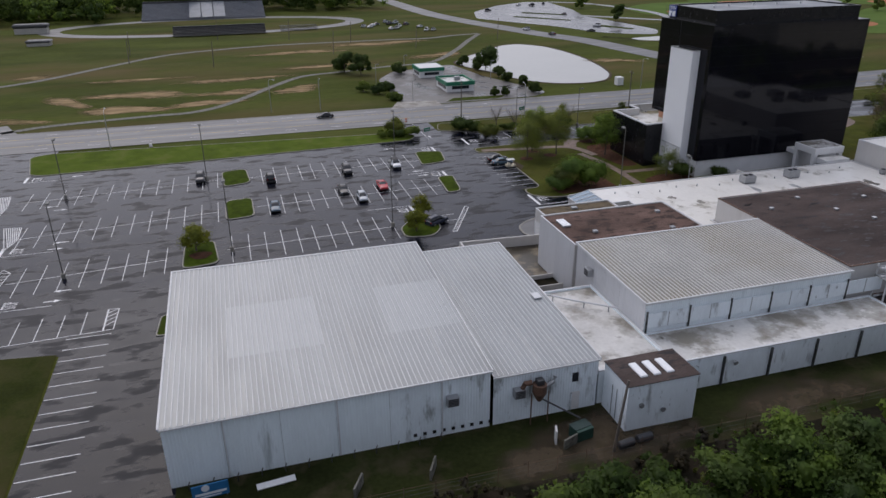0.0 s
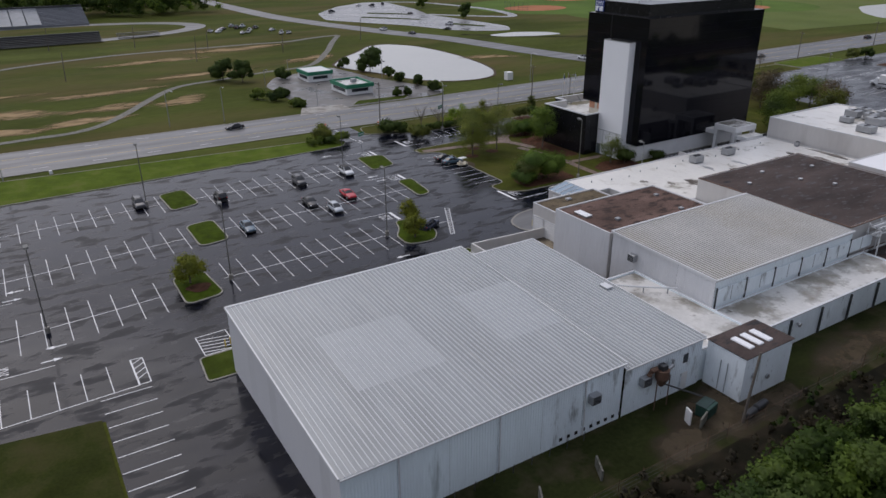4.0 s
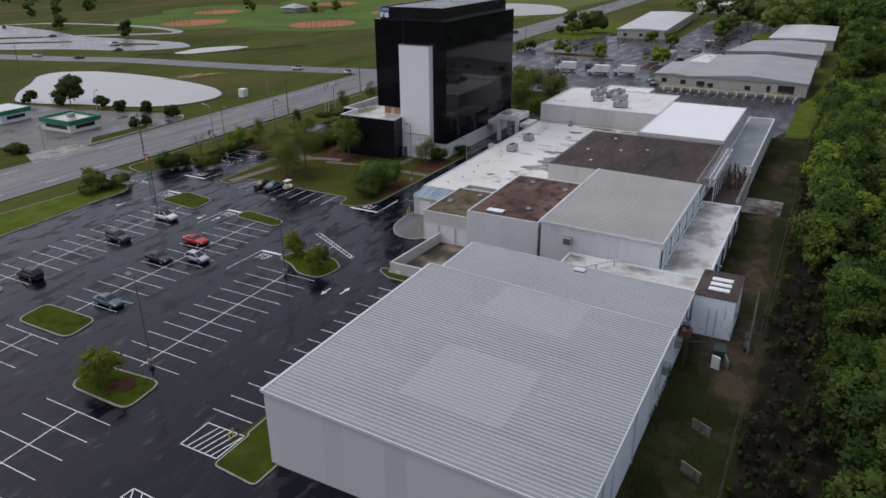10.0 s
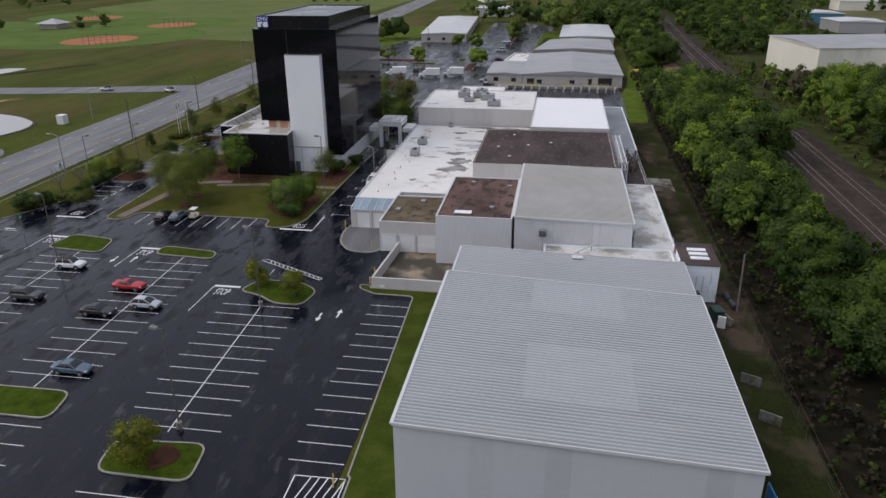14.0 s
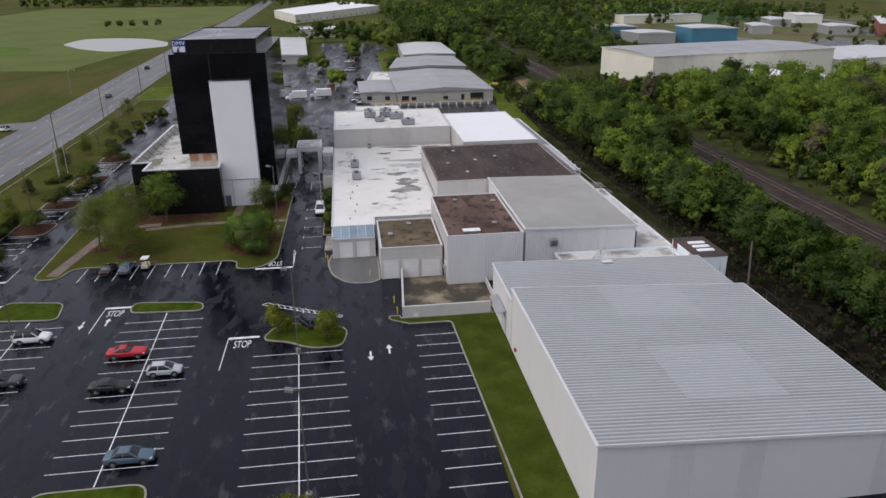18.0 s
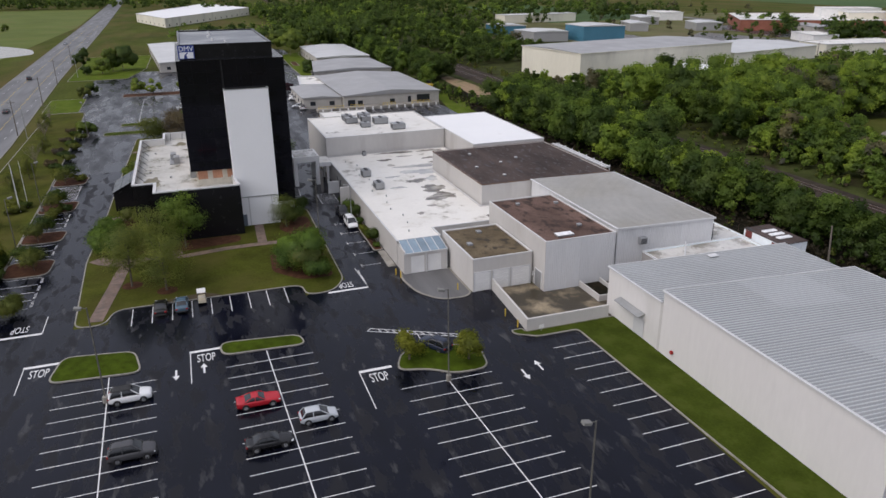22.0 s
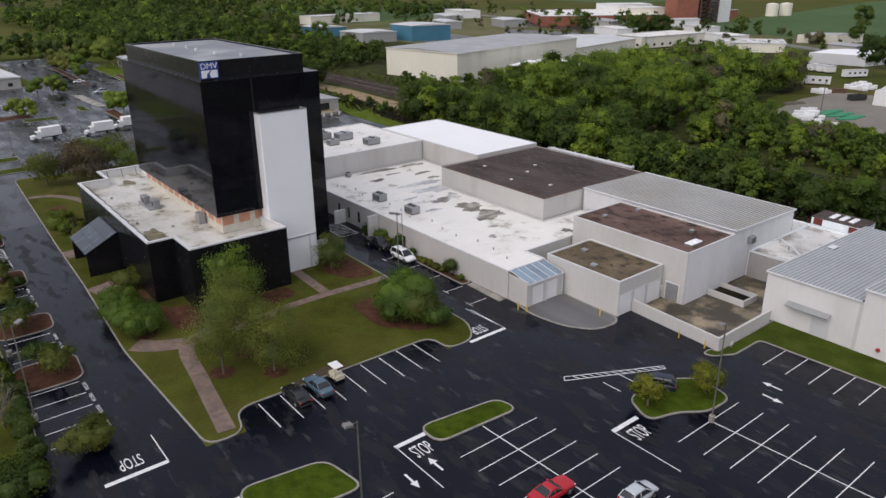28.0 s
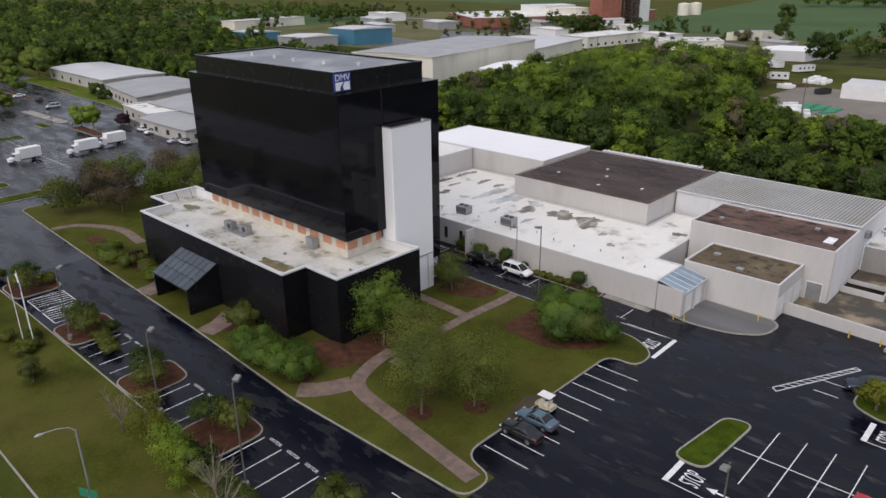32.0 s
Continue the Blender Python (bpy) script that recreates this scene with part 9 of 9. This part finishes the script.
# trees on the tower lawn
tree(62.4, 145.4, 9.2, 4.5, L_LAWN, "young olive-green oak with a thin crown on the lawn", 11, cards=17000, size=0.08, n=52, hollow=0.1)
tree(65.6, 150.4, 10.4, 4.3, L_LAWN, "light green lawn tree with an airy crown", 12, cards=17000, size=0.08, n=52, hollow=0.1)
tree(70.2, 146.8, 11.0, 4.4, L_LAWN, "tall airy lawn tree with fresh leaves", 13, cards=17000, size=0.08, n=52, hollow=0.1)
tree(80.4, 142.4, 10.2, 4.2, L_LEAFY, "olive-green tree close to the podium wall", 14, cards=8000, size=0.13, n=34, hollow=0.2, core=0.35)
tree(85.0, 124.4, 6.4, 3.1, L_LAWN, "pale yellow-green small tree at the shaft foot", 15, cards=6500, size=0.085, n=34, hollow=0.15, base=0.12)
shrub(87.6, 122.6, 1.9, 3.4, L_DARK, "dark clipped round evergreen at the shaft foot", 16, cards=2600, size=0.10)
shrub(95.0, 120.2, 1.5, 2.9, L_DARK, "dark clipped round evergreen against the tower", 17, cards=2200, size=0.10)
for i, (x, y, r, h, m) in enumerate(((63.4, 125.0, 3.4, 7.2, L_MID), (66.4, 123.8, 3.0, 6.2, L_MID), (59.8, 122.8, 2.4, 3.6, L_MID), (61.6, 124.4, 2.6, 5.2, L_OLIVE), (65.0, 126.6, 2.4, 4.6, L_MID))):
    shrub(x, y, r, h, (L_SHRUB if m is L_MID else m), "large rounded evergreen shrub in mulch", 30 + i, cards=3000, size=0.12)
for i, (x, y) in enumerate(((86.0, 154.4), (83.4, 153.8), (84.4, 155.4), (89.0, 154.8), (81.8, 154.6), (91.6, 155.2), (88.0, 155.8))):
    shrub(x, y, 2.7, 3.4 + 0.3 * (i % 3), L_SHRUB, "broad clipped green shrub along the drive", 40 + i, cards=2600, size=0.10)
shrub(98.6, 151.6, 2.4, 3.4, L_OLIVE, "olive shrub beside the entrance", 46, cards=1600)
for i, (x, y, r) in enumerate(((122, 152.2, 2.4), (126, 152.0, 2.2), (131, 152.4, 2.6), (135.4, 153.6, 2.6), (139.6, 152.2, 2.4), (131.0, 150.8, 1.8))):
    shrub(x, y, r, 2.5, (L_MID, L_OLIVE, L_MID, L_BRIGHT, L_MID, L_PURPLE)[i], "green shrub along the podium drive" if i != 5 else "dark purple-leaved shrub by the podium", 50 + i, cards=1500)
for i, (x, y, h, m) in enumerate(((166, 143.2, 10, L_RED), (160, 141, 9.5, L_RED), (167.9, 149.3, 7.5, L_OLIVE), (171.8, 133.3, 9, L_MID), (174, 138.4, 8.5, L_MID), (169.6, 126, 9, L_RED), (164, 123, 8, L_OLIVE), (160, 132, 8, L_MID), (148, 128, 8.5, L_MID), (142, 124, 8, L_DARK), (138, 119, 6, L_MID))):
    tree(x, y, h, 4.7, m, "tree behind the tower, coming into leaf" if m is L_RED else "green tree behind the tower", 60 + i, cards=4000, size=0.19, n=32, hollow=0.2)
# along the plant wall
for i, (x, w, h, m) in enumerate(((71.4, 0.9, 2.9, L_DARK), (85.4, 0.9, 3.0, L_DARK), (94.0, 1.1, 3.2, L_DARK), (81.6, 0.7, 1.5, L_SHRUB), (90.4, 1.3, 2.4, L_SHRUB), (88.4, 0.9, 1.6, L_OLIVE), (68.8, 0.7, 0.9, L_SHRUB))):
    shrub(x, 111.2, w, h, m, "clipped conical evergreen against the plant wall" if m is L_DARK else "small rounded shrub against the plant wall", 80 + i, cards=1100, size=0.09)
for i in range(6):
    shrub(73.1 + i * 1.15, 111.3, 0.75, 0.9, L_YELLOW, "low yellow-green hedge plant along the plant wall", 90 + i, cards=700, size=0.08)
# car park islands
tree(-9.0, 113.0, 4.4, 2.8, L_YELLOW, "small round olive tree on the car-park island", 101, cards=3000, size=0.11, base=0.3, n=26, core=0.45)
tree(27.2, 110.4, 4.0, 2.2, L_YELLOW, "small round olive tree on the island", 102, cards=2600, size=0.11, base=0.3, n=26, core=0.45)
tree(29.8, 117.2, 4.0, 2.2, L_YELLOW, "small round olive tree on the island", 103, cards=2600, size=0.11, base=0.3, n=26, core=0.45)
# entrance and highway verge
shrub(72.0, 171.2, 3.0, 1.9, L_DARK, "long dark clipped hedge along the visitor bays", 119, cards=1500, size=0.12, name="hedge", category="hedge", stretch=(7, 0.4))
for i, (x, y, r, h, m) in enumerate(((38.4, 177.6, 3.2, 4.4, L_OLIVE), (42.0, 173.6, 2.8, 2.6, L_MID), (39.0, 173.4, 2.6, 2.2, L_DARK), (35.6, 174.2, 2.4, 2.2, L_MID), (55.8, 174.6, 2.6, 3.0, L_DARK), (58.8, 173.2, 2.6, 2.6, L_DARK),
                                     (56.6, 173.4, 3.2, 4.0, L_DARK), (76.4, 171.0, 2.2, 2.0, L_DARK))):
    shrub(x, y, r, h, m, "rounded dark evergreen shrub on the verge", 120 + i, cards=1500, size=0.16)
def bare_tree(x, y, h, spread, label, seed):
    """A young tree without leaves: a short trunk, forked limbs and a fan of fine twigs."""
    rng = np.random.default_rng(seed)
    t = thing("tree", label, "tree", at=(x, y, 0), group="verge trees")
    part("trunk", tube([(0, 0, -0.1), (0.05, 0, h * 0.16), (0.02, 0.05, h * 0.32)], [0.11, 0.09, 0.07], 7), M_BARK, t, "short grey trunk")
    twigs = []
    for k in range(11):
        ang, out_ = 2 * math.pi * k / 11 + rng.random() * 0.4, spread * (0.35 + 0.65 * rng.random())
        top = h * (0.70 + 0.30 * rng.random()) - out_ * 0.12
        z0 = h * (0.16 + 0.16 * rng.random())
        p = [Vector((0, 0, z0)), Vector((out_ * 0.45 * math.cos(ang), out_ * 0.45 * math.sin(ang), z0 + (top - z0) * 0.5)), Vector((out_ * math.cos(ang), out_ * math.sin(ang), top))]
        part("limb", tube(p, [0.055, 0.032, 0.012], 5), M_TWIG, t)
        for j in range(9):
            f = 0.25 + 0.7 * rng.random()
            a0 = p[0].lerp(p[1], f * 2) if f < 0.5 else p[1].lerp(p[2], f * 2 - 1)
            d = Vector((math.cos(ang), math.sin(ang), 0)) * 0.5 + Vector(rng.normal(size=3)) * 0.55 + Vector((0, 0, 0.9))
            a1 = a0 + d.normalized() * h * (0.12 + 0.12 * rng.random())
            twigs.append(tube([a0, a0.lerp(a1, 0.5) + Vector(rng.normal(size=3)) * 0.05, a1], [0.022, 0.015, 0.008], 3))
    part("crown", joined(*twigs), M_TWIG, t, "fan of fine pale twigs")
    return t


M_TWIG = mat("pale_twig_bark", (0.20, 0.17, 0.13), 0.85, 0.25, 1.5, 9.0, 0.3)
for i, (x, y, h) in enumerate(((86.4, 173.8, 5.6), (69.8, 172.6, 6.2), (65.6, 174.3, 6.4), (152, 176.5, 6), (185, 179, 6), (216, 182, 6.5))):
    bare_tree(x, y, h, h * 0.42, "bare-branched young tree just leafing out beside the highway", 140 + i)
for i, (x, y, h, m) in enumerate(((83.4, 172.4, 6.0, L_YELLOW), (77.6, 172.8, 5.4, L_SPRING), (74.4, 173.4, 4.8, L_SPRING), (104, 176.6, 4, L_OLIVE), (126, 176.6, 5.5, L_OLIVE), (140, 176, 6, L_OLIVE), (168, 177, 6, L_OLIVE), (200, 181, 6, L_OLIVE))):
    tree(x, y, h, h * 0.40, m, "small bright green tree beside the visitor bays" if i < 3 else "small olive tree beside the highway", 150 + i, cards=4200, size=0.085, n=24, hollow=0.25, base=0.08, trunk=0.09)
shrub(60.0, 167.0, 3.3, 3.3, L_OLIVE, "large round olive shrub at the end of the visitor bays", 148, cards=3600, size=0.10)
for i, (x, y) in enumerate(((78.0, 165.6), (80.6, 166.8), (92.6, 167.2), (95.6, 167.0), (111.8, 167.6), (115.0, 166.6), (132.6, 167.6), (135.8, 166.8))):
    tree(x, y, 3.3, 2.7, L_DARK if i % 2 else L_OLIVE, "small dark spreading tree on a mulch island", 160 + i, cards=3400, size=0.085, n=26, base=0.48, hollow=0.3, trunk=0.07, core=0.35)
for i, (x, y) in enumerate(((104.6, 167.2), (106.8, 167.0), (109.0, 166.6))):
    shrub(x, y, 1.5, 1.5, L_OLIVE, "low olive shrub on a mulch island", 240 + i, cards=1500, size=0.08)
for i, (x, y) in enumerate(((113.4, 173.6), (115.6, 172.6), (112.4, 175.0), (118, 175.4), (72.6, 171.6), (110.8, 164.9), (134, 164.6))):
    shrub(x, y, 1.6, 1.6, (L_OLIVE, L_DARK, L_OLIVE, L_OLIVE)[i % 4], "low olive shrub in a mulch bed", 170 + i, cards=1100, size=0.11)
for i in range(14):
    shrub(142 + i * 4.6, 169.5 + (i % 3) * 1.8, 1.8, 1.9, (L_OLIVE, L_DARK, L_RED)[i % 3], "shrub along the front drive", 180 + i, cards=900, size=0.16)
# across the highway
for i, (x, y, h, s, m) in enumerate(((41, 270, 8.0, 4.6, L_DARK), (46, 264, 7.5, 4.4, L_DARK), (60.5, 262, 5.0, 3.0, L_DARK), (93, 259.4, 8.6, 5.2, L_DARK), (45, 228, 3.6, 2.6, L_DARK), (41, 233, 3.2, 2.2, L_MID), (92.4, 243.6, 3.4, 2.4, L_DARK), (92.4, 234.8, 3.4, 2.2, L_DARK), (94.6, 226.8, 3.2, 1.9, L_DARK), (94.4, 215, 3.6, 2.2, L_DARK), (48, 217, 2.2, 2.4, L_MID), (88, 272.6, 3.4, 2.4, L_DARK), (49.5, 233.6, 3.0, 2.4, L_DARK),
                                       (79.8, 213.6, 2.8, 1.5, L_DARK), (83, 213, 2.6, 1.4, L_DARK), (221, 388, 9.5, 4.6, L_DARK), (236, 466, 9, 4.5, L_MID), (285, 540, 12, 5, L_MID), (313, 540, 12, 5, L_MID), (277, 556, 11, 5, L_MID), (375, 441, 11, 5, L_MID), (383, 386, 9, 3.6, L_MID), (405, 383, 9, 4, L_MID), (347, 172, 12, 6, L_MID), (369, 188, 10, 5, L_DARK), (664.9, 320.8, 5, 3.4, L_MID), (669.7, 312, 5, 3.4, L_MID), (674.6, 301.6, 5, 3.4, L_MID), (669.5, 288.7, 5, 3.4, L_MID), (674.8, 278.6, 5.5, 3.6, L_MID))):
    tree(x, y, h, s, m, "dark green spreading tree across the highway", 200 + i, cards=1700, size=0.34 if y > 300 else 0.28, group="field trees", base=0.12, hollow=0.5, core=0.8)
for i, (x, y, h, s, m) in enumerate(((396.7, 75.4, 14, 7, L_MID), (369, 101.6, 11, 4.8, L_OLIVE), (358.2, 102, 11, 4.8, L_OLIVE), (347, 101.6, 11, 4.8, L_LEAFY), (310, 117.6, 7.5, 4.0, L_LEAFY), (305.4, 125.6, 7.5, 4.0, L_LEAFY), (255.4, 111.4, 7.2, 3.8, L_SPRING), (253.0, 108.8, 6.8, 3.4, L_SPRING),
                                    (249, 100.4, 3.2, 2.8, L_PURPLE), (265.6, 157.2, 6.4, 3.6, L_BRIGHT), (262.8, 151.5, 6.4, 3.6, L_BRIGHT), (265.6, 139.1, 6.6, 3.6, L_BRIGHT), (349.3, 167.6, 13, 8, L_DARK), (338, 176, 7, 4.5, L_MID), (337.1, 183, 4.2, 3.0, L_DARK), (274.7, 175.4, 4.2, 3.4, L_DARK), (268, 177, 3.8, 3.0, L_OLIVE),
                                    (190.1, 168.3, 4.4, 3.4, L_MID), (380.4, 81, 15, 7, L_MID), (410, 84, 14, 7, L_MID), (420, 100, 13, 7, L_DARK), (380.8, 101.4, 11, 4.8, L_OLIVE), (259.8, 136.3, 6.4, 3.4, L_BRIGHT), (309.6, 117, 6, 3.4, L_BRIGHT), (318, 118, 6, 3.2, L_BRIGHT), (394, 100.6, 10.5, 4.6, L_OLIVE), (432, 92, 13, 6, L_SHADY), (305, 83, 3.6, 3.4, L_DEEP), (316, 81.4, 4.6, 3.6, L_DARK))):
    tree(x, y, h, s, m, "small green tree on a car-park island", 260 + i, cards=900, size=0.2, group="rear trees", core=0.8)


tree(120.4, -160.2, 17, 7.5, L_DEEP, "big dark pine-like tree beside the storage yard", 330, cards=2600, size=0.4, group="yard trees", n=26, hollow=0.4, base=0.3, core=0.6)
tree(181, -289, 24, 6.5, L_SHADY, "tall narrow green tree beyond the yard", 331, cards=2600, size=0.45, group="yard trees", n=30, hollow=0.4, base=0.08, core=0.7)
tree(204, -281, 8, 6.0, L_GREYISH, "broad brownish tree before the far shed", 332, cards=1400, size=0.4, group="yard trees", n=18, hollow=0.4, base=0.1, core=0.7)
for i, (x, y) in enumerate(((318, -262), (309, -272), (330, -268), (312, -283))):
    tree(x, y, 13, 6.0, L_DEEP, "dark evergreen among the town buildings", 334 + i, cards=1400, size=0.4, group="yard trees", n=18, hollow=0.4, base=0.06, core=0.75)


def woods(name, label, regions, split, seed, cards, size, keep=None, n=10, core=1, wide=1.0, cap=None):
    """A wood as masses of leaf clumps: regions (x0, y0, x1, y1, count, low, high); cap gives the greatest height at a place."""
    rng = np.random.default_rng(seed)
    groups, leaves = {}, {}
    for x0, y0, x1, y1, count, lo, hi in regions:
        for i in range(count):
            x, y = x0 + (x1 - x0) * rng.random(), y0 + (y1 - y0) * rng.random()
            if keep and not keep(x, y):
                continue
            h = lo + (hi - lo) * rng.random()
            if cap:
                h = min(h, cap(x, y) * (0.75 + 0.35 * rng.random()))
            if h < 0.7:
                continue
            sp = h * (0.30 + 0.16 * rng.random()) * wide
            m = int(rng.choice(len(split), p=[k for _, k in split]))
            bl = [(x + p, y + q, z, r * (0.85 + 0.4 * rng.random())) for p, q, z, r in lobes(rng, h, sp, 0.1 * h, n)]
            few = max(12, int(cards * min(1.25, (h / 9.0) ** 1.3))) if cap else cards
            leaves.setdefault(m, []).append(crown_cards(rng, bl, few, size, 0.45, 3, 0.22, 0.75))
            groups.setdefault(m, []).append(crown_core(rng, bl, core, 0.62))
    for m, vs in groups.items():
        tagged(new(name, cards_mesh(name, np.concatenate(vs), split[m][0], np.concatenate(leaves[m]))), label, "trees", kind="stuff")


def north_cap(x, y):
    """Trees stand low beside the track, tall in one clump, and clear of the clay bank."""
    if x < 62:
        return 3.4 + 0.58 * max(y - 26, 0)
    if x < 100:
        return 3.0 + 0.75 * max(y - 26, 0)
    if x < 182:
        return 14.5
    if x < 245:
        return 3.2 if y > 38 else 0.3
    return 13.0


def south_cap(x, y):
    """A grassy margin with scrub beside the track, then rising woodland; low trees before the cream warehouse."""
    tall = 19.0 if x < 170 else max(6.0, 19.0 - (x - 170) * 0.30)
    if x < 100:  # low trees before the storage yard
        tall = min(tall, 7.0 + 0.2 * (y + 20) + max(0.0, x - 86) * 0.8 + max(0.0, 38 - x) * 0.6)
    return min(tall, 0.4 + (1.15 if x > 95 else 0.95) * max(7.5 - y, 0))


NORTH_MIX = [(L_LEAFY, 0.26), (L_SHADY, 0.30), (L_DEEP, 0.24), (L_SPRING, 0.10), (L_DARK, 0.10)]
MIX = [(L_LEAFY, 0.36), (L_SPRING, 0.38), (L_SHADY, 0.14), (L_GREYISH, 0.09), (L_DEEP, 0.03)]
FAR_MIX = [(L_SHADY, 0.40), (L_LEAFY, 0.20), (L_DARK, 0.26), (L_DEEP, 0.10), (L_SPRING, 0.04)]
woods("wood", "dense deciduous wood behind the warehouse", [(-75, 25, 60, 41, 180, 5, 10)], [(L_LEAFY, 0.12), (L_SHADY, 0.36), (L_DEEP, 0.52)], 4, 1650, 0.22, n=15, cap=north_cap)
woods("wood", "dense green deciduous wood along the railway", [(60, 29, 100, 45, 62, 8, 10.5), (100, 24.5, 180, 45, 120, 10, 14), (180, 38, 245, 45, 30, 2, 5), (245, 26, 420, 44, 120, 7, 12)], NORTH_MIX, 5, 1200, 0.30, n=15, cap=north_cap)
woods("wood", "broad green deciduous wood beyond the railway", [(-60, -30, 245, 7, 300, 9, 18), (100, -110, 262, -24, 280, 12, 19), (36, -24, 102, 8, 125, 6, 9), (-60, -60, 45, -28, 45, 10, 15)], MIX, 7, 1150, 0.32, n=16, wide=0.9, cap=south_cap,
      keep=lambda x, y: not (38 < x < 122 and -170 < y < -24) and not (186 < x < 300 and -112 < y < -36) and not (220 < x < 280 and y < -8))
woods("scrub", "low olive scrub along the railway margin", [(-60, -2, 330, 7, 260, 0.8, 2.6)], [(L_OLIVE, 0.6), (L_MID, 0.25), (L_RED, 0.15)], 8, 60, 0.24, n=4)
woods("far_wood", "distant dense woods", [(560, 14, 900, 112, 240, 9, 15), (452, 60, 560, 140, 110, 11, 18), (395, 20, 470, 60, 70, 12, 18), (446, 150, 500, 176, 20, 9, 13), (700, 60, 2200, 330, 420, 12, 20), (-330, 530, 110, 620, 250, 15, 22), (-330, 486, -70, 530, 110, 13, 20), (560, -80, 900, 8, 190, 9, 15), (900, -200, 2000, 8, 200, 12, 20), (1080, 225, 1240, 560, 130, 14, 22), (760, 165, 1100, 205, 40, 8, 13),
                                          (240, -330, 480, -250, 36, 9, 14), (-200, -330, 140, -215, 90, 10, 16), (300, -1010, 1500, -930, 190, 16, 26), (-300, -800, 320, -730, 90, 16, 26), (560, -330, 1150, -60, 300, 9, 16), (430, 480, 900, 640, 60, 10, 18), (60, 620, 700, 760, 110, 14, 22)],
      FAR_MIX, 6, 112, 0.95, n=6, wide=1.4, keep=lambda x, y: not (200 < x < 394 and 44 < y < 156) and not (394 <= x < 450 and 60 < y < 160) and not (455 < x < 700 and 105 < y < 185) and not (300 < x < 1075 and y > 150 and y < 520) and not (480 < x < 870 and 60 < y < 170))
woods("wood", "green woods along the railway towards the town", [(300, -45, 420, 2, 90, 7, 12), (420, -80, 560, 0, 110, 8, 14), (420, 16, 560, 60, 100, 9, 15), (-140, 514, 110, 545, 90, 14, 20)], FAR_MIX, 23, 400, 0.50, n=12,
      keep=lambda x, y: not (395 < x < 430 and y < -75) and not (455 < x < 490 and y < -78))
# undergrowth at the wood's edge
woods("undergrowth", "low tangled undergrowth along the fence", [(-70, 38, 230, 48.2, 1300, 0.8, 2.6)], [(L_OLIVE, 0.05), (L_DEEP, 0.25), (L_BROWN, 0.70)], 9, 52, 0.19, n=3)


woods("town_trees", "scattered trees among the town buildings", [(270, -340, 420, -190, 26, 5, 8), (420, -260, 560, -190, 14, 5, 9), (120, -330, 260, -205, 20, 4, 8), (560, -420, 900, -340, 44, 8, 13), (330, -60, 400, -20, 24, 7, 11)], [(L_SHADY, 0.7), (L_GREYISH, 0.3)], 19, 260, 0.42, n=9)
